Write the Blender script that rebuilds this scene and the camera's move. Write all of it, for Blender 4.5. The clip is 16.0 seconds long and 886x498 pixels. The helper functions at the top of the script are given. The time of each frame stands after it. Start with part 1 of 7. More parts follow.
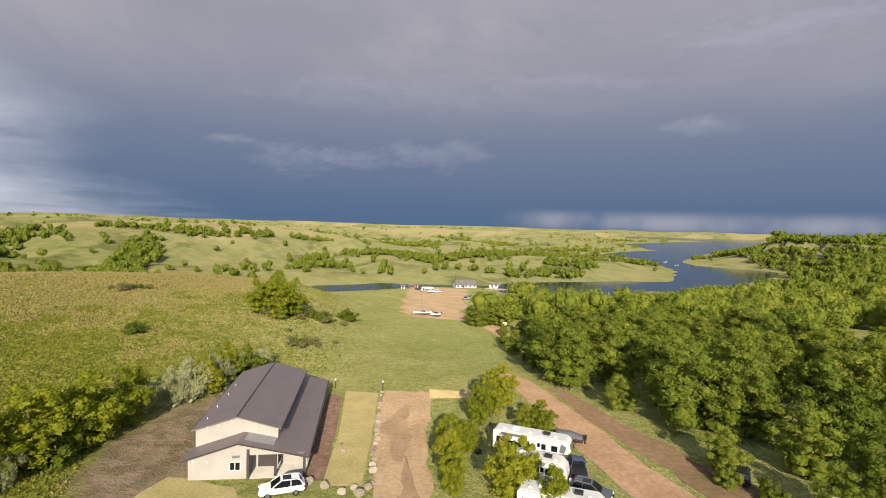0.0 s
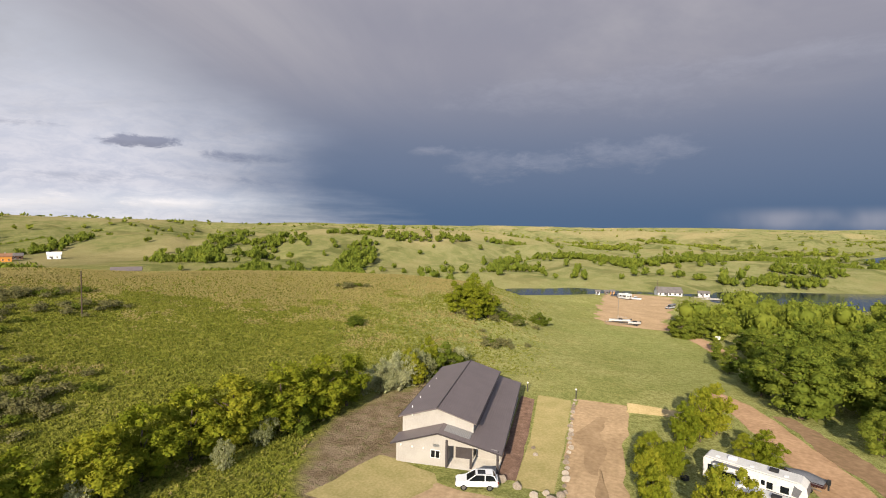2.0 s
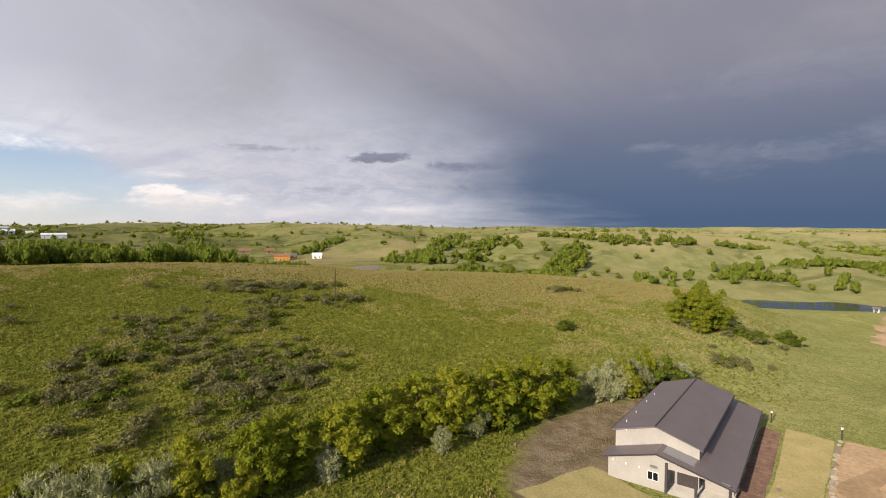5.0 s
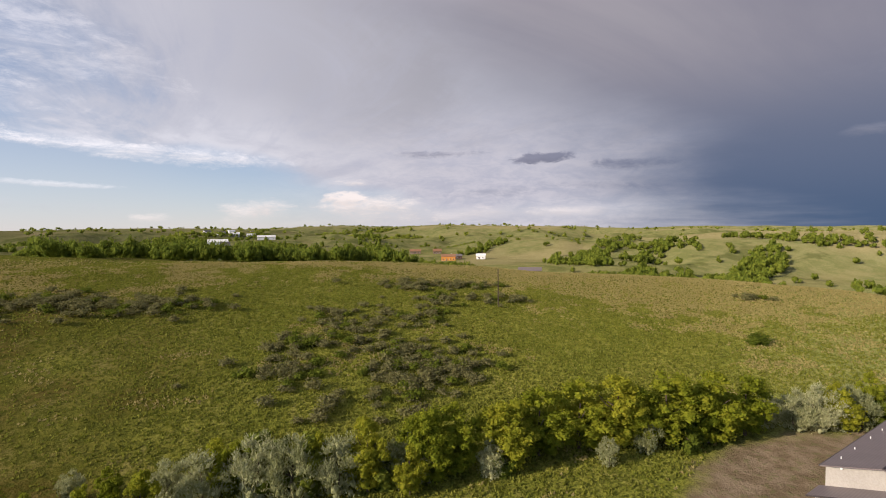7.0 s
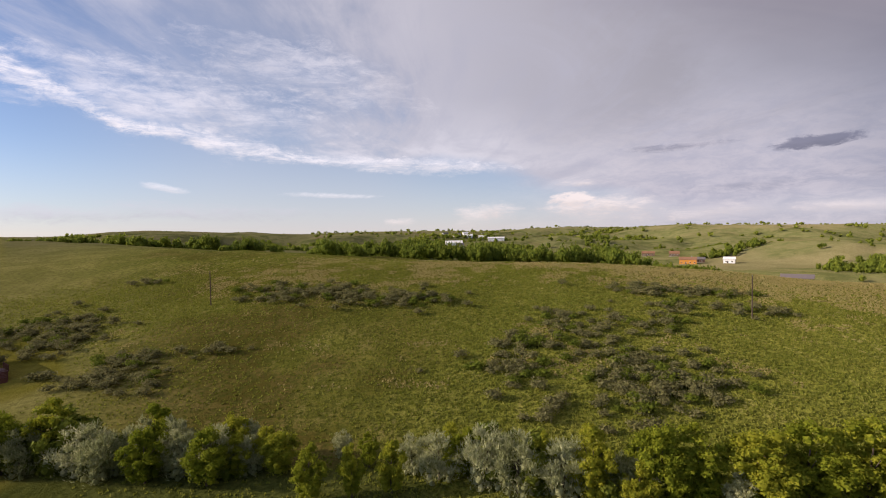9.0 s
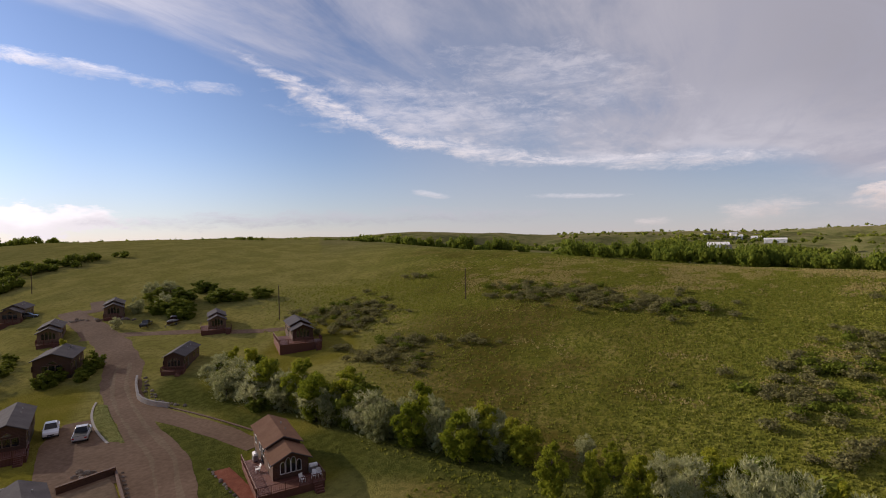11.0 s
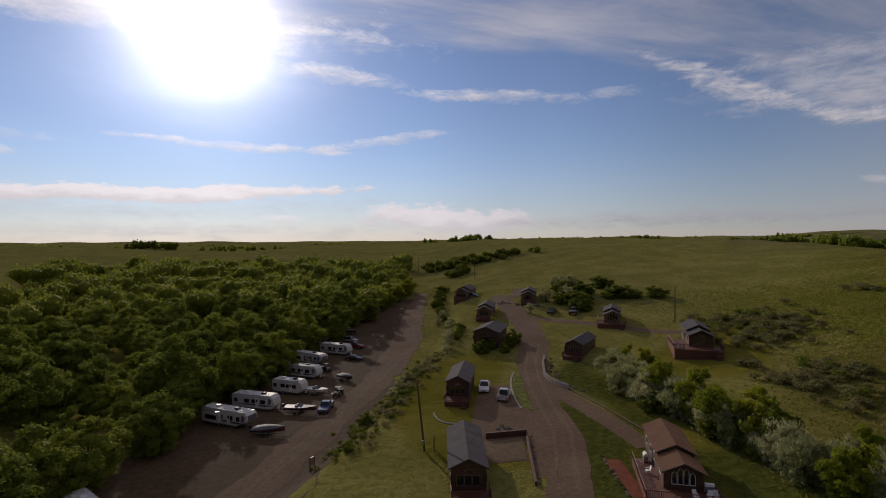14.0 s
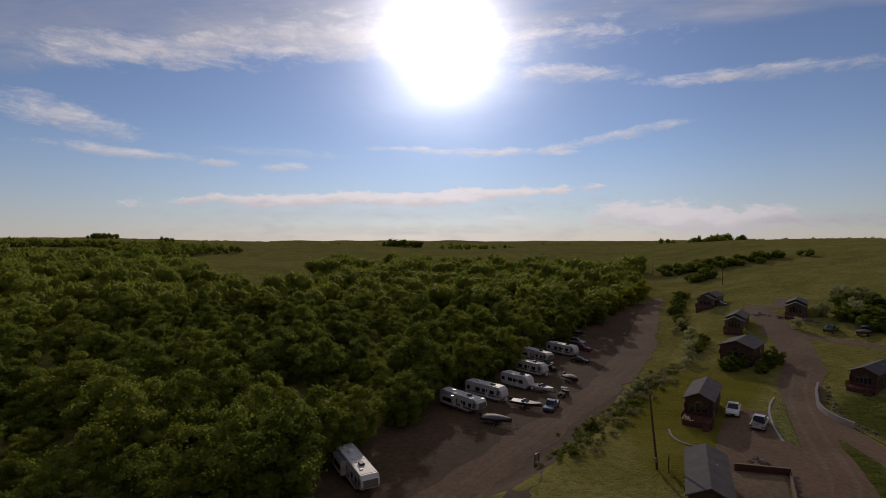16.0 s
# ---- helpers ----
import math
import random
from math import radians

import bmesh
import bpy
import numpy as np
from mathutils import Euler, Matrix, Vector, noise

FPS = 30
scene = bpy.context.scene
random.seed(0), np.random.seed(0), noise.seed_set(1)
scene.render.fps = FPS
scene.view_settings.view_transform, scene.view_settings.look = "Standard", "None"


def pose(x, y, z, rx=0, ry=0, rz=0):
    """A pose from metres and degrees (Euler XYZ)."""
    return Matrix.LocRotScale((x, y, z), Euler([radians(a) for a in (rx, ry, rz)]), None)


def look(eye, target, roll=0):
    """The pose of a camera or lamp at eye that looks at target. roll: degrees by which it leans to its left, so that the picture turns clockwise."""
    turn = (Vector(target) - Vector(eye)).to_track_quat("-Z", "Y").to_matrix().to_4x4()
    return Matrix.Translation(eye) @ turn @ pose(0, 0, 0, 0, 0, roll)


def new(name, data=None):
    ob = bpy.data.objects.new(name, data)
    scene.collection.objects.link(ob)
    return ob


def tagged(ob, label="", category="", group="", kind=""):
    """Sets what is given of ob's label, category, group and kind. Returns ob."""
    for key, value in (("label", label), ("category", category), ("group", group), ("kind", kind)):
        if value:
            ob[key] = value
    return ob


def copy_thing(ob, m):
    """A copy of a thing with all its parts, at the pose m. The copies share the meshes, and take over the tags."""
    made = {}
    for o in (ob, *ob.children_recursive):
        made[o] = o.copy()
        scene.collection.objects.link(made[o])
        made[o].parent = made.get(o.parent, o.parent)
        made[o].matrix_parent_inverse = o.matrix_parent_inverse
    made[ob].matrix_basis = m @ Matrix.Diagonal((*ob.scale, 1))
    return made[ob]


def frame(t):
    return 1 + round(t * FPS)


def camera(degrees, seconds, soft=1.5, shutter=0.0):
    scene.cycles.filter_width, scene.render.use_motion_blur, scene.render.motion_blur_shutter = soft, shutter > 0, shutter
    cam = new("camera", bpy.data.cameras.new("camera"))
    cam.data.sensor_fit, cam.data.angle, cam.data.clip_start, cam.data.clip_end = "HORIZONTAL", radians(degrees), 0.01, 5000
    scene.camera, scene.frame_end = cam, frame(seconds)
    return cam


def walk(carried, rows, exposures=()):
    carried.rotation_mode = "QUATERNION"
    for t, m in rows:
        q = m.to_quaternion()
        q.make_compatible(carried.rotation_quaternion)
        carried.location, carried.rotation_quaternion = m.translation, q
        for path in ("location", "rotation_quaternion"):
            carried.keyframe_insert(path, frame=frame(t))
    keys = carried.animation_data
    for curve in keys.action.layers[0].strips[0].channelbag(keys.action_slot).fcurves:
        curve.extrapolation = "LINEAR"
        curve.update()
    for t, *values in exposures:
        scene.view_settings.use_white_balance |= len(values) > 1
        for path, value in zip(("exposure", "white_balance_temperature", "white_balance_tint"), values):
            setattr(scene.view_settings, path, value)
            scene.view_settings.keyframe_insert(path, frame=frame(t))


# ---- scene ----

# ---- camera: hovers at one spot and turns ----
EYE_Z = 30.0
cam = camera(82.81, 16.0, soft=1.0)
TURN = [  # seconds, tilt, lean, heading
    (0, 87.30, -1.70, 0.01),
    (0.5, 87.33, -1.58, 1.59),
    (1, 87.29, -1.31, 5.92),
    (1.5, 87.25, -1.05, 13.41),
    (2, 87.28, -0.72, 21.67),
    (2.5, 87.28, -0.56, 27.23),
    (3, 87.36, -0.48, 30.97),
    (3.5, 87.39, -0.41, 34.21),
    (6, 87.60, 0.20, 54.03),
    (6.5, 87.64, 0.30, 58.70),
    (7, 87.69, 0.45, 63.72),
    (7.5, 87.76, 0.56, 69.45),
    (8, 87.88, 0.63, 75.65),
    (8.5, 88.00, 0.81, 82.21),
    (9, 88.15, 0.96, 89.10),
    (9.5, 88.31, 1.14, 96.03),
    (10, 88.45, 1.15, 103.19),
    (12.5, 88.89, 0.56, 137.21),
    (13, 88.95, 0.49, 145.09),
    (13.5, 88.99, 0.46, 152.66),
    (14, 89.01, 0.38, 159.59),
    (14.5, 89.05, 0.26, 166.97),
    (15, 89.12, 0.25, 175.27),
    (15.5, 89.14, 0.13, 183.11),
    (16, 89.06, 0.03, 185.11),
]
walk(cam, [(t, pose(0, 0, EYE_Z, rx, ry, rz)) for t, rx, ry, rz in TURN],
     exposures=[(0.0, 0.5, 6500, 10), (3.5, 0.35, 6500, 12), (7.0, 0.15, 6500, 16), (10.0, 0.0, 6500, 21), (12.5, -0.68, 6500, 19), (14.0, -0.92, 6500, 19), (16.0, -1.12, 6500, 19)])

# ---- sun and sky ----
SUN_AZ, SUN_EL = 185.0, 21.5      # degrees, counted to the left from the first heading


def make_sky():
    world = bpy.data.worlds.new("storm_sky")
    scene.world = world
    world.use_nodes = True
    nt = world.node_tree
    nt.nodes.clear()
    N, L = nt.nodes.new, nt.links.new

    def m(op, a, b=None, c=None, clamp=False):
        n = N("ShaderNodeMath")
        n.operation, n.use_clamp = op, clamp
        for i, s in enumerate((a, b, c)):
            if s is None:
                continue
            if isinstance(s, (int, float)):
                n.inputs[i].default_value = s
            else:
                L(s, n.inputs[i])
        return n.outputs[0]

    def ramp(x, lo, hi, smooth=True):
        n = N("ShaderNodeMapRange")
        n.interpolation_type = "SMOOTHSTEP" if smooth else "LINEAR"
        L(x, n.inputs["Value"])
        for name, v in (("From Min", lo), ("From Max", hi)):
            if isinstance(v, (int, float)):
                n.inputs[name].default_value = v
            else:
                L(v, n.inputs[name])
        return n.outputs["Result"]

    def mix(f, a, b):
        n = N("ShaderNodeMix")
        n.data_type = "RGBA"
        for s, i in ((f, 0), (a, 6), (b, 7)):
            if isinstance(s, (int, float)):
                n.inputs[i].default_value = s
            elif isinstance(s, tuple):
                n.inputs[i].default_value = (*s, 1)
            else:
                L(s, n.inputs[i])
        return n.outputs[2]

    def cloud(vec, scale, detail, rough, sx, sy, sz, warp=0.0):
        mp = N("ShaderNodeMapping")
        mp.inputs["Scale"].default_value = (sx, sy, sz)
        L(vec, mp.inputs["Vector"])
        n = N("ShaderNodeTexNoise")
        n.inputs["Scale"].default_value = scale
        n.inputs["Detail"].default_value = detail
        n.inputs["Roughness"].default_value = rough
        n.inputs["Distortion"].default_value = warp
        L(mp.outputs[0], n.inputs["Vector"])
        return n.outputs["Fac"]

    tc = N("ShaderNodeTexCoord")
    d = tc.outputs["Generated"]
    xyz = N("ShaderNodeSeparateXYZ")
    L(d, xyz.inputs[0])
    x, y, z = xyz.outputs
    az = m("MULTIPLY", m("ARCTAN2", m("MULTIPLY", x, -1.0), y), 57.29578)       # -180..180
    az = m("ADD", az, m("MULTIPLY", m("LESS_THAN", az, -60.0), 360.0))           # -60..300
    el = m("MULTIPLY", m("ARCSINE", z), 57.29578)
    # flat cloud layer coordinates
    zz = m("MAXIMUM", m("ADD", z, 0.06), 0.05)
    comb = N("ShaderNodeCombineXYZ")
    L(m("DIVIDE", x, zz), comb.inputs[0])
    L(m("DIVIDE", y, zz), comb.inputs[1])
    plane = comb.outputs[0]
    dome = N("ShaderNodeCombineXYZ")                                             # azimuth and height as a flat map
    L(m("MULTIPLY", az, 0.1), dome.inputs[0])
    L(m("MULTIPLY", el, 0.1), dome.inputs[1])
    band = dome.outputs[0]

    sky = N("ShaderNodeTexSky")
    sky.sky_type, sky.sun_disc = "NISHITA", False
    sky.sun_elevation, sky.sun_rotation = radians(SUN_EL), radians(-SUN_AZ)
    sky.altitude, sky.air_density, sky.dust_density, sky.ozone_density = 500, 1.0, 0.0, 3.0
    blue = N("ShaderNodeMix")
    blue.data_type, blue.blend_type = "RGBA", "MULTIPLY"
    blue.inputs[0].default_value = 1.0
    L(sky.outputs[0], blue.inputs[6])
    blue.inputs[7].default_value = (SKY_GAIN * 1.04, SKY_GAIN * 0.96, SKY_GAIN * 0.98, 1)
    col = blue.outputs[2]

    def curve(x, pts, scale):
        """A value read from a smooth curve over the azimuth: pairs of degrees and value."""
        n = N("ShaderNodeValToRGB")
        n.color_ramp.interpolation = "EASE"
        els = n.color_ramp.elements
        while len(els) < len(pts):
            els.new(0.5)
        for e, (p, v) in zip(els, pts):
            e.position = (p + 60) / 360
            e.color = (v / scale, v / scale, v / scale, 1)
        L(m("MULTIPLY_ADD", x, 1 / 360, 60 / 360), n.inputs[0])
        return m("MULTIPLY", n.outputs[0], scale)

    # the sky is brighter on the sun's side
    bright = curve(az, ((-60, 1.0), (60, 1.0), (105, 0.98), (128, 1.00), (150, 1.18), (166, 1.34), (185, 1.44), (230, 1.16), (300, 1.0)), 2.0)
    haze = m("MULTIPLY", ramp(el, 10.0, -1.0), 0.50)
    col = mix(haze, col, (0.50, 0.57, 0.68))
    pall = m("MULTIPLY", m("MULTIPLY", ramp(az, 78.0, 100.0), ramp(az, 132.0, 110.0)), 0.30)
    col = mix(pall, col, (0.62, 0.64, 0.66))
    wa = m("SUBTRACT", cloud(band, 1.0, 5, 0.55, 0.55, 1.6, 1), 0.5)
    wb = m("SUBTRACT", cloud(band, 1.0, 6, 0.62, 1.3, 3.4, 1), 0.5)
    fine = cloud(band, 1.0, 8, 0.72, 3.4, 9.0, 1, 0.4)
    streak = cloud(band, 1.0, 8, 0.74, 1.1, 7.5, 1, 0.5)

    # high deck: its lower edge runs up from the north-west towards the sun
    edge = curve(az, ((-60, 2), (62, 2), (76, 4.5), (84, 6.2), (92, 7.4), (104, 8.0), (112, 9.0), (120, 11.0), (127, 14.2), (136, 16.5), (150, 21), (166, 21.5), (182, 20.5), (203, 19.0), (215, 17), (228, 13.5), (260, 16)), 40.0)
    n1 = cloud(plane, 0.85, 7, 0.60, 0.55, 1.0, 1, 0.7)
    n2 = cloud(plane, 0.30, 4, 0.5, 1, 0.8, 1)
    fibre = cloud(plane, 1.6, 8, 0.68, 0.35, 1.5, 1, 1.1)
    tex = m("ADD", m("ADD", m("MULTIPLY", n1, 0.55), m("MULTIPLY", n2, 0.42)), m("MULTIPLY", fibre, 0.18))
    thin = ramp(az, 62.0, 118.0)                                                   # broken up away from the storm
    over = m("SUBTRACT", m("ADD", el, m("MULTIPLY", wa, 5.0)), edge)
    deck = m("MULTIPLY", ramp(over, -0.4, 1.8), ramp(m("ADD", tex, m("MULTIPLY_ADD", thin, -0.25, 0.22)), 0.44, 0.64))
    grey = mix(ramp(over, 0.5, 9.0), (0.69, 0.68, 0.69), (0.395, 0.39, 0.41))
    grey = mix(m("MULTIPLY", thin, 0.75), grey, (0.80, 0.81, 0.86))
    grey = mix(m("MULTIPLY", ramp(n1, 0.62, 0.40), m("MULTIPLY_ADD", thin, -0.5, 1.0)), grey, (0.50, 0.505, 0.55))
    grey = mix(m("MULTIPLY", ramp(fibre, 0.55, 0.35), 0.35), grey, (0.46, 0.47, 0.53))
    heavy = m("MULTIPLY", m("MULTIPLY", ramp(az, 76.0, 52.0), ramp(el, 7.0, 17.0)), 0.75)
    grey = mix(heavy, grey, (0.315, 0.318, 0.345))
    col = mix(m("MULTIPLY", deck, m("MULTIPLY_ADD", thin, -0.22, 0.92)), col, grey)
    # pale veil under the deck next to the storm
    veil = m("MULTIPLY", ramp(az, 92.0, 58.0), ramp(el, 16.0, 5.0))
    col = mix(m("MULTIPLY", veil, 0.85), col, mix(ramp(fine, 0.35, 0.65), (0.42, 0.435, 0.51), (0.53, 0.525, 0.575)))

    # one cloud of the sky, as a group of nodes that is used for every cloud
    shared = {"az": az, "el": el, "wa": wa, "wb": wb, "fine": fine, "streak": streak}
    own = ("a0", "e0", "ha", "he", "slope", "outer", "inner", "ragged", "amount", "fibres")
    group = bpy.data.node_groups.new("cloud_bank", "ShaderNodeTree")
    for key in (*shared, *own):
        group.interface.new_socket(key, in_out="INPUT", socket_type="NodeSocketFloat")
    for key in ("behind", "tone"):
        group.interface.new_socket(key, in_out="INPUT", socket_type="NodeSocketColor")
    group.interface.new_socket("sky", in_out="OUTPUT", socket_type="NodeSocketColor")
    N, L = group.nodes.new, group.links.new
    g_in, g_out = N("NodeGroupInput").outputs, N("NodeGroupOutput")
    da = m("SUBTRACT", g_in["az"], g_in["a0"])
    dx = m("DIVIDE", da, g_in["ha"])
    dy = m("DIVIDE", m("SUBTRACT", m("SUBTRACT", g_in["el"], g_in["e0"]), m("MULTIPLY", da, g_in["slope"])), g_in["he"])
    dy = m("ADD", dy, m("ADD", m("MULTIPLY", g_in["wa"], 2.4), m("MULTIPLY", g_in["wb"], 2.6)))
    d2 = m("ADD", m("MULTIPLY", dx, dx), m("MULTIPLY", dy, dy))
    f = m("MULTIPLY", ramp(m("ADD", d2, m("MULTIPLY", m("SUBTRACT", g_in["fine"], 0.5), g_in["ragged"])), g_in["outer"], g_in["inner"]), g_in["amount"])
    f = m("MULTIPLY", f, m("SUBTRACT", 1.0, m("MULTIPLY", g_in["fibres"], ramp(g_in["streak"], 0.60, 0.36))))
    dim = N("ShaderNodeVectorMath")
    dim.operation = "SCALE"
    L(g_in["tone"], dim.inputs[0])
    dim.inputs["Scale"].default_value = 0.82
    L(mix(f, g_in["behind"], mix(ramp(m("ADD", dy, m("MULTIPLY", g_in["wb"], 2.0)), -0.7, 0.5), dim.outputs[0], g_in["tone"])), g_out.inputs[0])
    N, L = nt.nodes.new, nt.links.new

    def bank(behind, tone, *values):
        n = N("ShaderNodeGroup")
        n.node_tree = group
        for key, socket in shared.items():
            L(socket, n.inputs[key])
        for key, v in zip(own, values):
            n.inputs[key].default_value = v
        L(behind, n.inputs["behind"])
        n.inputs["tone"].default_value = (*tone, 1)
        return n.outputs[0]

    # single clouds: azimuth, height, half length, half thickness, slope, softness, colour
    white, warm, slate, pale = (1.02, 1.0, 1.0), (0.90, 0.83, 0.78), (0.215, 0.225, 0.295), (0.62, 0.63, 0.68)
    clouds = []
    clouds += [(52.4, 7.8, 3.4, 0.62, 0.0, 0.7, 0.9, slate), (43.2, 6.8, 5.0, 0.55, 0.03, 0.8, 0.9, slate), (64, 8.4, 4.5, 0.45, 0.0, 0.9, 0.6, slate)]
    clouds += [(58, 4.3, 5.5, 0.85, 0.02, 1.0, 0.5, (0.34, 0.36, 0.44)), (46, 4.6, 7.0, 0.4, 0.05, 1.0, 0.35, slate)]
    clouds += [(71.5, 2.4, 6.0, 1.7, 0.0, 0.8, 0.95, warm), (74.5, 3.6, 2.6, 1.1, 0.0, 0.7, 0.9, warm), (84.2, 2.0, 3.4, 1.3, -0.1, 0.9, 0.75, warm), (61, 1.8, 5.0, 0.8, 0.0, 0.9, 0.6, warm), (50, 1.9, 4.6, 0.7, 0.0, 0.9, 0.6, warm)]
    clouds += [(74.2, 5.3, 2.0, 0.35, 0.0, 0.8, 0.8, warm), (93.9, 1.4, 1.6, 0.6, 0.0, 0.9, 0.6, warm), (102, 4.4, 5.0, 0.3, 0.0, 1.0, 0.5, white), (118, 4.9, 2.2, 0.35, 0.12, 1.0, 0.6, white), (121.5, 11.0, 3.0, 0.6, 0.1, 0.9, 0.7, white)]
    clouds += [(129, 14.4, 8.5, 1.1, 0.46, 0.95, 0.85, white), (113, 9.6, 9.0, 1.0, 0.16, 0.95, 0.85, white), (94, 7.6, 12.0, 0.9, 0.07, 0.95, 0.8, white), (117, 13.4, 15.0, 3.6, 0.1, 1.0, 0.48, white), (104, 17.0, 12.0, 2.6, 0.2, 1.0, 0.4, white)]
    clouds += [(124, 2.3, 22.0, 1.0, 0.0, 1.2, 0.55, pale)]
    clouds += [(192, 4.75, 26.0, 0.85, -0.042, 0.6, 1.0, white), (190, 3.3, 24.0, 1.2, -0.03, 1.2, 0.35, pale), (181, 10.1, 11.0, 0.48, 0.03, 0.9, 0.85, white), (167, 11.1, 8.5, 0.50, -0.13, 0.9, 0.85, white)]
    clouds += [(153.5, 15.7, 10.5, 0.62, 0.07, 0.9, 0.85, white), (171, 17.6, 8.0, 0.85, 0.06, 1.0, 0.75, white), (141, 15.2, 3.0, 0.5, 0.0, 1.0, 0.5, white), (222, 11.2, 6.0, 1.1, 0.12, 0.9, 0.85, white)]
    clouds += [(218, 8.5, 6.5, 0.55, 0.04, 0.8, 0.85, white), (209, 7.8, 2.3, 0.5, 0.0, 0.8, 0.8, white), (202.4, 7.9, 2.6, 0.45, -0.05, 0.8, 0.8, white), (177, 2.35, 2.6, 0.4, 0.0, 0.9, 0.7, white), (203, 9.5, 8.0, 0.5, 0.0, 1.2, 0.3, white)]
    clouds += [(158.5, 2.3, 11.0, 1.5, 0.0, 0.6, 0.95, white), (141, 2.1, 12.0, 0.8, 0.0, 1.0, 0.6, pale), (190, 1.0, 26.0, 0.9, 0.0, 1.2, 0.5, pale), (186, 21.5, 22.0, 2.4, 0.0, 1.0, 0.8, white), (214, 18.0, 13.0, 1.8, -0.14, 1.0, 0.85, white)]
    for a0, e0, ha, he, sl, soft, amount, c in clouds:
        puffy = soft < 0.75
        col = bank(col, c, a0, e0, ha, he, sl, 1.15 if puffy else 1.5, 1.0 - soft if puffy else -0.6 * soft, 3.2 if puffy else 4.6, amount, 0.0 if puffy else 0.6)
    sc = N("ShaderNodeVectorMath")
    sc.operation = "SCALE"
    L(col, sc.inputs[0])
    L(bright, sc.inputs["Scale"])
    col = sc.outputs[0]

    # storm: slate ceiling over blue-grey rain
    front = m("ADD", az, m("ADD", m("MULTIPLY", wa, 14.0), m("ADD", m("MULTIPLY", m("SUBTRACT", n2, 0.5), 22.0), m("MULTIPLY", el, -0.9))))
    storm = ramp(m("ADD", front, m("MULTIPLY", ramp(el, 10.0, 26.0), -9.0)), 52.0, 24.0)
    low = mix(ramp(el, 0.0, 7.0), (0.066, 0.110, 0.190), (0.105, 0.140, 0.215))
    low = mix(ramp(el, 5.0, 19.0), low, (0.225, 0.225, 0.272))
    lit = m("MULTIPLY", ramp(cloud(plane, 0.55, 6, 0.6, 1, 0.5, 1, 0.6), 0.40, 0.72), ramp(el, 9.0, 22.0))
    low = mix(m("MULTIPLY", lit, 0.7), low, (0.365, 0.350, 0.372))
    low = mix(m("MULTIPLY", ramp(el, 20.0, 34.0), 0.7), low, (0.34, 0.315, 0.345))
    shelf = m("MULTIPLY", m("MULTIPLY", ramp(el, -0.6, 0.7), ramp(el, 2.4, 1.0)), m("MULTIPLY", ramp(az, -5.0, -14.0), ramp(cloud(band, 1, 4, 0.55, 1.0, 0.6, 1), 0.32, 0.62)))
    low = mix(m("MULTIPLY", shelf, 0.55), low, (0.36, 0.35, 0.385))
    for a0, e0, ha, he, am in ((16.5, 6.8, 4.6, 1.3, 0.3), (10, 7.2, 3.6, 1.2, 0.3), (1, 7.9, 6.0, 1.6, 0.35), (-26.5, 10.6, 3.6, 0.9, 0.4), (-33, 18.5, 9.0, 2.2, 0.5), (23, 8.2, 2.4, 0.5, 0.4), (-14, 15.5, 9.0, 1.2, 0.3), (6, 14.0, 16.0, 2.0, 0.25)):
        low = bank(low, (0.33, 0.34, 0.405), a0, e0, ha, he, 0.0, 1.7, -0.9, 4.2, am, 0.0)
    col = mix(storm, col, low)

    # glare round the sun behind thin cloud
    sv = (-math.sin(radians(SUN_AZ)) * math.cos(radians(SUN_EL)), math.cos(radians(SUN_AZ)) * math.cos(radians(SUN_EL)), math.sin(radians(SUN_EL)))
    dot = N("ShaderNodeVectorMath")
    dot.operation = "DOT_PRODUCT"
    L(d, dot.inputs[0])
    dot.inputs[1].default_value = sv
    ang = m("MULTIPLY", m("ARCCOSINE", m("MINIMUM", dot.outputs["Value"], 1.0)), 57.29578)
    ang = m("ADD", ang, m("MULTIPLY", wa, 3.0))
    glow = m("ADD", m("MULTIPLY", m("POWER", 2.71828, m("MULTIPLY", ang, -0.36)), 11.0), m("MULTIPLY", m("POWER", 2.71828, m("MULTIPLY", ang, -0.12)), 0.75))
    g = mix(glow, (0, 0, 0), (1.0, 0.985, 0.95))
    g.node.clamp_factor = False
    addn = N("ShaderNodeMix")
    addn.data_type, addn.blend_type = "RGBA", "ADD"
    addn.inputs[0].default_value = 1.0
    L(col, addn.inputs[6])
    L(g, addn.inputs[7])
    bg = N("ShaderNodeBackground")
    L(addn.outputs[2], bg.inputs[0])
    bg.inputs[1].default_value = 1.0
    out = N("ShaderNodeOutputWorld")
    L(bg.outputs[0], out.inputs[0])


SKY_GAIN = 0.115
make_sky()
sun = new("sun", bpy.data.lights.new("sun", "SUN"))
sun.data.energy, sun.data.angle, sun.data.color = 5.0, radians(0.6), (1.0, 0.87, 0.66)
sun.matrix_basis = look((-math.sin(radians(SUN_AZ)) * 900, math.cos(radians(SUN_AZ)) * 900, 900 * math.tan(radians(SUN_EL))), (0, 0, 0))

# ---- materials ----
MATS = {}


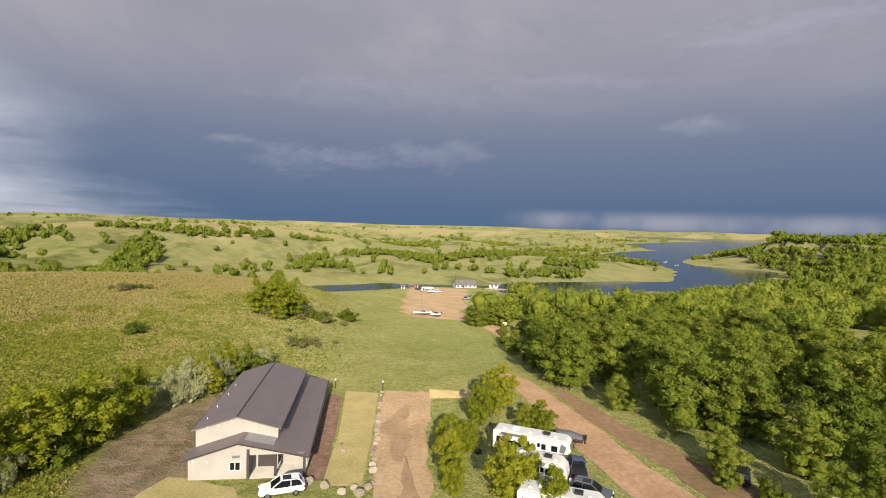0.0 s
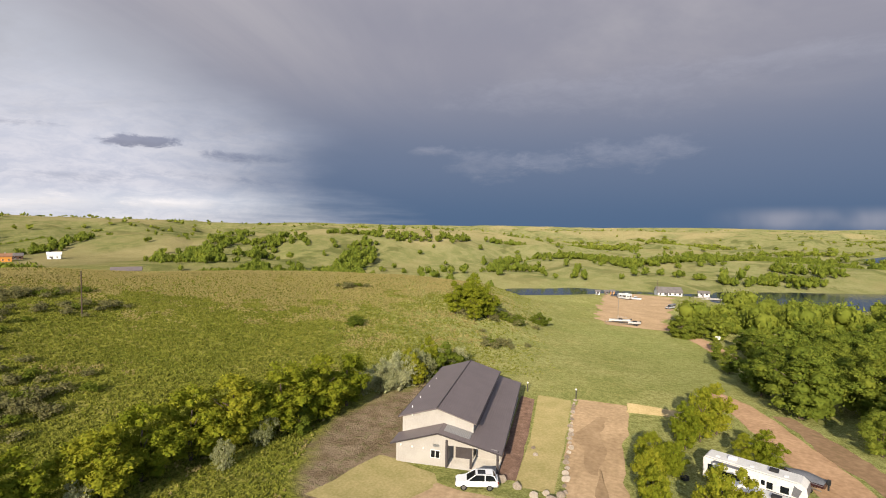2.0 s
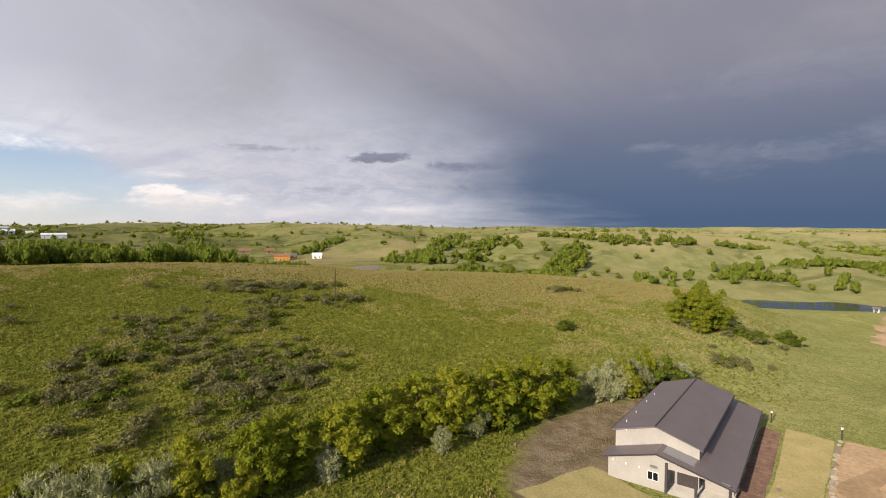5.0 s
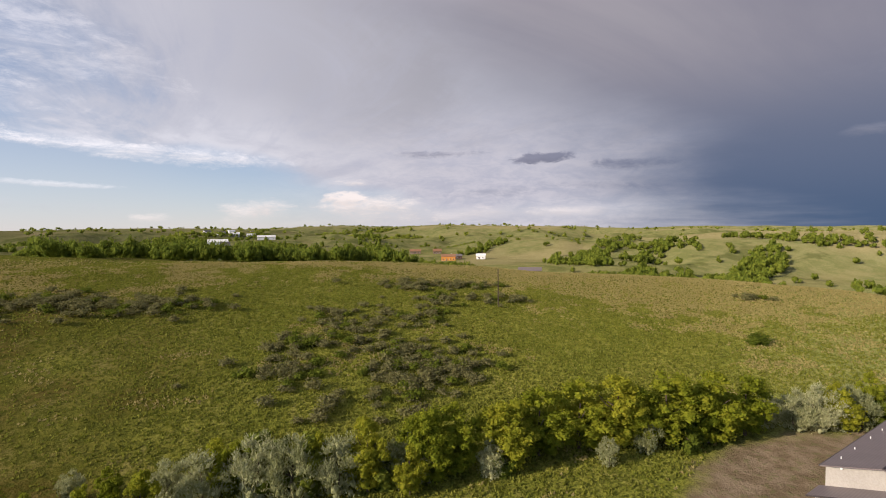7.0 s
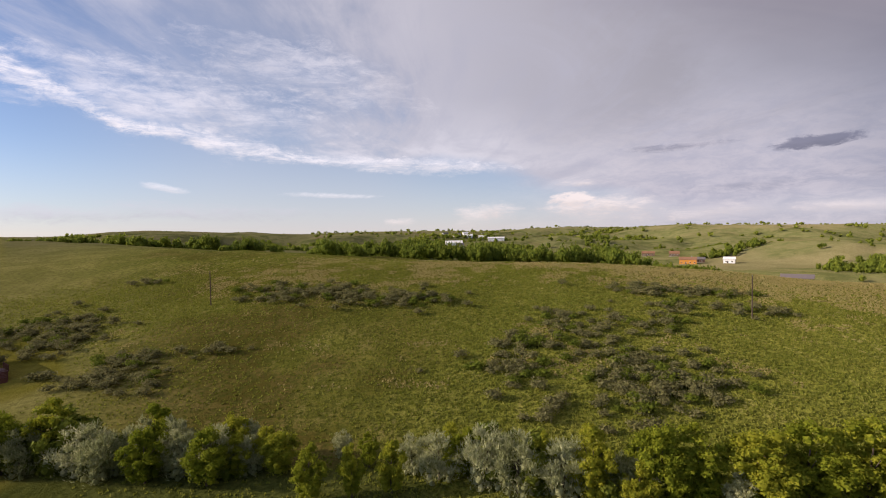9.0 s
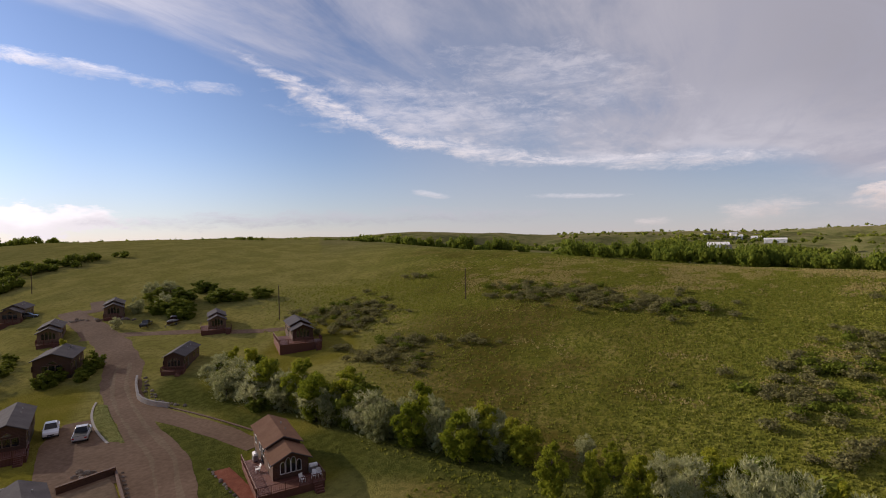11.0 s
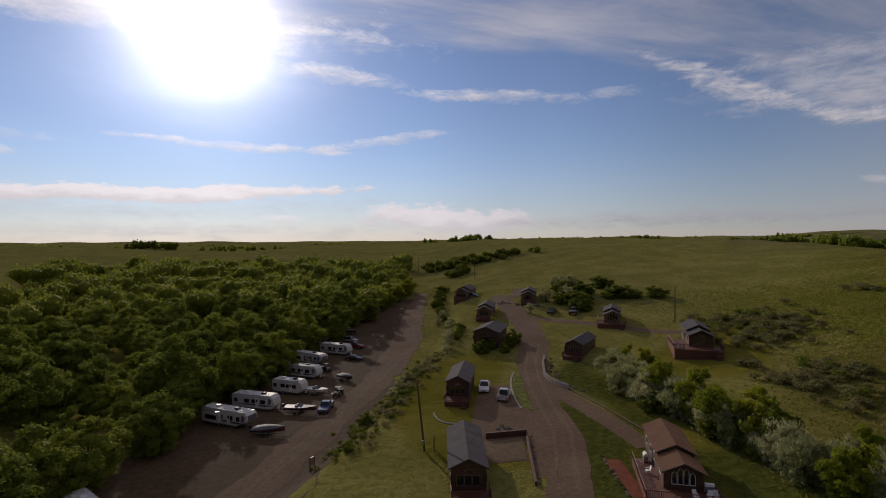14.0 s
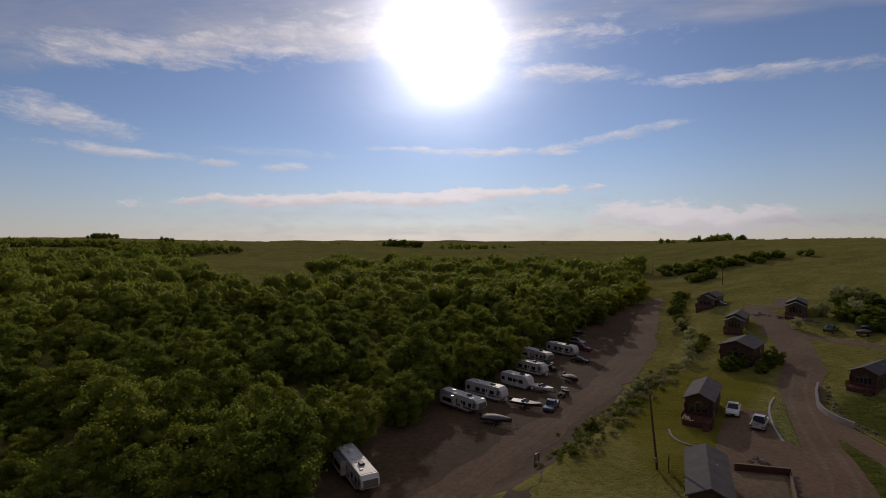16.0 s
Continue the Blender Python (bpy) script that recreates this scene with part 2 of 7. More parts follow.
def material(name, base, dark=None, light=None, scale=1.0, fine=12.0, rough=0.85, bump=0.3, metal=0.0,
             stretch=(1, 1, 1), per_object=0.0, translucent=0.0, bump_dist=0.02, spec=0.3, island=0.0, coords="Object"):
    """A surface with variation at two scales, a fine relief, and an optional shift of tone from piece to piece."""
    if name in MATS:
        return MATS[name]
    mat = bpy.data.materials.new(name)
    mat.use_nodes = True
    nt = mat.node_tree
    N, L = nt.nodes.new, nt.links.new
    bsdf = nt.nodes["Principled BSDF"]
    dark = dark or tuple(c * 0.75 for c in base)
    light = light or tuple(min(1, c * 1.2) for c in base)
    tc = N("ShaderNodeTexCoord")
    mp = N("ShaderNodeMapping")
    mp.inputs["Scale"].default_value = stretch
    L(tc.outputs[coords], mp.inputs[0])
    big = N("ShaderNodeTexNoise")
    big.inputs["Scale"].default_value, big.inputs["Detail"].default_value = scale, 5
    fin = N("ShaderNodeTexNoise")
    fin.inputs["Scale"].default_value, fin.inputs["Detail"].default_value = fine, 6
    L(mp.outputs[0], big.inputs["Vector"])
    L(mp.outputs[0], fin.inputs["Vector"])
    r1 = N("ShaderNodeValToRGB")
    r1.color_ramp.elements[0].position, r1.color_ramp.elements[1].position = 0.32, 0.68
    r1.color_ramp.elements[0].color, r1.color_ramp.elements[1].color = (*dark, 1), (*light, 1)
    mid = r1.color_ramp.elements.new(0.5)
    mid.color = (*base, 1)
    av = N("ShaderNodeMath")
    av.operation = "MULTIPLY_ADD"
    L(fin.outputs[0], av.inputs[0])
    av.inputs[1].default_value = 0.55
    half = N("ShaderNodeMath")
    half.operation = "MULTIPLY"
    L(big.outputs[0], half.inputs[0])
    half.inputs[1].default_value = 0.45
    L(half.outputs[0], av.inputs[2])
    fac = av.outputs[0]
    if per_object or island:
        if per_object:
            src = N("ShaderNodeObjectInfo").outputs["Random"]
        else:
            src = N("ShaderNodeNewGeometry").outputs["Random Per Island"]
        sh = N("ShaderNodeMath")
        sh.operation = "MULTIPLY_ADD"
        L(src, sh.inputs[0])
        amount = per_object or island
        sh.inputs[1].default_value = amount
        off = N("ShaderNodeMath")
        off.operation = "SUBTRACT"
        L(fac, off.inputs[0])
        off.inputs[1].default_value = amount / 2
        L(off.outputs[0], sh.inputs[2])
        fac = sh.outputs[0]
    L(fac, r1.inputs[0])
    L(r1.outputs[0], bsdf.inputs["Base Color"])
    bsdf.inputs["Roughness"].default_value = rough
    bsdf.inputs["Metallic"].default_value = metal
    bsdf.inputs["Specular IOR Level"].default_value = spec if rough < 0.8 else 0.08
    bsdf.inputs["Diffuse Roughness"].default_value = 1.0 if rough > 0.8 else 0.0
    if bump:
        b = N("ShaderNodeBump")
        b.inputs["Strength"].default_value, b.inputs["Distance"].default_value = bump, bump_dist
        L(fin.outputs[0], b.inputs["Height"])
        L(b.outputs[0], bsdf.inputs["Normal"])
    if translucent:
        tr = N("ShaderNodeBsdfTranslucent")
        L(r1.outputs[0], tr.inputs[0])
        mx = N("ShaderNodeMixShader")
        mx.inputs[0].default_value = translucent
        L(bsdf.outputs[0], mx.inputs[1])
        L(tr.outputs[0], mx.inputs[2])
        L(mx.outputs[0], nt.nodes["Material Output"].inputs[0])
    MATS[name] = mat
    return mat


def grassland():
    """Prairie: green and straw mottling at 60 m, 9 m and 1 m, clay on steep banks, mown lawn and bare soil by
    attribute; some shade, backlight and haze are mixed into the colour.
    """
    mat = bpy.data.materials.new("grassland")
    mat.use_nodes = True
    nt = mat.node_tree
    N, L = nt.nodes.new, nt.links.new
    bsdf = nt.nodes["Principled BSDF"]
    pos = N("ShaderNodeNewGeometry").outputs["Position"]

    def noise_(scale, detail, rough=0.55, warp=0.0, stretch=None):
        n = N("ShaderNodeTexNoise")
        n.inputs["Scale"].default_value, n.inputs["Detail"].default_value = scale, detail
        n.inputs["Roughness"].default_value, n.inputs["Distortion"].default_value = rough, warp
        if stretch:
            mp = N("ShaderNodeMapping")
            mp.inputs["Scale"].default_value = stretch
            L(pos, mp.inputs[0])
            L(mp.outputs[0], n.inputs["Vector"])
        else:
            L(pos, n.inputs["Vector"])
        return n.outputs[0]

    def ramp(x, lo, hi):
        n = N("ShaderNodeMapRange")
        n.interpolation_type = "SMOOTHSTEP"
        L(x, n.inputs["Value"])
        n.inputs["From Min"].default_value, n.inputs["From Max"].default_value = lo, hi
        return n.outputs["Result"]

    def mul(a, b):
        n = N("ShaderNodeMath")
        n.operation = "MULTIPLY"
        for i, s in enumerate((a, b)):
            if isinstance(s, (int, float)):
                n.inputs[i].default_value = s
            else:
                L(s, n.inputs[i])
        return n.outputs[0]

    def mix(f, a, b):
        n = N("ShaderNodeMix")
        n.data_type = "RGBA"
        if isinstance(f, (int, float)):
            n.inputs[0].default_value = f
        else:
            L(f, n.inputs[0])
        for s, i in ((a, 6), (b, 7)):
            if isinstance(s, tuple):
                n.inputs[i].default_value = (*s, 1)
            else:
                L(s, n.inputs[i])
        return n.outputs[2]

    def attr(name):
        n = N("ShaderNodeAttribute")
        n.attribute_name = name
        return n.outputs["Fac"]

    broad = noise_(0.011, 4)
    patch = noise_(0.085, 5, 0.6, 0.4)
    tuft = noise_(0.8, 5, 0.65)
    blade = noise_(3.2, 4, 0.7)
    hill = mix(ramp(patch, 0.36, 0.66), (0.175, 0.190, 0.028), (0.250, 0.245, 0.044))
    hill = mix(mul(attr("rough"), 0.9), hill, mix(ramp(patch, 0.4, 0.6), (0.105, 0.080, 0.018), (0.165, 0.118, 0.036)))
    col = mix(ramp(patch, 0.36, 0.66), (0.235, 0.245, 0.085), (0.310, 0.300, 0.120))
    col = mix(mul(ramp(broad, 0.42, 0.62), 0.55), col, (0.240, 0.268, 0.095))
    col = mix(attr("hill"), col, hill)
    straw = mul(ramp(noise_(0.22, 5, 0.65, 0.6, (0.6, 1.3, 1)), 0.50, 0.70), ramp(tuft, 0.42, 0.62))
    dry = N("ShaderNodeMath")
    dry.operation = "MULTIPLY"
    L(straw, dry.inputs[0])
    L(attr("dry"), dry.inputs[1])
    col = mix(dry.outputs[0], col, (0.43, 0.34, 0.145))
    # hollows between tufts and blades darkened, most on the hill: shade put into the colour
    hollow_shade = N("ShaderNodeMath")
    hollow_shade.operation = "MULTIPLY_ADD"
    L(attr("hill"), hollow_shade.inputs[0])
    hollow_shade.inputs[1].default_value, hollow_shade.inputs[2].default_value = 0.48, 0.30
    col = mix(mul(ramp(tuft, 0.56, 0.40), hollow_shade.outputs[0]), col, (0.080, 0.090, 0.016))
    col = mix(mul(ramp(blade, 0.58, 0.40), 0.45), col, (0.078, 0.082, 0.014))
    # southern grass made lighter and yellower in colour, standing in for backlit blades
    field = mix(ramp(patch, 0.36, 0.66), (0.262, 0.244, 0.066), (0.360, 0.322, 0.102))
    field = mix(mul(ramp(noise_(0.02, 5, 0.6), 0.45, 0.65), 0.5), field, (0.215, 0.215, 0.066))
    # same painted shade in the hollows of the southern grass
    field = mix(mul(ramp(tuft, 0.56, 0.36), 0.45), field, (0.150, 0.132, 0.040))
    col = mix(mul(attr("meadow"), 0.85), col, field)
    # colour muted with distance as haze would; the mask also carries brush and clay
    wide = attr("clay")
    col = mix(mul(wide, 0.9), col, mix(ramp(patch, 0.35, 0.65), (0.140, 0.146, 0.062), (0.195, 0.186, 0.092)))
    col = mix(mul(mul(wide, ramp(noise_(0.022, 6, 0.62, 0.5), 0.52, 0.60)), 0.75), col, (0.068, 0.080, 0.022))
    col = mix(mul(mul(wide, ramp(noise_(0.009, 5, 0.6, 0.8), 0.50, 0.62)), 0.55), col, (0.235, 0.200, 0.095))
    clay = mix(ramp(tuft, 0.4, 0.6), (0.27, 0.22, 0.105), (0.33, 0.27, 0.15))
    col = mix(mul(mul(wide, ramp(attr("ridge"), 0.52, 0.80)), 0.7), col, clay)
    lawn = mix(ramp(patch, 0.4, 0.65), (0.205, 0.190, 0.030), (0.275, 0.240, 0.050))
    # lawn darkened between its blades, shade put into the colour
    col = mix(attr("lawn"), col, mix(mul(ramp(blade, 0.6, 0.4), 0.4), lawn, (0.105, 0.095, 0.013)))
    soil = mix(ramp(noise_(0.35, 6, 0.6), 0.38, 0.62), (0.150, 0.112, 0.070), (0.225, 0.170, 0.115))
    soil = mix(mul(ramp(tuft, 0.5, 0.62), 0.35), soil, (0.095, 0.125, 0.030))
    col = mix(attr("soil"), col, soil)
    # greener grass by the tree row, with the hillside's shade mixed into its colour
    shaded_green = mix(ramp(tuft, 0.4, 0.62), (0.060, 0.072, 0.016), (0.105, 0.118, 0.027))
    col = mix(attr("shaded_green"), col, shaded_green)
    L(col, bsdf.inputs["Base Color"])
    bsdf.inputs["Roughness"].default_value = 0.95
    bsdf.inputs["Specular IOR Level"].default_value = 0.0
    bsdf.inputs["Diffuse Roughness"].default_value = 0.65
    b = N("ShaderNodeBump")
    b.inputs["Strength"].default_value, b.inputs["Distance"].default_value = 1.0, 0.5
    h = N("ShaderNodeMath")
    h.operation = "ADD"
    L(mul(tuft, 1.0), h.inputs[0])
    L(mul(blade, 0.35), h.inputs[1])
    L(h.outputs[0], b.inputs["Height"])
    L(b.outputs[0], bsdf.inputs["Normal"])
    return mat


M_GRASS = grassland()
M_GRAVEL = material("gravel", (0.250, 0.178, 0.108), (0.175, 0.120, 0.072), (0.33, 0.24, 0.152), 0.12, 1.6, 0.95, 0.6, bump_dist=0.05)
M_WATER = material("lake_water", (0.016, 0.030, 0.045), scale=0.01, fine=0.5, rough=0.10, bump=0.22, bump_dist=0.25, spec=0.5)
M_DIRT = material("brown_dirt", (0.135, 0.088, 0.054), (0.078, 0.064, 0.026), (0.18, 0.125, 0.076), 0.09, 1.1, 0.95, 0.6, bump_dist=0.06)
M_DAMP = material("damp_gravel", (0.195, 0.136, 0.082), (0.15, 0.104, 0.062), (0.25, 0.178, 0.112), 0.25, 1.6, 0.9, 0.4, bump_dist=0.04)
M_ROAD = material("road_gravel", (0.232, 0.150, 0.092), (0.165, 0.103, 0.062), (0.30, 0.20, 0.130), 0.12, 1.6, 0.95, 0.6, bump_dist=0.05)
M_DRYLAWN = material("dry_lawn", (0.225, 0.190, 0.085), (0.165, 0.148, 0.055), (0.290, 0.235, 0.118), 0.35, 3.0, 0.95, 0.7, bump_dist=0.06)


def leaf_material(name, a, b, c, translucent=0.35):
    """Foliage: tone varies from tree to tree and from spray to spray; light passes through."""
    mat = bpy.data.materials.new(name)
    mat.use_nodes = True
    nt = mat.node_tree
    N, L = nt.nodes.new, nt.links.new
    bsdf = nt.nodes["Principled BSDF"]
    ramp = N("ShaderNodeValToRGB")
    e = ramp.color_ramp.elements
    e[0].color, e[1].color = (*a, 1), (*c, 1)
    e[0].position, e[1].position = 0.08, 0.92
    e.new(0.5).color = (*b, 1)
    add = N("ShaderNodeMath")
    add.operation = "MULTIPLY_ADD"
    L(N("ShaderNodeObjectInfo").outputs["Random"], add.inputs[0])
    add.inputs[1].default_value = 0.5
    isl = N("ShaderNodeMath")
    isl.operation = "MULTIPLY"
    L(N("ShaderNodeNewGeometry").outputs["Random Per Island"], isl.inputs[0])
    isl.inputs[1].default_value = 0.5
    L(isl.outputs[0], add.inputs[2])
    L(add.outputs[0], ramp.inputs[0])
    L(ramp.outputs[0], bsdf.inputs["Base Color"])
    bsdf.inputs["Roughness"].default_value, bsdf.inputs["Specular IOR Level"].default_value = 0.75, 0.05
    tr = N("ShaderNodeBsdfTranslucent")
    L(ramp.outputs[0], tr.inputs[0])
    mx = N("ShaderNodeMixShader")
    mx.inputs[0].default_value = translucent
    L(bsdf.outputs[0], mx.inputs[1])
    L(tr.outputs[0], mx.inputs[2])
    L(mx.outputs[0], nt.nodes["Material Output"].inputs[0])
    MATS[name] = mat
    return mat


def ribbed(name, base, pitch, rough, metal, axis=0, strength=0.6, spec=0.4):
    """Sheet with raised ribs or boards at a pitch in metres along one local axis, weathered in patches."""
    mat = material(name, base, tuple(c * 0.86 for c in base), tuple(min(1, c * 1.12) for c in base), 0.5, 7.0, rough, 0, metal, spec=spec)
    nt = mat.node_tree
    N, L = nt.nodes.new, nt.links.new
    tc = N("ShaderNodeTexCoord")
    w = N("ShaderNodeTexWave")
    w.wave_type, w.bands_direction, w.wave_profile = "BANDS", "XYZ"[axis], "SIN"
    w.inputs["Scale"].default_value = 0.314 / pitch
    L(tc.outputs["Object"], w.inputs["Vector"])
    b = N("ShaderNodeBump")
    b.inputs["Strength"].default_value, b.inputs["Distance"].default_value = strength, 0.03
    L(w.outputs["Fac"], b.inputs["Height"])
    L(b.outputs[0], nt.nodes["Principled BSDF"].inputs["Normal"])
    return mat


M_ASH = leaf_material("ash_leaves", (0.145, 0.185, 0.014), (0.235, 0.26, 0.022), (0.36, 0.345, 0.034), 0.46)
M_GROVE = leaf_material("cottonwood_leaves", (0.100, 0.140, 0.020), (0.165, 0.205, 0.028), (0.25, 0.275, 0.038), 0.40)
M_OLIVE = leaf_material("silver_leaves", (0.195, 0.215, 0.085), (0.335, 0.345, 0.170), (0.52, 0.515, 0.30), 0.38)
M_SAGE = leaf_material("sage_leaves", (0.125, 0.126, 0.042), (0.19, 0.18, 0.072), (0.27, 0.24, 0.12), 0.35)
M_DARKBUSH = leaf_material("bush_leaves", (0.085, 0.115, 0.014), (0.13, 0.16, 0.02), (0.19, 0.21, 0.03), 0.35)
M_TUFT = leaf_material("grass_blades", (0.098, 0.122, 0.015), (0.205, 0.218, 0.032), (0.34, 0.32, 0.075), 0.4)
M_STRAW = leaf_material("straw_blades", (0.29, 0.24, 0.085), (0.39, 0.325, 0.13), (0.50, 0.42, 0.19), 0.4)
M_BARK = material("bark", (0.10, 0.075, 0.055), scale=2, fine=14, rough=0.95, bump=0.8, stretch=(1, 1, 0.25))
M_ROOF = ribbed("dark_steel_roof", (0.165, 0.135, 0.132), 0.30, 0.5, 0.0, axis=0, strength=0.35)
M_ROOF_PALE = ribbed("galvanised_panel", (0.30, 0.30, 0.31), 0.22, 0.35, 0.5, axis=0)
M_WALL = ribbed("cream_steel_siding", (0.375, 0.345, 0.31), 0.24, 0.55, 0.0, axis=0, strength=0.25)
M_TRIM = material("dark_trim", (0.06, 0.05, 0.05), scale=1, fine=10, rough=0.5, bump=0.1)
M_WHITE = material("white_paint", (0.78, 0.77, 0.75), scale=0.8, fine=9, rough=0.4, bump=0.03, spec=0.5)
M_GELCOAT = material("white_gelcoat", (0.64, 0.62, 0.59), (0.54, 0.52, 0.49), (0.72, 0.70, 0.67), 0.6, 5, 0.28, 0.02, spec=0.5)
M_RUBBERROOF = material("rubber_roof", (0.62, 0.61, 0.58), (0.50, 0.49, 0.46), (0.70, 0.69, 0.66), 0.7, 6, 0.6, 0.1)
M_GLASS = material("dark_glass", (0.010, 0.012, 0.014), scale=1, fine=3, rough=0.06, bump=0, spec=0.7)
M_TYRE = material("tyre_rubber", (0.018, 0.018, 0.018), scale=4, fine=30, rough=0.85, bump=0.3)
M_ALLOY = material("alloy", (0.42, 0.42, 0.43), scale=4, fine=20, rough=0.3, bump=0.05, metal=0.9)
M_STEEL = material("galvanised_steel", (0.36, 0.37, 0.38), scale=3, fine=25, rough=0.4, bump=0.1, metal=0.8)
M_BLACK = material("black_plastic", (0.02, 0.02, 0.021), scale=3, fine=20, rough=0.55, bump=0.1)
M_GREYSTRIPE = material("grey_decal", (0.13, 0.13, 0.14), scale=2, fine=12, rough=0.35, bump=0)
M_LAMP = material("lamp_lens", (0.85, 0.84, 0.78), scale=4, fine=15, rough=0.2, bump=0)
M_RED = material("red_lens", (0.35, 0.02, 0.02), scale=4, fine=15, rough=0.2, bump=0)
M_LOG = ribbed("brown_log_siding", (0.085, 0.042, 0.025), 0.20, 0.7, 0.0, axis=2, strength=0.9)
M_LOG_PALE = ribbed("weathered_log_siding", (0.20, 0.135, 0.090), 0.20, 0.75, 0.0, axis=2, strength=0.9)
M_DECK = ribbed("red_stained_boards", (0.125, 0.046, 0.032), 0.14, 0.6, 0.0, axis=0, strength=0.7)
M_SHINGLE = material("brown_shingles", (0.27, 0.145, 0.085), (0.21, 0.11, 0.066), (0.32, 0.18, 0.11), 0.6, 9, 0.9, 0.5)
M_SHINGLE_GREY = material("grey_shingles", (0.150, 0.135, 0.132), (0.105, 0.095, 0.092), (0.20, 0.18, 0.175), 0.6, 9, 0.85, 0.4)
M_STONE = material("field_stone", (0.26, 0.215, 0.17), (0.17, 0.135, 0.105), (0.36, 0.31, 0.255), 1.6, 9, 0.9, 0.8, per_object=0.5, bump_dist=0.05)
M_MULCH = material("red_brown_mulch", (0.30, 0.095, 0.05), (0.19, 0.06, 0.034), (0.38, 0.15, 0.085), 0.9, 9, 0.95, 0.9, bump_dist=0.05)
M_CONCRETE = material("concrete", (0.42, 0.39, 0.35), scale=0.6, fine=7, rough=0.9, bump=0.3)
M_POLE = material("weathered_pole", (0.115, 0.085, 0.062), scale=1.5, fine=18, rough=0.9, bump=0.5, stretch=(1, 1, 0.15))
M_ORANGE = ribbed("orange_log_wall", (0.62, 0.26, 0.045), 0.4, 0.6, 0.0, axis=2)
M_HAY = material("mown_straw", (0.35, 0.27, 0.135), (0.26, 0.20, 0.09), (0.44, 0.35, 0.19), 0.3, 3, 0.95, 0.6)
M_TARP = material("grey_boat_cover", (0.125, 0.130, 0.145), scale=1.2, fine=5, rough=0.7, bump=0.5, bump_dist=0.05)
M_REDHULL = material("dark_hull", (0.055, 0.020, 0.022), scale=1, fine=8, rough=0.25, bump=0.02, spec=0.5)


def paint(name, c):
    return material(name, c, tuple(v * 0.92 for v in c), tuple(min(1, v * 1.06) for v in c), 0.8, 6, 0.25, 0.01, spec=0.6)


P_WHITE, P_BLACK = paint("white_car_paint", (0.78, 0.78, 0.78)), paint("black_car_paint", (0.018, 0.018, 0.022))
P_GREY, P_BLUE = paint("grey_car_paint", (0.085, 0.092, 0.105)), paint("blue_car_paint", (0.050, 0.065, 0.13))
P_RED, P_SILVER = paint("red_car_paint", (0.22, 0.025, 0.022)), paint("silver_car_paint", (0.45, 0.46, 0.47))
M_BARKMULCH = material("bark_mulch", (0.125, 0.078, 0.058), (0.065, 0.042, 0.032), (0.20, 0.135, 0.105), 0.9, 7, 0.95, 0.9, bump_dist=0.05)

M_PALEKERB = material("pale_concrete", (0.52, 0.48, 0.41), scale=0.6, fine=9, rough=0.85)

# ---- the land ----
AZ = np.array([0, 9, 13, 18, 30, 45, 60, 75, 90, 105, 118, 130, 142, 155, 163, 172, 185, 200, 225, 270, 315, 335, 350, 360.0])
FOOT_R = np.array([95, 105, 108, 104, 84, 70, 64, 62, 66, 72, 76, 90, 104, 120, 150, 150, 130, 120, 120, 120, 80, 85, 95, 95.0])
FOOT_Z = np.array([0, 0, 0, 0, 0, 0, 0, 0, 0, 0, 0, 0, 0, 0, 0, 0, 0, 0, 0, 0, -1, -1, -.5, 0.0])
CREST_R = np.array([310, 195, 190, 190, 190, 190, 195, 205, 210, 230, 300, 420, 460, 520, 700, 700, 480, 430, 420, 420, 380, 330, 320, 310.0])
CREST_Z = np.array([-10.5, -3.5, 4.0, 9.2, 10, 11.6, 13.6, 17, 18.3, 20.8, 24.5, 29, 31.5, 30.5, 25, 23, 17, 13, 16, 16, -4, -8.5, -11, -10.5])
VALLEY = np.array([-9, -9, -9, -9, -9, -8, -3, 3, 7, 12, 20, 27, 30, 29, 22, 20, 18, 20, 26, 20, -4, -8, -9, -9.0])
SKYLINE = np.array([-.42, -.42, -.45, -.45, -.45, .0, .25, .36, .2, .1, .70, .2, .2, 0, -.1, -.2, -.2, -.1, .45, .2, .0, -.3, -.36, -.42])
WATER_Z = -12.0
# level ground where the farms stand: x, y, height, inner and outer radius
PADS = [(-430, 225, -4.0, 70, 170), (-556, 252, -1.6, 30, 110), (-700, 30, 9.5, 60, 170), (-640, -52, 5.0, 25, 80), (-809, 95, 14.8, 25, 90), (-262, 192, 1.4, 16, 45), (-952, 40, 24.0, 50, 130)]


TABLES = {}


def vnoise(x, y, seed=0):
    """Smooth value noise on arrays, -1..1."""
    if seed not in TABLES:
        TABLES[seed] = np.random.RandomState(seed).rand(256, 256) * 2 - 1
    tab = TABLES[seed]
    xi, yi = np.floor(x).astype(int), np.floor(y).astype(int)
    fx, fy = x - xi, y - yi
    fx, fy = fx * fx * fx * (fx * (fx * 6 - 15) + 10), fy * fy * fy * (fy * (fy * 6 - 15) + 10)
    a, b = tab[xi % 256, yi % 256], tab[(xi + 1) % 256, yi % 256]
    c, d = tab[xi % 256, (yi + 1) % 256], tab[(xi + 1) % 256, (yi + 1) % 256]
    return (a * (1 - fx) + b * fx) * (1 - fy) + (c * (1 - fx) + d * fx) * fy


def fbm(x, y, size, octaves=4, seed=0, gain=0.5):
    out, amp = 0.0, 1.0
    for k in range(octaves):
        out = out + amp * vnoise(x / size + 17.3 * k, y / size + 9.1 * k, seed + k)
        size, amp = size / 2.03, amp * gain
    return out


def step(x, lo, hi):
    t = np.clip((x - lo) / (hi - lo), 0, 1)
    return t * t * (3 - 2 * t)


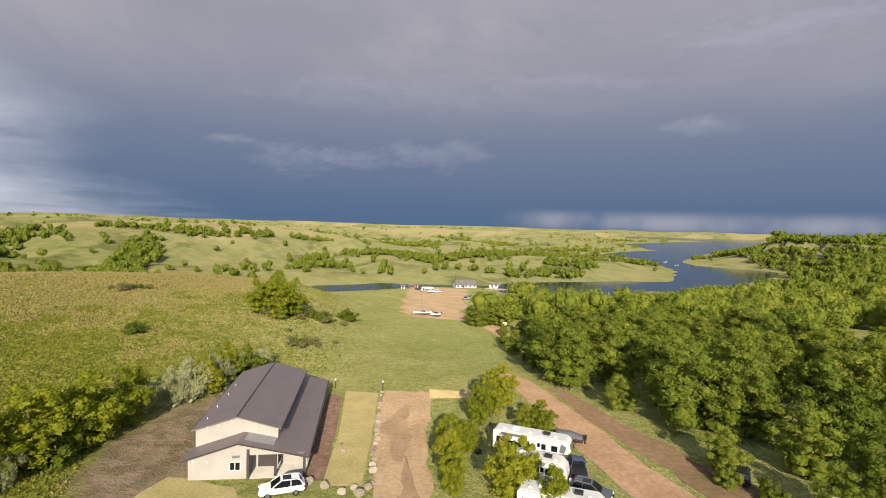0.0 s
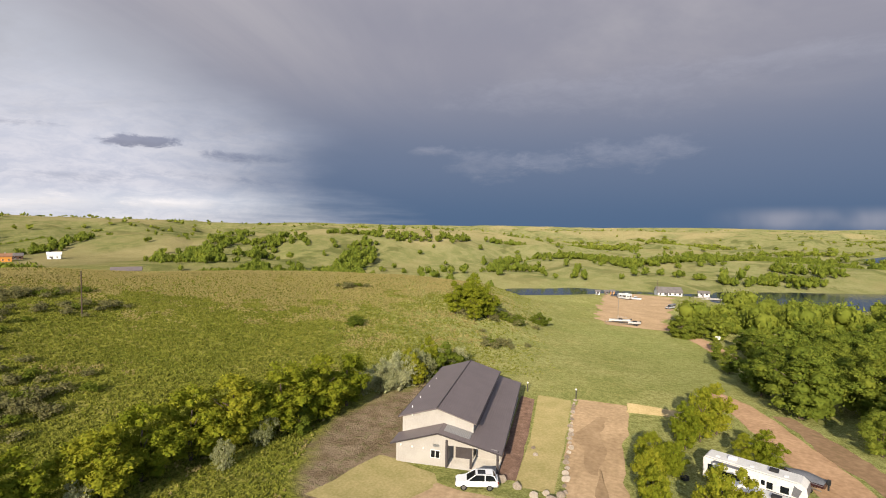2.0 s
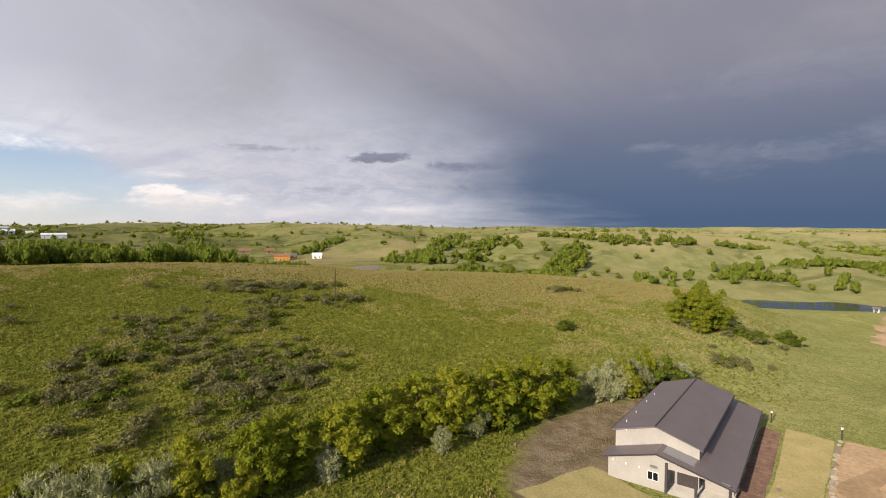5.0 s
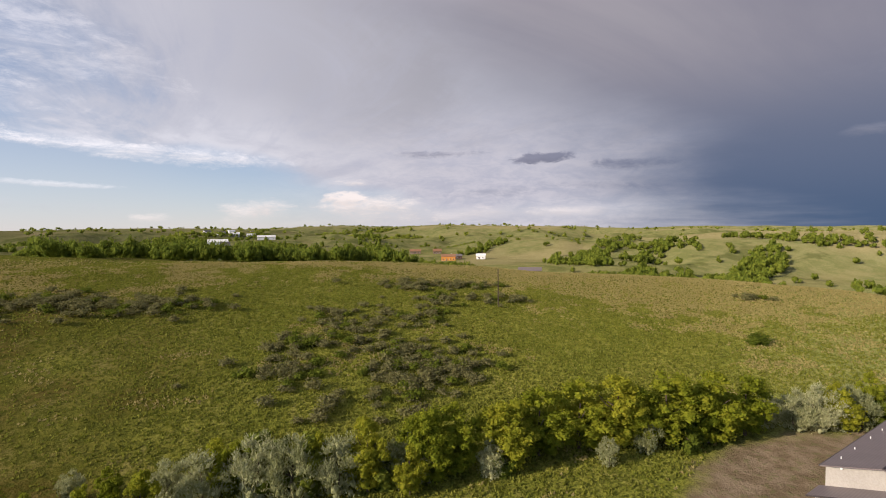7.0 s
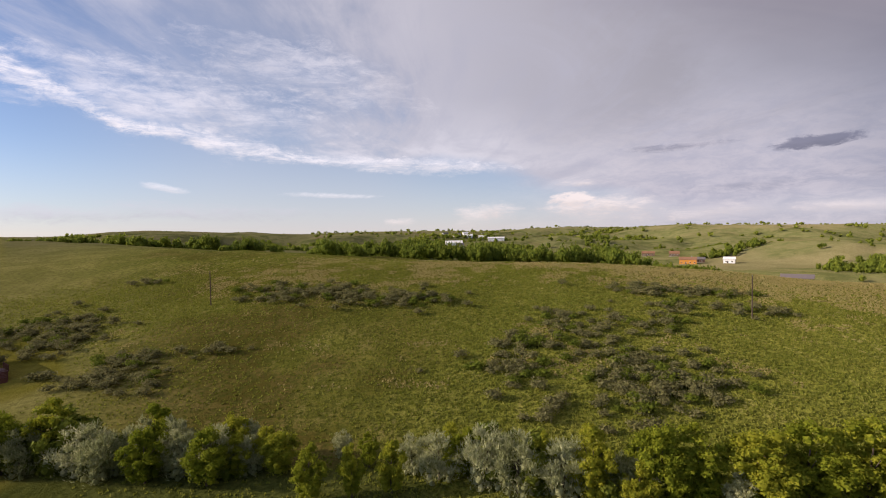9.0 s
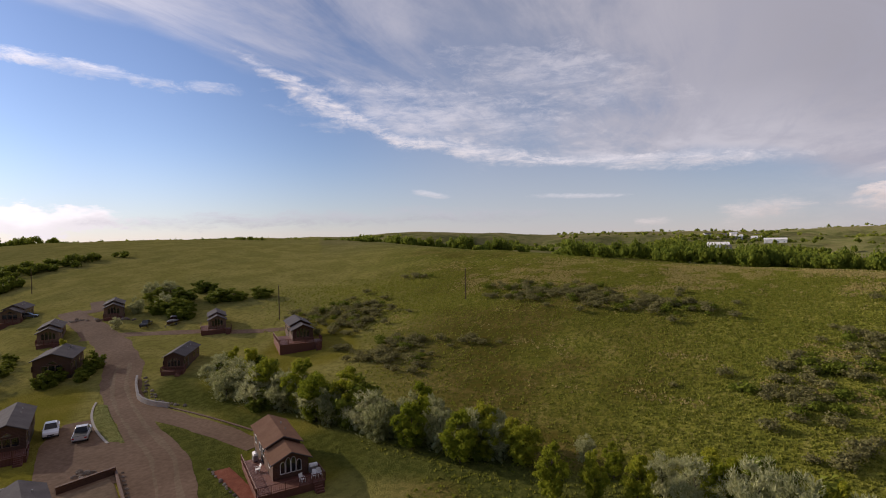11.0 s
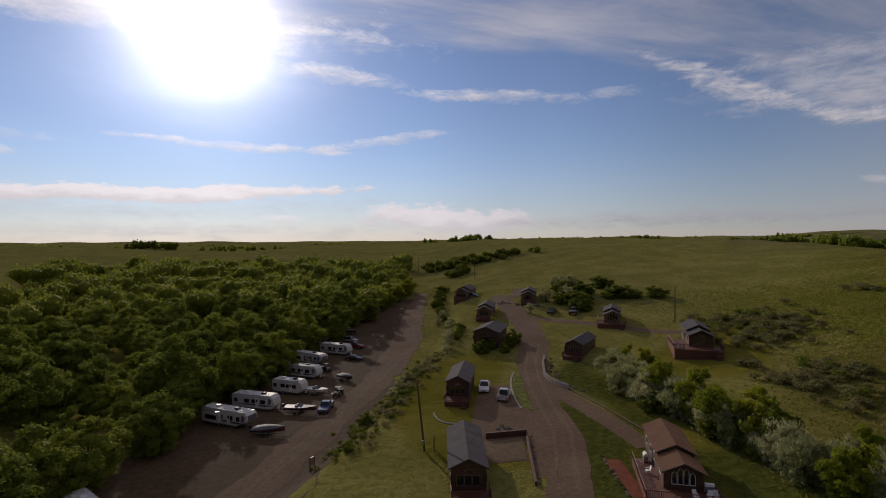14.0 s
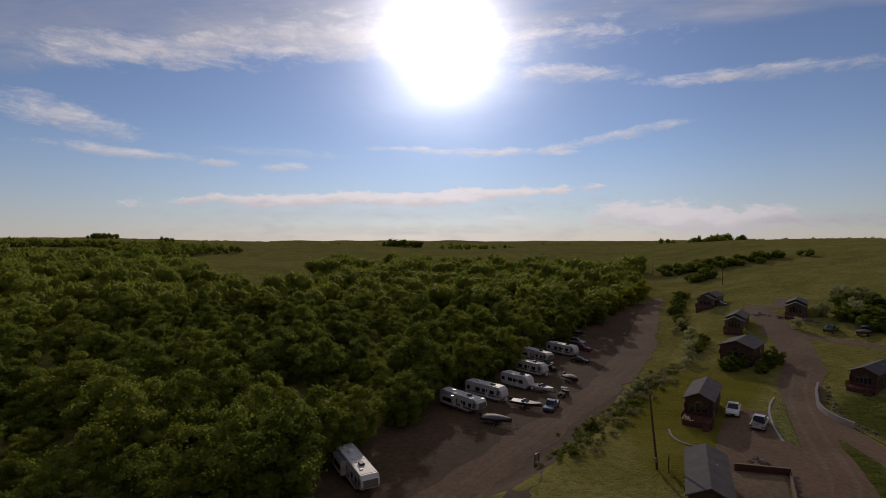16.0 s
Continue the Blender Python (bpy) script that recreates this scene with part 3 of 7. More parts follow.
def seg(x, y, ax, ay, bx, by):
    """Distance from a segment, and how far along it."""
    dx, dy = bx - ax, by - ay
    t = np.clip(((x - ax) * dx + (y - ay) * dy) / (dx * dx + dy * dy), 0, 1)
    return np.hypot(x - ax - t * dx, y - ay - t * dy), t


def capsules(x, y, rows):
    """Signed distance to a chain of round-ended strips (ax, ay, ra, bx, by, rb); negative inside."""
    best = np.full(np.shape(x), 1e9)
    for ax, ay, ra, bx, by, rb in rows:
        d, t = seg(x, y, ax, ay, bx, by)
        best = np.minimum(best, d - (ra + (rb - ra) * t))
    return best


POND = [(-70, 312, 13, -38, 338, 18), (-74.7, 323.2, 10.5, -37.3, 340.7, 12.8), (-37.3, 340.7, 12.8, 21, 350, 5.8), (21, 350, 5.8, 60, 345, 21)]
# shoreline of the lake: the near bay, an inlet, a spit, open water to the far shore, and back along the peninsula
SHORE = [(34, 322), (66, 301), (104, 314), (150, 352), (184, 334), (231, 390), (330, 490), (383, 560), (375, 585), (345, 612), (330, 640), (336, 690), (351, 729), (430, 850), (541, 1011), (818, 1249), (1500, 1500),
         (3000, 2000), (6000, 2600), (6000, 6000), (1700, 6000), (1500, 4000), (1000, 2900), (1317, 2546), (800, 1900), (566, 1579), (475, 1132), (358, 995), (232, 821), (298, 780), (271, 619), (248, 537), (192, 425), (145, 413), (95, 395), (42, 373)]


def lake_edge(x, y):
    """Signed distance from the water's edge; negative on the water."""
    x, y = np.asarray(x, float), np.asarray(y, float)
    d, wet = np.full(np.shape(x), 1e9), np.zeros(np.shape(x), bool)
    for (ax, ay), (bx, by) in zip(SHORE, SHORE[1:] + SHORE[:1]):
        d = np.minimum(d, seg(x, y, ax, ay, bx, by)[0])
        wet ^= ((ay > y) != (by > y)) & (x < (bx - ax) * (y - ay) / (by - ay + 1e-12) + ax)
    return np.minimum(np.where(wet, -d, d), capsules(x, y, POND))


SMOOTH = {}


def ring(az_deg, name, table):
    """A table round the compass, smoothed over some degrees."""
    if name not in SMOOTH:
        a = np.arange(0, 360, 0.5)
        v = np.interp(a, AZ, table)
        k = np.exp(-0.5 * (np.arange(-24, 25) * 0.5 / 3.0) ** 2)
        k /= k.sum()
        SMOOTH[name] = (np.append(a, 360), np.append(*(lambda s: (s, s[:1]))(np.convolve(np.concatenate([v[-24:], v, v[:24]]), k, "valid"))))
    return np.interp(az_deg, *SMOOTH[name])


def draws(x, y):
    """Nought in the bottom of the draws, rising to rounded hilltops."""
    return np.abs(fbm(x + 40 * vnoise(x / 90, y / 90, 15), y + 40 * vnoise(x / 90, y / 90, 16), 380, 3, 3, 0.42))


def land(x, y):
    """Height of the ground."""
    x, y = np.asarray(x, float), np.asarray(y, float)
    r = np.hypot(x, y) + 1e-6
    az = np.degrees(np.arctan2(-x, y)) % 360
    rf, zf = ring(az, "fr", FOOT_R), ring(az, "fz", FOOT_Z)
    rc, zc = ring(az, "cr", CREST_R), ring(az, "cz", CREST_Z)
    zv, sk = ring(az, "v", VALLEY), ring(az, "s", SKYLINE)
    # foot to crest: steep low down, rounding over at the top
    s = np.clip((r - rf) / (rc - rf), 0, 1)
    rise = 0.45 * step(s, 0, 1) + 0.55 * np.sin(s * np.pi / 2)
    rise = np.where(zc < zf, s, rise)
    near = zf + (zc - zf) * rise
    # beyond the crest: down into a valley, then rolling hills up to the skyline
    far_z = 30 + 3600 * np.tan(np.radians(sk))
    u = np.clip((r - rc) / (85 + 85 * step(az, 14, 45) * (az < 250)), 0, 1)
    v = np.clip((r - rc - 120) / 3300, 0, 1)
    base = zv + (far_z - zv) * v
    roll = np.clip((r - rc - 60) / 350, 0, 1)
    calm = 1 - 0.62 * step(az, 110, 130) * (1 - step(az, 235, 250))
    hills = (draws(x, y) ** 0.8 - 0.30) * 50 + (np.abs(fbm(x, y, 150, 3, 31)) - 0.3) * 11 + fbm(x, y, 1100, 3, 11) * 12 * np.clip((r - 700) / 1500, 0, 1)
    out = base + hills * roll * calm
    # no hill stands above the skyline
    top = 30 + r * np.tan(np.radians(sk + 0.16 * fbm(az, r * 0 + 2.5, 7, 3, 13)))
    out = np.where(r > rc + 60, top - np.logaddexp(0, (top - out) / 5) * 5, out)
    z = near * (1 - step(u, 0, 1)) + out * step(u, 0, 1)
    z = z + fbm(x, y, 45, 3, 21) * 0.9 * np.clip((r - rf) / 60, 0, 1)
    for px, py, pz, near_r, far_r in PADS:
        w = 1 - step(np.hypot(x - px, y - py), near_r, far_r)
        z = z + (pz + 0.15 * (z - pz) - z) * w
    # keep dry land above the water, then cut the lake into it
    dry_z = WATER_Z + 1.2 + np.logaddexp(0, (z - WATER_Z - 1.2) / 1.5) * 1.5
    z = np.where(r > rf, dry_z, z)
    edge = lake_edge(x, y)
    shore = (edge + fbm(x, y, 40, 3, 8) * np.clip(r / 90 - 2, 1, 9)) / np.maximum(1, r / 500)
    z = np.where(shore < 60, np.minimum(z, WATER_Z + 0.06 * (shore + 2) + 0.0028 * np.clip(shore, 0, 99) ** 2), z)
    z = np.maximum(z, WATER_Z - 4)
    z = np.maximum(z, WATER_Z - 4 + step(r, 4250, 4560) * (44 + 9 * fbm(x, y, 420, 3, 44)))
    z = z - 4.0 * np.exp(-((x - 75) / 48) ** 2 - ((y - 165) / 60) ** 2)
    z = np.where(edge > 0, z + 21 * np.exp(-((x - 610) / 190) ** 2 - ((y - 600) / 170) ** 2) * step(edge, 0, 60), z)
    return z - bank_drop(x, y)


BANK = [(4, -52), (-9, -66), (-19, -80), (-27, -94), (-38, -112), (-58, -140), (-80, -190)]


def bank_drop(x, y):
    """How far the trailer flat lies below the lawn: the ground falls over a bank and rises again under the woods."""
    best, side = np.full(np.shape(x), 1e9), np.zeros(np.shape(x))
    for (ax, ay), (bx, by) in zip(BANK, BANK[1:]):
        d, t = seg(x, y, ax, ay, bx, by)
        cr = (bx - ax) * (y - ay) - (by - ay) * (x - ax)
        closer = d < best
        side = np.where(closer, np.where(cr > 0, d, -d), side)
        best = np.minimum(best, d)
    return 3.0 * step(side, 0, 7) * step(-y, 25, 55) * (1 - step(np.hypot(x, y), 150, 300))


def zat(x, y):
    return float(land(np.array([x]), np.array([y]))[0])


def mesh_object(name, verts, faces, mat, smooth=True):
    me = bpy.data.meshes.new(name)
    me.from_pydata(verts, [], faces)
    me.materials.append(mat)
    if smooth:
        me.polygons.foreach_set("use_smooth", [True] * len(me.polygons))
    return new(name, me)


LAWN = [(-33, -70, 12, -30, -88, 9), (-30, -88, 9, -50, -112, 8), (-62, -62, 9, -78, -88, 9), (-95, -85, 12, -112, -95, 10), (-52, -50, 10, -40, -60, 5)]
# strips of green grass that are toned darker for the hillside's shade
SHADED_GREEN = [(-53, -79, 3, -47, -62, 4.5), (-47, -62, 4.5, -38, -44, 4), (-67, -96, 4, -60, -66, 4), (-57, -50, 5, -59, -30, 6), (-59, -30, 6, -57, -8, 6), (-70, -67, 5, -68, -30, 6)]
SOIL = [(-31, 50, 7, -37, 64, 6.5), (-37, 64, 6.5, -37, 75, 4.5), (-37, 75, 4.5, -35.5, 90, 3.2)]


def build_ground():
    n_az = 720
    radii = [0.0, 4.0, 12.0, 24.0]
    while radii[-1] < 4700:
        radii.append(radii[-1] + max(0.9, radii[-1] * 0.019))
    a = np.linspace(0, 2 * np.pi, n_az, endpoint=False)
    rr, aa = np.meshgrid(radii, a, indexing="ij")
    x, y = -np.sin(aa) * rr + 0.7 * np.exp(-rr), np.cos(aa) * rr + 0.4 * np.exp(-rr)
    z = land(x, y)
    verts = np.stack([x, y, z], -1).reshape(-1, 3)
    nr = len(radii)
    i, j = np.meshgrid(np.arange(nr - 1), np.arange(n_az), indexing="ij")
    jn = (j + 1) % n_az
    quads = np.stack([i * n_az + j, i * n_az + jn, (i + 1) * n_az + jn, (i + 1) * n_az + j], -1).reshape(-1, 4)[:, ::-1]
    me = bpy.data.meshes.new("ground")
    me.vertices.add(len(verts))
    me.vertices.foreach_set("co", verts.ravel())
    me.loops.add(quads.size)
    me.loops.foreach_set("vertex_index", quads.ravel().astype(np.int32))
    me.polygons.add(len(quads))
    me.polygons.foreach_set("loop_start", np.arange(0, quads.size, 4, dtype=np.int32))
    me.update(calc_edges=True)
    me.polygons.foreach_set("use_smooth", [True] * len(quads))
    xf, yf, zf = verts.T
    r, azd = np.hypot(xf, yf), np.degrees(np.arctan2(-xf, yf)) % 360
    gx = np.gradient(z, axis=0) / np.maximum(np.gradient(rr, axis=0), 0.1)
    cover = {
        "dry": (np.where((azd > 10) & (azd < 62), 1.0, 0.35) * step(r, 105, 150) * (1 - step(azd, 66, 90) * (1 - step(r, 150, 190))) + 0.3).clip(0, 1),
        # distance mask for the haze-muted colour, brush and bare clay
        "clay": 0.8 * step(r, 230, 420) * np.where((azd > 130) & (azd < 240), 0.15, 1.0) * (0.85 + 0.15 * step(np.abs(gx).ravel(), 0.03, 0.12)),
        "hill": step(azd, 14, 40) * (1 - step(azd, 240, 260)),
        "rough": (step(azd, 84, 104) * (1 - step(azd, 120, 132)) * (1 - step(r, 125, 175)) + 0.8 * fbm(xf, yf, 20, 3, 61) * step(azd, 84, 104) * (1 - step(azd, 120, 132))).clip(0, 1),
        # sunward side, where the backlit tone is mixed into the colour
        "meadow": step(azd, 112, 132) * (1 - step(azd, 235, 250)),
        "ridge": draws(xf, yf) + 0.25 * fbm(xf, yf, 70, 4, 31),
        "lawn": step(-capsules(xf, yf, LAWN), -1.5, 1.5),
        "shaded_green": 0.9 * step(-capsules(xf, yf, SHADED_GREEN) + 2.0 * fbm(xf, yf, 9, 3, 6), -3.0, 2.5),
        "soil": step(-capsules(xf, yf, SOIL) + fbm(xf, yf, 6, 3, 4) * 1.5, -1.0, 2.0),
    }
    for key, v in cover.items():
        at = me.attributes.new(key, "FLOAT", "POINT")
        at.data.foreach_set("value", v.astype(np.float32))
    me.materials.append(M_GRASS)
    tagged(new("ground", me), "rolling prairie of green and straw-coloured grass with bare clay banks", "ground", kind="structure")


build_ground()
tagged(mesh_object("lake", [(-400, 230, WATER_Z), (4000, 230, WATER_Z), (4000, 4650, WATER_Z), (-400, 4650, WATER_Z)], [(0, 1, 2, 3)], M_WATER),
       "slate-blue lake with quiet bays under a storm sky", "lake", kind="structure")


def ribbon(name, points, widths, mat, lift=0.05, ragged=0.35, label="", seed=0, across=6, category="road"):
    """A road draped over the land, with uneven edges."""
    pts = []
    for k, ((ax, ay), (bx, by)) in enumerate(zip(points, points[1:])):
        n = max(2, int(math.hypot(bx - ax, by - ay) / 1.2))
        for i in range(n):
            t = i / n
            pts.append((ax + (bx - ax) * t, ay + (by - ay) * t, widths[k] + (widths[k + 1] - widths[k]) * t))
    pts.append((*points[-1], widths[-1]))
    p = np.array(pts)
    for _ in range(4):                       # round the bends
        p[1:-1] = (p[:-2] + 2 * p[1:-1] + p[2:]) / 4
    d = np.gradient(p[:, :2], axis=0)
    d /= np.linalg.norm(d, axis=1)[:, None] + 1e-9
    side = np.stack([-d[:, 1], d[:, 0]], 1)
    w = p[:, 2] / 2
    s = np.arange(len(p)) * 1.2
    jl = fbm(s, s * 0 + 3.3, 5, 3, seed) * ragged
    jr = fbm(s, s * 0 + 8.1, 5, 3, seed + 40) * ragged
    verts, faces = [], []
    for i in range(len(p)):
        for k in range(across + 1):
            u = k / across * 2 - 1
            off = u * (w[i] + (jl[i] if u < 0 else jr[i]) * abs(u))
            x, y = p[i, :2] + side[i] * off
            verts.append((x, y))
    xy = np.array(verts)
    z = land(xy[:, 0], xy[:, 1]) + lift - 0.03 * np.tile(np.abs(np.linspace(-1, 1, across + 1)) > 0.99, len(p))
    verts = [(a, b, c) for (a, b), c in zip(verts, z)]
    m = across + 1
    for i in range(len(p) - 1):
        for k in range(across):
            faces.append((i * m + k + 1, i * m + k, (i + 1) * m + k, (i + 1) * m + k + 1))
    ob = mesh_object(name, verts, faces, mat)
    return tagged(ob, label, category, kind="structure")


ribbon("driveway", [(-3.2, 42), (-3.6, 54), (-5.2, 70), (-5.6, 89)], [6.6, 6.6, 7.6, 8.4], M_GRAVEL, 0.06, 0.5, "pale tan gravel driveway with damp patches", 1)
ribbon("gravel_road", [(38, 30), (29, 50), (24, 66), (20.5, 82), (17, 97), (13, 106)], [8.6, 8.2, 7.2, 6.4, 6.0, 4], M_ROAD, 0.06, 0.5, "packed brown gravel road along the trees", 2)
ribbon("trailer_ground", [(16, -48), (10, -66), (2, -86), (-8, -106), (-18, -128), (-32, -156), (-48, -186), (-66, -225)], [30, 30, 34, 34, 34, 32, 26, 12], M_DIRT, 0.06, 1.6, "brown packed dirt with thin grass where trailers stand", 3, 14, "ground")
ribbon("gravel_lane", [(14, -48), (5, -64), (-3.5, -78), (-11.5, -91.5), (-25, -113.5), (-36, -135), (-47, -160), (-60, -195), (-76, -235)], [8, 7.5, 7, 7, 7.5, 9, 9, 8, 5], M_ROAD, 0.11, 0.8, "brown gravel lane beside parked trailers", 3)
ribbon("cabin_road", [(-26, -30), (-33, -48), (-44, -65), (-49.5, -80), (-55, -92), (-61, -104), (-70, -118), (-79, -138), (-86, -162), (-92, -184)], [5.5, 5.5, 6, 5, 6, 7, 8, 8, 8, 6], M_ROAD, 0.06, 0.4, "brown gravel road winding between cabins", 4)
ribbon("boat_yard", [(-2, 188), (-3, 215), (-2, 262), (-1, 312)], [20, 26, 32, 36], M_GRAVEL, 0.10, 2.5, "bare tan gravel yard above the boat ramp", 5, 10, "yard")
ribbon("yard_road", [(24, 146), (20, 168), (12, 192), (8, 205)], [5, 5.5, 6, 8], M_ROAD, 0.07, 0.5, "tan gravel road down to the boat yard", 6)
ribbon("wheel_track", [(-35.5, -50), (-45.6, -66), (-50.8, -80), (-56.4, -93), (-62.5, -105), (-71.5, -118)], [0.6, 0.7, 0.7, 0.8, 0.8, 0.6], M_GRAVEL, 0.10, 0.3, "pale wheel track along the road", 16, 2, "track")
ribbon("wheel_track", [(-33.2, -50.5), (-43.2, -67), (-48.4, -81), (-54.2, -94), (-60.3, -106), (-69.3, -119)], [0.6, 0.7, 0.7, 0.8, 0.8, 0.6], M_GRAVEL, 0.10, 0.3, "pale wheel track along the road", 26, 2, "track")
ribbon("damp_patch", [(-2.6, 46), (-2.9, 56), (-4.0, 64)], [1.6, 2.6, 0.8], M_DAMP, 0.085, 0.9, "damp patch in the gravel", 17, 4, "gravel")
ribbon("damp_patch", [(-4.6, 62), (-5.8, 70), (-6.0, 77), (-5.2, 82)], [1.0, 3.2, 2.8, 0.7], M_DAMP, 0.088, 1.0, "damp patch in the gravel", 18, 4, "gravel")
ribbon("dirt_shoulder", [(44, 42), (36, 58), (30, 72), (25.5, 86), (22, 97)], [7, 6.5, 6, 5, 3], M_DIRT, 0.055, 0.9, "bare brown dirt beside the road under the trees", 21, 5, "ground")
ribbon("wheel_track", [(12.8, -48.6), (3.8, -64.6), (-4.7, -78.6), (-12.7, -92.1), (-26.2, -114.1), (-37.2, -135.4)], [0.7, 0.7, 0.8, 0.8, 0.9, 0.6], M_GRAVEL, 0.14, 0.3, "pale wheel track along the lane", 19, 2, "track")
ribbon("wheel_track", [(15.0, -47.4), (6.0, -63.4), (-2.5, -77.4), (-10.5, -90.9), (-24.0, -112.9), (-35.0, -134.4)], [0.7, 0.7, 0.8, 0.8, 0.9, 0.6], M_GRAVEL, 0.14, 0.3, "pale wheel track along the lane", 20, 2, "track")

# ---- building kit ----


def part(name, bm, mat, parent, label="", smooth=False):
    """Links a bmesh as one mesh under a thing or a part."""
    me = bpy.data.meshes.new(name)
    bmesh.ops.recalc_face_normals(bm, faces=bm.faces)
    bm.to_mesh(me)
    bm.free()
    me.materials.append(mat)
    if smooth:
        me.polygons.foreach_set("use_smooth", [True] * len(me.polygons))
    ob = new(name, me)
    ob.parent = parent
    if label:
        ob["label"] = label
    return ob


def thing(name, x, y, turn, label, category, group="", z=None, sink=0.0):
    ob = new(name)
    ob.matrix_basis = pose(x, y, (zat(x, y) if z is None else z) - sink, 0, 0, turn)
    return tagged(ob, label, category, group)


def box(bm, x0, x1, y0, y1, z0, z1, bevel=0.0):
    r = bmesh.ops.create_cube(bm, size=1)
    vs = r["verts"]
    for v in vs:
        v.co = Vector((x0 + (v.co.x + .5) * (x1 - x0), y0 + (v.co.y + .5) * (y1 - y0), z0 + (v.co.z + .5) * (z1 - z0)))
    if bevel:
        es = {e for v in vs for e in v.link_edges}
        bmesh.ops.bevel(bm, geom=list(es), offset=bevel, segments=2, affect="EDGES", profile=0.6)
    return bm


def one_box(*a, bevel=0.0):
    return box(bmesh.new(), *a, bevel=bevel)


def prism(bm, poly, axis, a, b):
    """Extrudes a 2D polygon along an axis: x takes (y, z), y takes (x, z), z takes (x, y)."""
    def at(p, w):
        u, v = p
        return {"x": (w, u, v), "y": (u, w, v), "z": (u, v, w)}[axis]
    lo = [bm.verts.new(at(p, a)) for p in poly]
    hi = [bm.verts.new(at(p, b)) for p in poly]
    bm.faces.new(lo)
    bm.faces.new(hi[::-1])
    n = len(poly)
    for i in range(n):
        bm.faces.new((lo[i], lo[(i + 1) % n], hi[(i + 1) % n], hi[i]))
    return bm


def tube(bm, p, q, r, r2=None, seg_n=8):
    p, q = Vector(p), Vector(q)
    d = q - p
    m = Matrix.Translation((p + q) / 2) @ d.to_track_quat("Z", "Y").to_matrix().to_4x4()
    bmesh.ops.create_cone(bm, cap_ends=True, segments=seg_n, radius1=r, radius2=r if r2 is None else r2, depth=d.length, matrix=m)
    return bm


def slab(bm, pts, t):
    """A plate with thickness t below its four corners."""
    n = (Vector(pts[1]) - Vector(pts[0])).cross(Vector(pts[3]) - Vector(pts[0])).normalized()
    if n.z < 0:
        n = -n
    top = [bm.verts.new(p) for p in pts]
    low = [bm.verts.new(Vector(p) - n * t) for p in pts]
    bm.faces.new(top)
    bm.faces.new(low[::-1])
    for i in range(4):
        j = (i + 1) % 4
        bm.faces.new((top[i], low[i], low[j], top[j]))
    return bm


def arch(x0, x1, z0, z1, rise, n=8):
    """Outline of a window with an arched head."""
    pts = [(x0, z0), (x1, z0)]
    for i in range(n + 1):
        t = i / n
        pts.append((x1 + (x0 - x1) * t, z1 + rise * math.sin(math.pi * t)))
    return pts


def window(parent, outline_poly, axis, face, out, name="window", frame_mat=None, inset=0.05):
    """A framed pane standing proud of a wall: the frame's outer edge is the outline."""
    cx = sum(p[0] for p in outline_poly) / len(outline_poly)
    cz = sum(p[1] for p in outline_poly) / len(outline_poly)
    w = max(p[0] for p in outline_poly) - min(p[0] for p in outline_poly)
    h = max(p[1] for p in outline_poly) - min(p[1] for p in outline_poly)
    inner = [(cx + (p[0] - cx) * (1 - 2 * inset / w), cz + (p[1] - cz) * (1 - 2 * inset / h)) for p in outline_poly]
    bm = bmesh.new()
    n = len(outline_poly)

    def at(p, wv):
        return {"x": (wv, p[0], p[1]), "y": (p[0], wv, p[1])}[axis]
    d0, d1 = face, face + out * 0.06
    ring_o0, ring_o1 = [bm.verts.new(at(p, d0)) for p in outline_poly], [bm.verts.new(at(p, d1)) for p in outline_poly]
    ring_i0, ring_i1 = [bm.verts.new(at(p, d0)) for p in inner], [bm.verts.new(at(p, d1)) for p in inner]
    for i in range(n):
        j = (i + 1) % n
        for a, b in ((ring_o1, ring_i1), (ring_o0, ring_o1), (ring_i1, ring_i0), (ring_i0, ring_o0)):
            bm.faces.new((a[i], a[j], b[j], b[i]))
    fr = part(name, bm, frame_mat or M_WHITE, parent)
    bm = prism(bmesh.new(), inner, axis, d0, face + out * 0.03)
    part("pane", bm, M_GLASS, fr, "dark reflecting glass")
    return fr


def wheel(parent, x, y, r=0.36, w=0.24):
    bm = bmesh.new()
    bmesh.ops.create_cone(bm, cap_ends=True, segments=18, radius1=r, radius2=r, depth=w, matrix=pose(x, y, r, 0, 90, 0))
    es = [e for e in bm.edges if len(e.link_faces) == 2 and any(len(f.verts) > 4 for f in e.link_faces)]
    bmesh.ops.bevel(bm, geom=es, offset=0.05, segments=2, affect="EDGES")
    t = part("wheel", bm, M_TYRE, parent)
    bm = bmesh.new()
    bmesh.ops.create_cone(bm, cap_ends=True, segments=14, radius1=r * 0.62, radius2=r * 0.62, depth=w + 0.03, matrix=pose(x, y, r, 0, 90, 0))
    part("rim", bm, M_ALLOY, t, "alloy rim")
    return t


# ---- vegetation ----


def raw_mesh(name, verts, faces, mats, index=None):
    me = bpy.data.meshes.new(name)
    me.from_pydata([tuple(v) for v in verts], [], [tuple(f) for f in faces])
    for m in mats:
        me.materials.append(m)
    if index is not None:
        me.polygons.foreach_set("material_index", index)
    return me


ICO_V, ICO_F = None, None


def ico():
    global ICO_V, ICO_F
    if ICO_V is None:
        bm = bmesh.new()
        bmesh.ops.create_icosphere(bm, subdivisions=1, radius=1)
        ICO_V = np.array([v.co[:] for v in bm.verts])
        ICO_F = np.array([[v.index for v in f.verts] for f in bm.faces])
        bm.free()
    return ICO_V, ICO_F


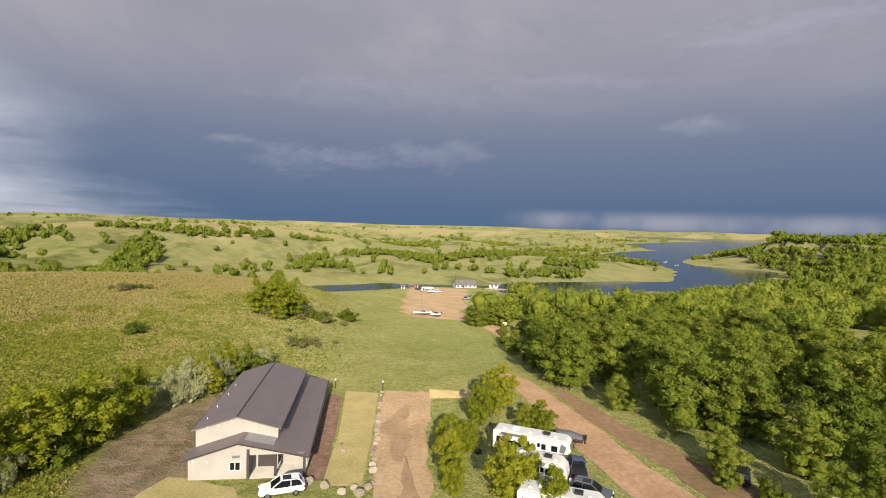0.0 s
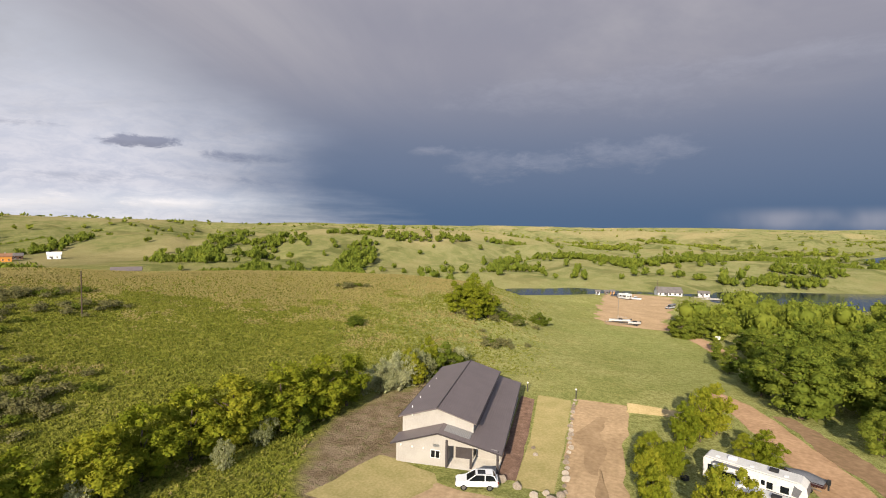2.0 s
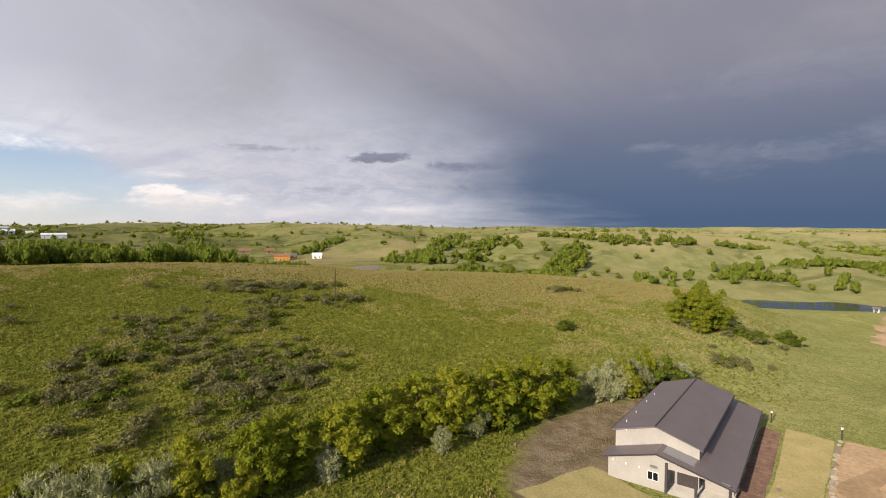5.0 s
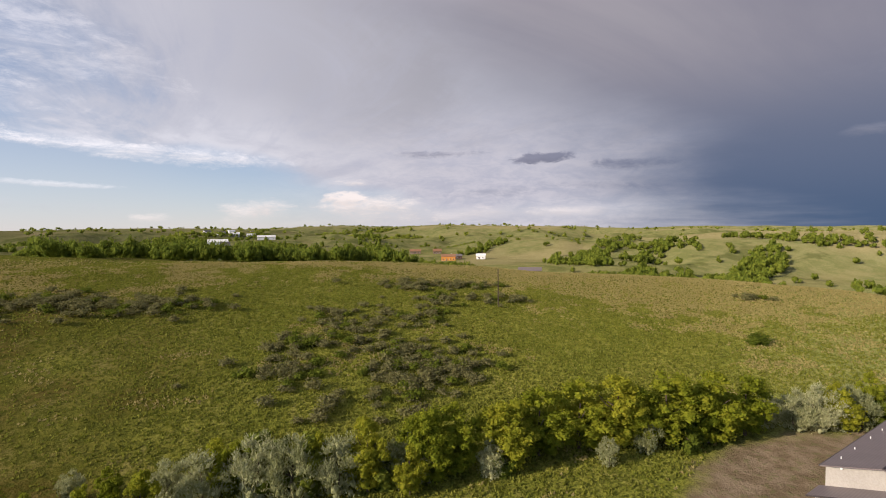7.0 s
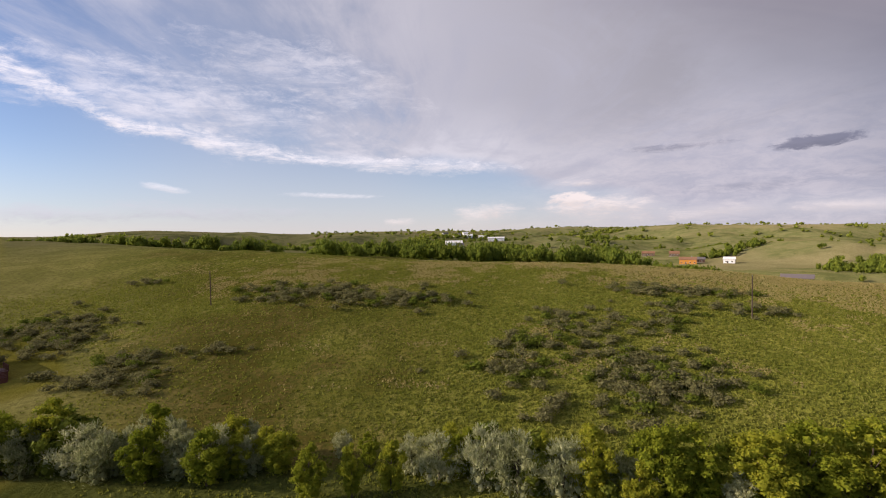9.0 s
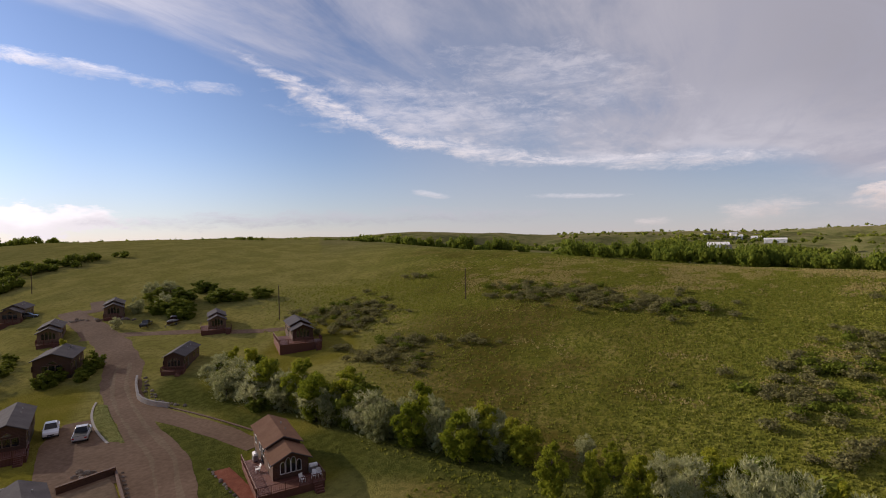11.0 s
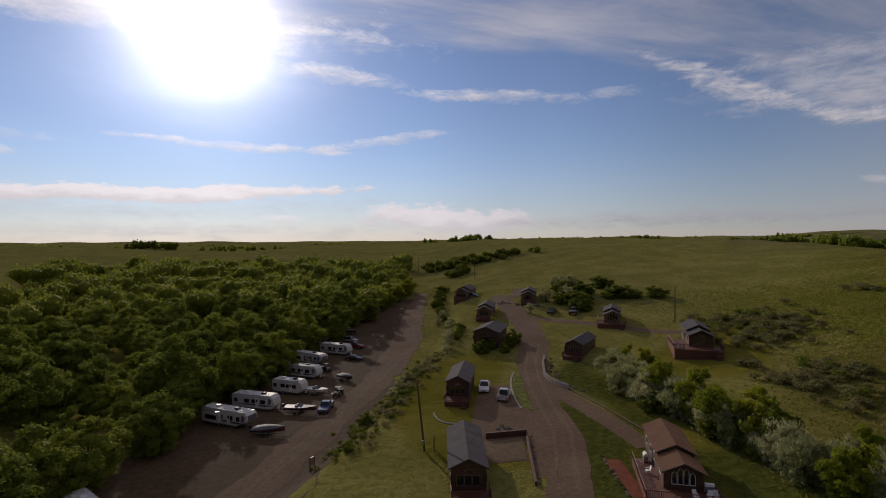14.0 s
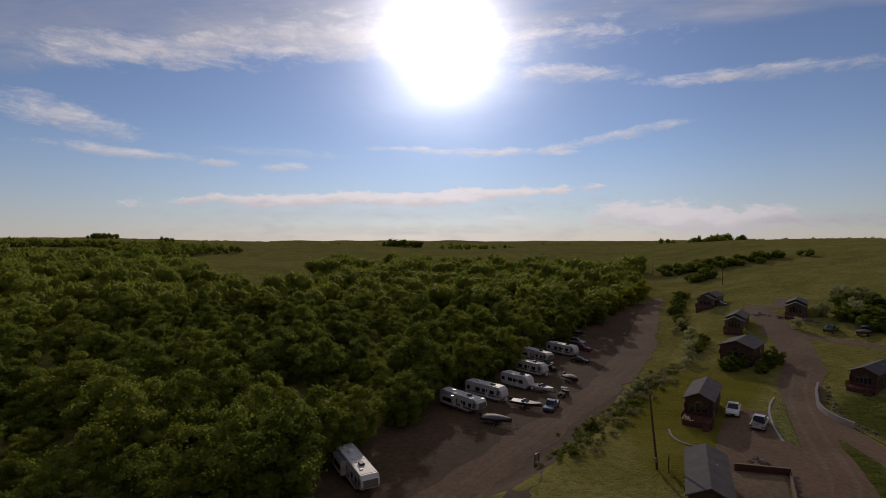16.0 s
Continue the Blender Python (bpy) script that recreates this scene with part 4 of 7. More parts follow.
def leaf_cloud(rng, lumps, per, leaf, squash=0.8, core=0.74, upright=0.0, loose=0.72):
    """Sprays of leaves on the skins of round lumps (x, y, z, radius); returns arrays of vertices and triangles."""
    V, F, base = [], [], 0
    for (lx, ly, lz, lr) in lumps:
        n = max(5, int(per * rng.uniform(0.8, 1.2)))
        d = rng.normal(size=(n, 3))
        d[:, 2] = np.abs(d[:, 2]) * 0.9 - 0.25 + rng.normal(size=n) * 0.25
        d /= np.linalg.norm(d, axis=1)[:, None]
        c = np.array([lx, ly, lz]) + d * lr * np.array([1, 1, squash]) * rng.uniform(loose, 1.84 - loose, (n, 1))
        nrm = d + rng.normal(size=(n, 3)) * 0.5
        if upright:
            nrm[:, 2] *= 1 - upright
        nrm /= np.linalg.norm(nrm, axis=1)[:, None]
        a = np.cross(nrm, rng.normal(size=(n, 3)))
        a /= np.linalg.norm(a, axis=1)[:, None]
        b = np.cross(nrm, a)
        s = leaf * rng.uniform(0.6, 1.4, (n, 1))
        if upright:
            b = d * 0.6 + np.array([0, 0, 0.8]) + rng.normal(size=(n, 3)) * 0.3
            b /= np.linalg.norm(b, axis=1)[:, None]
            q = np.stack([c - a * s * 0.45, c + a * s * 0.45, c + b * s * 2.6], 1).reshape(-1, 3)
        else:
            q = np.stack([c - a * s * 0.9 - b * s * 0.4, c + a * s * 0.9 - b * s * 0.4 * rng.uniform(0, 2, (n, 1)), c + b * s * 0.8], 1).reshape(-1, 3)
        k = np.arange(n)[:, None] * 3 + base
        V.append(q)
        F.append(k + [0, 1, 2])
        base += len(q)
        if core:
            iv, fi = ico()
            cv = np.array([lx, ly, lz]) + iv * lr * core * np.array([1, 1, squash]) * rng.uniform(0.85, 1.15, (len(iv), 1))
            V.append(cv)
            F.append(fi + base)
            base += len(cv)
    return np.concatenate(V), np.concatenate(F)


def crown_lumps(rng, rad, lo, hi, n, lump=1.0):
    """A crown of a few boughs, each studded with lumps of foliage, so that its outline is uneven and has gaps."""
    out, k = [], rng.randint(5, 8)
    mid, tall = (lo + hi) / 2, hi - lo
    turn = rng.uniform(0, 6.28)
    for i in range(k):
        a, q = turn + 2 * math.pi * i / (k - 1) + rng.uniform(-.35, .35), rng.uniform(0.42, 0.66)
        if i == k - 1:
            a, q = 0.0, 0.08
        br = rad * rng.uniform(0.34, 0.5)
        bz = (mid + tall * rng.uniform(-0.12, 0.16)) if i < k - 1 else hi - br * 0.8
        bx, by = math.cos(a) * q * rad, math.sin(a) * q * rad
        out.append((bx, by, bz - br * 0.2, br * 0.72))
        out.append((bx * 1.05, by * 1.05, lo + tall * 0.30, br * 0.8))
        out.append((bx * 0.8, by * 0.8, lo + tall * 0.13, br * 0.75))
        for _ in range(max(3, n // k)):
            d = rng.normal(size=3)
            d[2] = abs(d[2]) * 1.1 - 0.35
            d /= np.linalg.norm(d)
            out.append((bx + d[0] * br, by + d[1] * br, bz + d[2] * br * 1.15, rad * rng.uniform(0.13, 0.25) * lump))
    return out


def trunk_bm(rng, height, r0, limbs=5):
    bm = bmesh.new()
    top = Vector((rng.uniform(-.3, .3), rng.uniform(-.3, .3), height * 0.7))
    mid = Vector((rng.uniform(-.2, .2), rng.uniform(-.2, .2), height * 0.32))
    tube(bm, (0, 0, -0.5), mid, r0, r0 * 0.75, 7)
    tube(bm, mid, top, r0 * 0.75, r0 * 0.3, 7)
    for i in range(limbs):
        a = 2 * math.pi * (i + rng.uniform(-.3, .3)) / limbs
        s = mid.lerp(top, rng.uniform(0.0, 0.6))
        e = s + Vector((math.cos(a) * height * 0.22, math.sin(a) * height * 0.22, height * rng.uniform(0.15, 0.3)))
        tube(bm, s, e, r0 * 0.4, r0 * 0.15, 5)
    return bm


def make_tree(name, label, category, group, mat, seed, height, rad, lumps, per, leaf, clear=0.18, upright=0.0, squash=0.8, lump=1.0, core=0.74, loose=0.72):
    """A model tree: tapered trunk with limbs, and a crown of leaf sprays. Stands far below ground until copied."""
    rng = np.random.RandomState(seed)
    root = new(name)
    tagged(root, label, category, group)
    part("trunk", trunk_bm(rng, height, 0.018 * height + 0.05), M_BARK, root)
    v, f = leaf_cloud(rng, crown_lumps(rng, rad, height * clear, height * 0.94, lumps, lump), per, leaf, squash, core, upright, loose)
    cr = new("crown", raw_mesh("crown", v, f, [mat]))
    cr.parent = root
    return root


def plant(model, x, y, scale=1.0, turn=0.0, wide=1.0, z=None):
    ob = copy_thing(model, Matrix.Translation((x, y, zat(x, y) if z is None else z)) @ Matrix.Rotation(radians(turn), 4, "Z"))
    ob.matrix_basis = ob.matrix_basis @ Matrix.Diagonal((scale * wide, scale * wide, scale, 1))
    return ob


def inside(x, y, poly):
    hit = np.zeros(np.shape(x), bool)
    n = len(poly)
    for i in range(n):
        (ax, ay), (bx, by) = poly[i], poly[(i + 1) % n]
        c = ((ay > y) != (by > y)) & (x < (bx - ax) * (y - ay) / (by - ay + 1e-12) + ax)
        hit ^= c
    return hit


def scatter(poly, gap, seed, keep=None):
    """Points inside an outline, never closer than a gap that varies a little."""
    rng = np.random.RandomState(seed)
    xs, ys = [p[0] for p in poly], [p[1] for p in poly]
    cell, grid, out = gap / 1.42, {}, []
    nx = int((max(xs) - min(xs)) * (max(ys) - min(ys)) / (gap * gap) * 5)
    px, py = rng.uniform(min(xs), max(xs), nx), rng.uniform(min(ys), max(ys), nx)
    ok = inside(px, py, poly)
    if keep is not None:
        ok &= keep(px, py)
    for x, y in zip(px[ok], py[ok]):
        i, j = int(x // cell), int(y // cell)
        g2 = (gap * rng.uniform(0.8, 1.15)) ** 2
        if any((x - a) ** 2 + (y - b) ** 2 < g2 for di in (-2, -1, 0, 1, 2) for dj in (-2, -1, 0, 1, 2) for a, b in grid.get((i + di, j + dj), ())):
            continue
        grid.setdefault((i, j), []).append((x, y))
        out.append((x, y))
    return out


def stuff_clumps(name, points, mat, label, category, rad, height, per, leaf, seed, lumps=3, core=0.74, loose=0.72):
    """Many plants in one mesh, each a few leafy lumps."""
    rng = np.random.RandomState(seed)
    pts = np.array(points)
    z = land(pts[:, 0], pts[:, 1])
    bank_ = []
    for k in range(8):
        L = []
        for i in range(lumps):
            a, q = rng.uniform(0, 6.28), rng.uniform(0.1, 0.55)
            L.append((math.cos(a) * q, math.sin(a) * q, rng.uniform(0.35, 0.75), rng.uniform(0.36, 0.55)))
        bank_.append(leaf_cloud(rng, L, per, leaf, 0.75, core, 0.0, loose))
    V, F, base = [], [], 0
    for (x, y), zz in zip(pts, z):
        v, f = bank_[rng.randint(8)]
        s, a = rng.uniform(0.7, 1.3), rng.uniform(0, 6.28)
        c, si = math.cos(a), math.sin(a)
        w = v * np.array([rad * s, rad * s, height * s * rng.uniform(0.85, 1.15)])
        w = np.stack([w[:, 0] * c - w[:, 1] * si + x, w[:, 0] * si + w[:, 1] * c + y, w[:, 2] + zz - 0.1 * height], 1)
        V.append(w)
        F.append(f + base)
        base += len(v)
    V, F = np.concatenate(V), np.concatenate(F)
    me = bpy.data.meshes.new(name)
    me.vertices.add(len(V))
    me.vertices.foreach_set("co", V.ravel())
    me.loops.add(F.size)
    me.loops.foreach_set("vertex_index", F.ravel().astype(np.int32))
    me.polygons.add(len(F))
    me.polygons.foreach_set("loop_start", np.arange(0, F.size, 3, dtype=np.int32))
    me.update(calc_edges=True)
    me.materials.append(mat)
    return tagged(new(name, me), label, category, kind="stuff")


def tufts(name, x, y, mat, label, size, seed):
    """Grass: bunches of leaning blades over a stretch of land, in one mesh."""
    rng = np.random.RandomState(seed)
    n = len(x)
    z = land(x, y)
    V = np.zeros((n, 3, 3, 3))
    for k in range(3):
        a = rng.uniform(0, 2 * np.pi, n)
        h = size * rng.uniform(0.6, 1.3, n)
        w = size * rng.uniform(0.45, 0.9, n)
        ox, oy = rng.normal(0, size * 0.35, n), rng.normal(0, size * 0.35, n)
        lx, ly = rng.normal(0, size * 0.35, n), rng.normal(0, size * 0.35, n)
        V[:, k, 0] = np.stack([x + ox - np.cos(a) * w, y + oy - np.sin(a) * w, z - 0.08], 1)
        V[:, k, 1] = np.stack([x + ox + np.cos(a) * w, y + oy + np.sin(a) * w, z - 0.08], 1)
        V[:, k, 2] = np.stack([x + ox + lx, y + oy + ly, z + h], 1)
    V = V.reshape(-1, 3)
    me = bpy.data.meshes.new(name)
    me.vertices.add(len(V))
    me.vertices.foreach_set("co", V.ravel())
    me.loops.add(len(V))
    me.loops.foreach_set("vertex_index", np.arange(len(V), dtype=np.int32))
    me.polygons.add(n * 3)
    me.polygons.foreach_set("loop_start", np.arange(0, len(V), 3, dtype=np.int32))
    me.update(calc_edges=True)
    me.materials.append(mat)
    return tagged(new(name, me), label, "grass", kind="stuff")

# ---- trees and shrubs ----
RNG = np.random.RandomState(7)


ASH = [make_tree("ash_tree", "bright green ash tree with a full uneven crown", "tree", "trees along the foot of the hill", M_ASH, 100 + k, 9.5, r, n, 84, 0.19, 0.04, 0.0, 1.0, 1.05, 0.6, 0.62)
       for k, (r, n) in enumerate(((3.6, 50), (3.1, 44), (4.0, 54), (3.4, 48)))]
GROVE = [make_tree("cottonwood_tree", "dense green cottonwood tree in a crowded grove", "tree", "trees of the grove", M_GROVE, 200 + k, 11.0, r, n, 96, 0.18, 0.03, 0.0, 0.9, 1.1, 0.66, 0.62)
         for k, (r, n) in enumerate(((4.6, 50), (4.0, 44), (5.2, 56), (4.3, 48), (4.8, 52)))]
OLIVE = [make_tree("russian_olive", "silvery grey-green olive bush with ragged upright sprays", "bush", "silver bushes along the foot of the hill", M_OLIVE, 300 + k, 5.6, r, n, 66, 0.125, -0.06, 0.3, 1.25, 0.85, 0.42, 0.42)
         for k, (r, n) in enumerate(((2.5, 54), (2.9, 60), (2.2, 48), (2.6, 54)))]
BUSH = [make_tree("green_bush", "low rounded dark green bush on the grass", "bush", "green bushes", M_DARKBUSH, 400 + k, 3.0, r, n, 44, 0.17, -0.12, 0.0, 0.8, 1.2)
        for k, (r, n) in enumerate(((1.9, 26), (2.3, 30)))]


def drop_model(ob):
    for o in (*ob.children_recursive, ob):
        bpy.data.objects.remove(o)


def put(models, rows, seed):
    rng = np.random.RandomState(seed)
    for x, y, h, wide in rows:
        m = models[rng.randint(len(models))]
        base = {"ash_tree": 9.5, "cottonwood_tree": 11.0, "russian_olive": 5.6, "green_bush": 3.0}[m.name.split(".")[0]]
        plant(m, x, y, h / base, rng.uniform(0, 360), wide)


# row at the foot of the western hill: x, y, height, spread
put(ASH, [(-50, 51, 10, 1.3), (-47.5, 57.5, 10, 1.3), (-45.5, 64, 9.5, 1.3), (-44.5, 70, 8.5, 1.2), (-52, 46, 9, 1.25), (-53, 40, 8.5, 1.25), (-52, 34.5, 8.5, 1.2), (-53.5, 28, 8.5, 1.2), (-48.5, 54, 8, 1.2), (-46, 61, 7.5, 1.2), (-53, 24, 9, 0.95), (-54.5, 17, 8.5, .9), (-57.5, 12, 6.5, .8), (-61, 2, 5.5, 0.9), (-64, -9, 4.4, .9)], 1)
put(ASH, [(-64.5, -22, 5.2, 1.0), (-66, -27, 6.5, .9), (-66, -37, 8, 1.0), (-66, -51, 9, 1.0), (-67, -61, 9, 1.0), (-55.5, -14.5, 6.6, .8), (-56.5, -10, 6, .7), (-57, -5.5, 6.4, .8), (-61, -36, 6.5, 1.0), (-60, -28, 6.8, 1.0), (-64, -56, 8, 1.0), (-67, -70, 8.5, .9), (-70, -78, 8.5, .9), (-38.5, 91, 7.5, .8), (-41, 86, 6, .8)], 41)
put(OLIVE, [(-42.5, 78, 5.5, 1.1), (-40.5, 82.5, 6, 1.2), (-38, 87, 5.5, 1.1), (-36.5, 92.5, 5, 1.1), (-44.5, 75, 4.5, 1), (-34.5, 97, 4.5, 1), (-46.5, 46, 3.5, 1), (-54, 20.5, 5, 1), (-55, 14, 6.5, 1.1), (-56.5, 9, 7, 1.1), (-58, 5.5, 6.8, 1.1), (-60, 0, 5.4, 1.1), (-62, -3.5, 4.6, 1), (-60.5, 7, 6, 1), (-63, -28, 6, 1.1)], 2)
put(OLIVE, [(-62.5, -32, 5.5, 1.1), (-64.5, -34, 6.5, 1), (-62, -42, 6.5, 1.2), (-64, -46, 6, 1.2), (-63.5, -53, 6, 1.1), (-64.5, -57, 6, 1.2), (-66, -65, 6.5, 1.2), (-66, -71, 6.5, 1.3), (-67.5, -76, 6.5, 1.3), (-69, -81, 6.5, 1.3), (-65.5, -79, 5.5, 1.2), (-71, -87, 6, 1.2), (-67, -13, 3.4, 1), (-66, -25, 5.2, 1.1), (-47, 53, 4, .9)], 42)
# clump on the spur and single trees by the driveway
put(ASH, [(-44, 134, 10, 1.1), (-48, 131, 9, 1.0), (-40, 136, 9, 1.0), (-45.5, 139, 10.5, 1.0), (-42, 130, 8, 1), (8.5, 79, 8, 0.85), (6.2, 75, 6.5, 0.85), (11, 83, 7.5, .9),
          (1.8, 66.5, 4.6, 1.15), (4.2, 66, 4.4, 1.1), (1.6, 58, 6.2, .75), (2.0, 54, 6, .8), (15.5, 73.5, 5, 1.2), (13, 74, 4, 1.1), (8, 54.5, 7.2, 1.0), (10.2, 56.5, 6.4, .9), (12.5, 51.5, 6, .8)], 3)
put(BUSH, [(-29, 156, 3.6, 1.3), (-33, 141, 2.4, 1.6), (-37, 140, 2, 1.6), (-66, 108, 2.0, 1.8), (36, 61, 2.6, 1), (39, 57, 2.4, 1), (13, 178, 6.5, 1.2), (16, 182, 5.5, 1.2)], 4)
# hedge of mixed bushes between the row's taller trees
for (ax, ay), (bx, by), count, mixed in (((-62, -22), (-66, -29), 5, .35), ((-66, -28), (-66, -62), 17, .3), ((-66, -62), (-74, -92), 16, .45), ((-50, 38), (-62, 0), 14, .3), ((-45, 76), (-52, 38), 10, .08), ((-34, 98), (-43, 78), 9, .8)):
    for k in range(count):
        t = RNG.rand()
        row = [(ax + (bx - ax) * t + RNG.normal(0, 1.6), ay + (by - ay) * t + RNG.normal(0, 1.6), RNG.uniform(3.2, 6.2), RNG.uniform(0.9, 1.2))]
        put(OLIVE if RNG.rand() < mixed else ASH if RNG.rand() < 0.6 else BUSH, row, 900 + k)
# small trees among the cabins
put(ASH, [(-72, -84, 7.5, .8), (-64, -131, 6, .7)], 5)
put(BUSH, [(-66, -122, 3.6, 1.1), (-63, -119, 2.6, 1.1), (-55, -119, 3, 1.1), (-58, -121, 2.6, 1.2), (-60, -116, 2.4, 1), (-54, -136, 2.4, 1.3), (-57, -140, 2.2, 1.2), (-60, -146, 2.0, 1.3),
           (-112, -166, 5, 1.5), (-116, -160, 4.5, 1.5), (-106, -150, 4.5, 1.4), (-104, -145, 4, 1.3), (-128, -165, 4, 1.6), (-122, -150, 4, 1.8),
           (-126, -146, 4, 1.8), (-132, -140, 3.5, 1.7), (-104, -142, 3.5, 1.2)], 6)
put(ASH, [(-60, -221, 8, 1.2), (-66, -228, 9, 1.2), (-54, -212, 8, 1.1), (-49, -203, 7, 1.1), (-71, -238, 8, 1.2)], 9)
put(OLIVE, [(-49, -128, 3, 1.2), (-52, -135, 3.4, 1.3), (-47, -124, 2.4, 1.2), (-55, -144, 3.2, 1.2), (-58, -152, 2.8, 1.2), (-62, -160, 3, 1.3), (-61, -169, 2.6, 1.3), (-66, -178, 3, 1.3), (-87, -150, 3.4, 1.2), (-100, -160, 5, 1.2)], 10)
put(BUSH, [(-68, -186, 2.6, 1.4), (-71, -197, 3, 1.5), (-75, -206, 2.6, 1.5), (-79, -216, 3, 1.6), (-84, -228, 3.2, 1.6), (-64, -173, 2.2, 1.3), (-103, -154, 4.5, 1.3), (-109, -150, 4, 1.4)], 11)
put(OLIVE, [(-113, -172, 6, 1.4), (-117, -168, 6, 1.4), (-108, -158, 5, 1.3)], 8)
# brush on the bank above the trailer lane
brush = []
for k in range(420):
    t = RNG.uniform(0, 1) ** 0.8
    brush.append((-9.5 - 36 * t + RNG.normal(0, 2.0), -70.5 - 58 * t + RNG.normal(0, 1.7)))
stuff_clumps("bank_brush", brush[:300], M_SAGE, "rough grey-green brush and tall grass along the bank above the lane", "scrub", 0.8, 0.75, 40, 0.13, 53, 4, 0.35, 0.35)
stuff_clumps("bank_weeds", brush[300:], M_DARKBUSH, "green weeds among the brush on the bank", "scrub", 0.8, 0.8, 40, 0.13, 54, 4, 0.35, 0.4)
put(OLIVE, [(-27, -99, 2.6, 1.0), (-30, -104, 2.8, 1.0), (-24.5, -95, 2.2, 1.0), (-34, -110, 2.4, 1.1)], 12)
put(BUSH, [(-17, -84, 2.4, 0.9), (-14.5, -81, 1.7, 0.9), (-12, -72, 1.4, 1.0)], 13)
NORTH_WOOD = [(20, 106), (27.5, 90), (33, 79), (37, 66), (43, 54), (52, 34), (80, 20), (210, 40), (330, 160), (270, 345), (215, 330), (176, 284), (124, 246), (88, 244), (46, 246), (22, 234), (18, 200), (14, 150)]
HILL_WOOD = [(255, 330), (330, 470), (395, 560), (380, 620), (440, 800), (640, 900), (950, 800), (900, 400), (330, 160)]
SOUTH_WOOD = [(32, -46), (22, -60), (22.5, -76), (15, -86), (8, -103), (1, -115), (-6, -129), (-15, -147), (-24, -160), (-36, -180), (-47, -204), (-59, -226), (-79, -275), (-100, -340), (-60, -365), (20, -350), (70, -372), (140, -372), (330, -370), (330, -30), (90, -20), (60, -34)]


def wood_north(x, y):
    shore = lake_edge(x, y)
    clearing = ((x - 137) / 34) ** 2 + ((y - 152) / 17) ** 2 < 1
    lane = capsules(x, y, [(112, 200, 5, 142, 246, 6)]) < 0
    return (shore > 9) & ~clearing & ~lane


def wood_south(x, y):
    """The wood ends at a meadow whose edge runs in a deep bay."""
    az = np.degrees(np.arctan2(-x, y)) % 360
    limit = np.interp(az, (150, 163, 175, 190, 198, 201.5, 206, 210, 213, 224, 240), (360, 346, 365, 328, 315, 236, 228, 262, 400, 455, 460))
    return np.hypot(x, y) < limit + 14 * fbm(x, y, 30, 2, 19)


near_n, near_s = scatter(NORTH_WOOD, 8.4, 31, wood_north) + scatter(HILL_WOOD, 9.0, 33, wood_north), scatter(SOUTH_WOOD, 8.6, 32, wood_south)
all_pts = [(math.hypot(x, y), x, y) for x, y in near_n + near_s]
seen = [p for p in all_pts if (lambda a: a < 230 or a > 314)(math.degrees(math.atan2(-p[1], p[2])) % 360)]
seen.sort()
single, rest = seen[:240], seen[240:]
for r, x, y in single:
    low = 0.58 + 0.42 * min(1, max(0, (x - 16) / 55)) if y > 125 else 1.0
    plant(GROVE[RNG.randint(5)], x, y, low * RNG.choice((0.58, 0.82, 1.0, 1.22)) * RNG.uniform(0.92, 1.08), RNG.uniform(0, 360), RNG.uniform(1.05, 1.25))
for x, y, h in ((26, -60, 9), (25.5, -70, 9.5), (21.5, -79, 9), (15.5, -88, 9.5), (13.5, -97, 8.5), (12, -105, 10), (6, -112, 9), (0.5, -119.5, 8.5), (-2, -132, 10), (-5.5, -148, 10), (-14.5, -155, 9), (6, -121, 10), (-24, -168, 9), (-32, -182, 9)):
    plant(GROVE[RNG.randint(5)], x, y, h / 11, RNG.uniform(0, 360), 1.25)
mid = [(x, y) for r, x, y in rest if r < 330]
far = [(x, y) for r, x, y in rest if r >= 330]
behind = [(x, y) for r, x, y in all_pts if 230 <= math.degrees(math.atan2(-x, y)) % 360 <= 314][::3]
stuff_clumps("woodland", mid, M_GROVE, "dense green woodland of cottonwood and ash", "woodland", 6.8, 9.4, 44, 0.065, 41, 11)
stuff_clumps("far_woodland", far[::1], M_GROVE, "dense green woodland along the lake shore", "woodland", 6.0, 8.6, 20, 0.15, 42, 5)
stuff_clumps("woodland_behind", behind, M_GROVE, "dense green woodland", "woodland", 7.5, 9.0, 8, 0.3, 43, 3)

# scrub patches on the hill: x, y, half length, half width, turn, count
SCRUB = []
SCRUB += [(-147, -42, 17, 9, 75, 66), (-143, -18, 16, 9, 95, 66), (-140, -2, 8, 4, 95, 16), (-128, -96, 11, 12, 30, 60), (-116, -88, 8, 8, 30, 32), (-101, -66, 7, 9, 40, 34), (-93, -56, 6, 6, 30, 16), (-93, -68, 4, 4, 0, 8)]
SCRUB += [(-116, 32, 9, 12, 60, 34), (-106, 20, 8, 6, 70, 22), (-95, 12, 7, 3.5, 80, 16), (-90, 15, 4, 3, 0, 6), (-85, 36, 8, 11, 60, 52), (-82, 44, 7, 8, 60, 26), (-94, 34, 8, 10, 60, 28), (-144, 62, 14, 5, 70, 34), (-139, 80, 9, 4, 70, 18)]
SCRUB += [(-124, 60, 8, 7, 40, 16), (-112, 48, 10, 8, 40, 18), (-171, -98, 5, 3, 80, 10), (-120, 74, 9, 5, 60, 14), (-108, -48, 5, 4, 0, 7), (-78, 20, 8, 6, 70, 14), (-88, 143, 4, 2, 20, 6), (-40, 138, 9, 4, 30, 14), (-33, 118, 6, 4, 30, 9)]
sc, gr = [], []
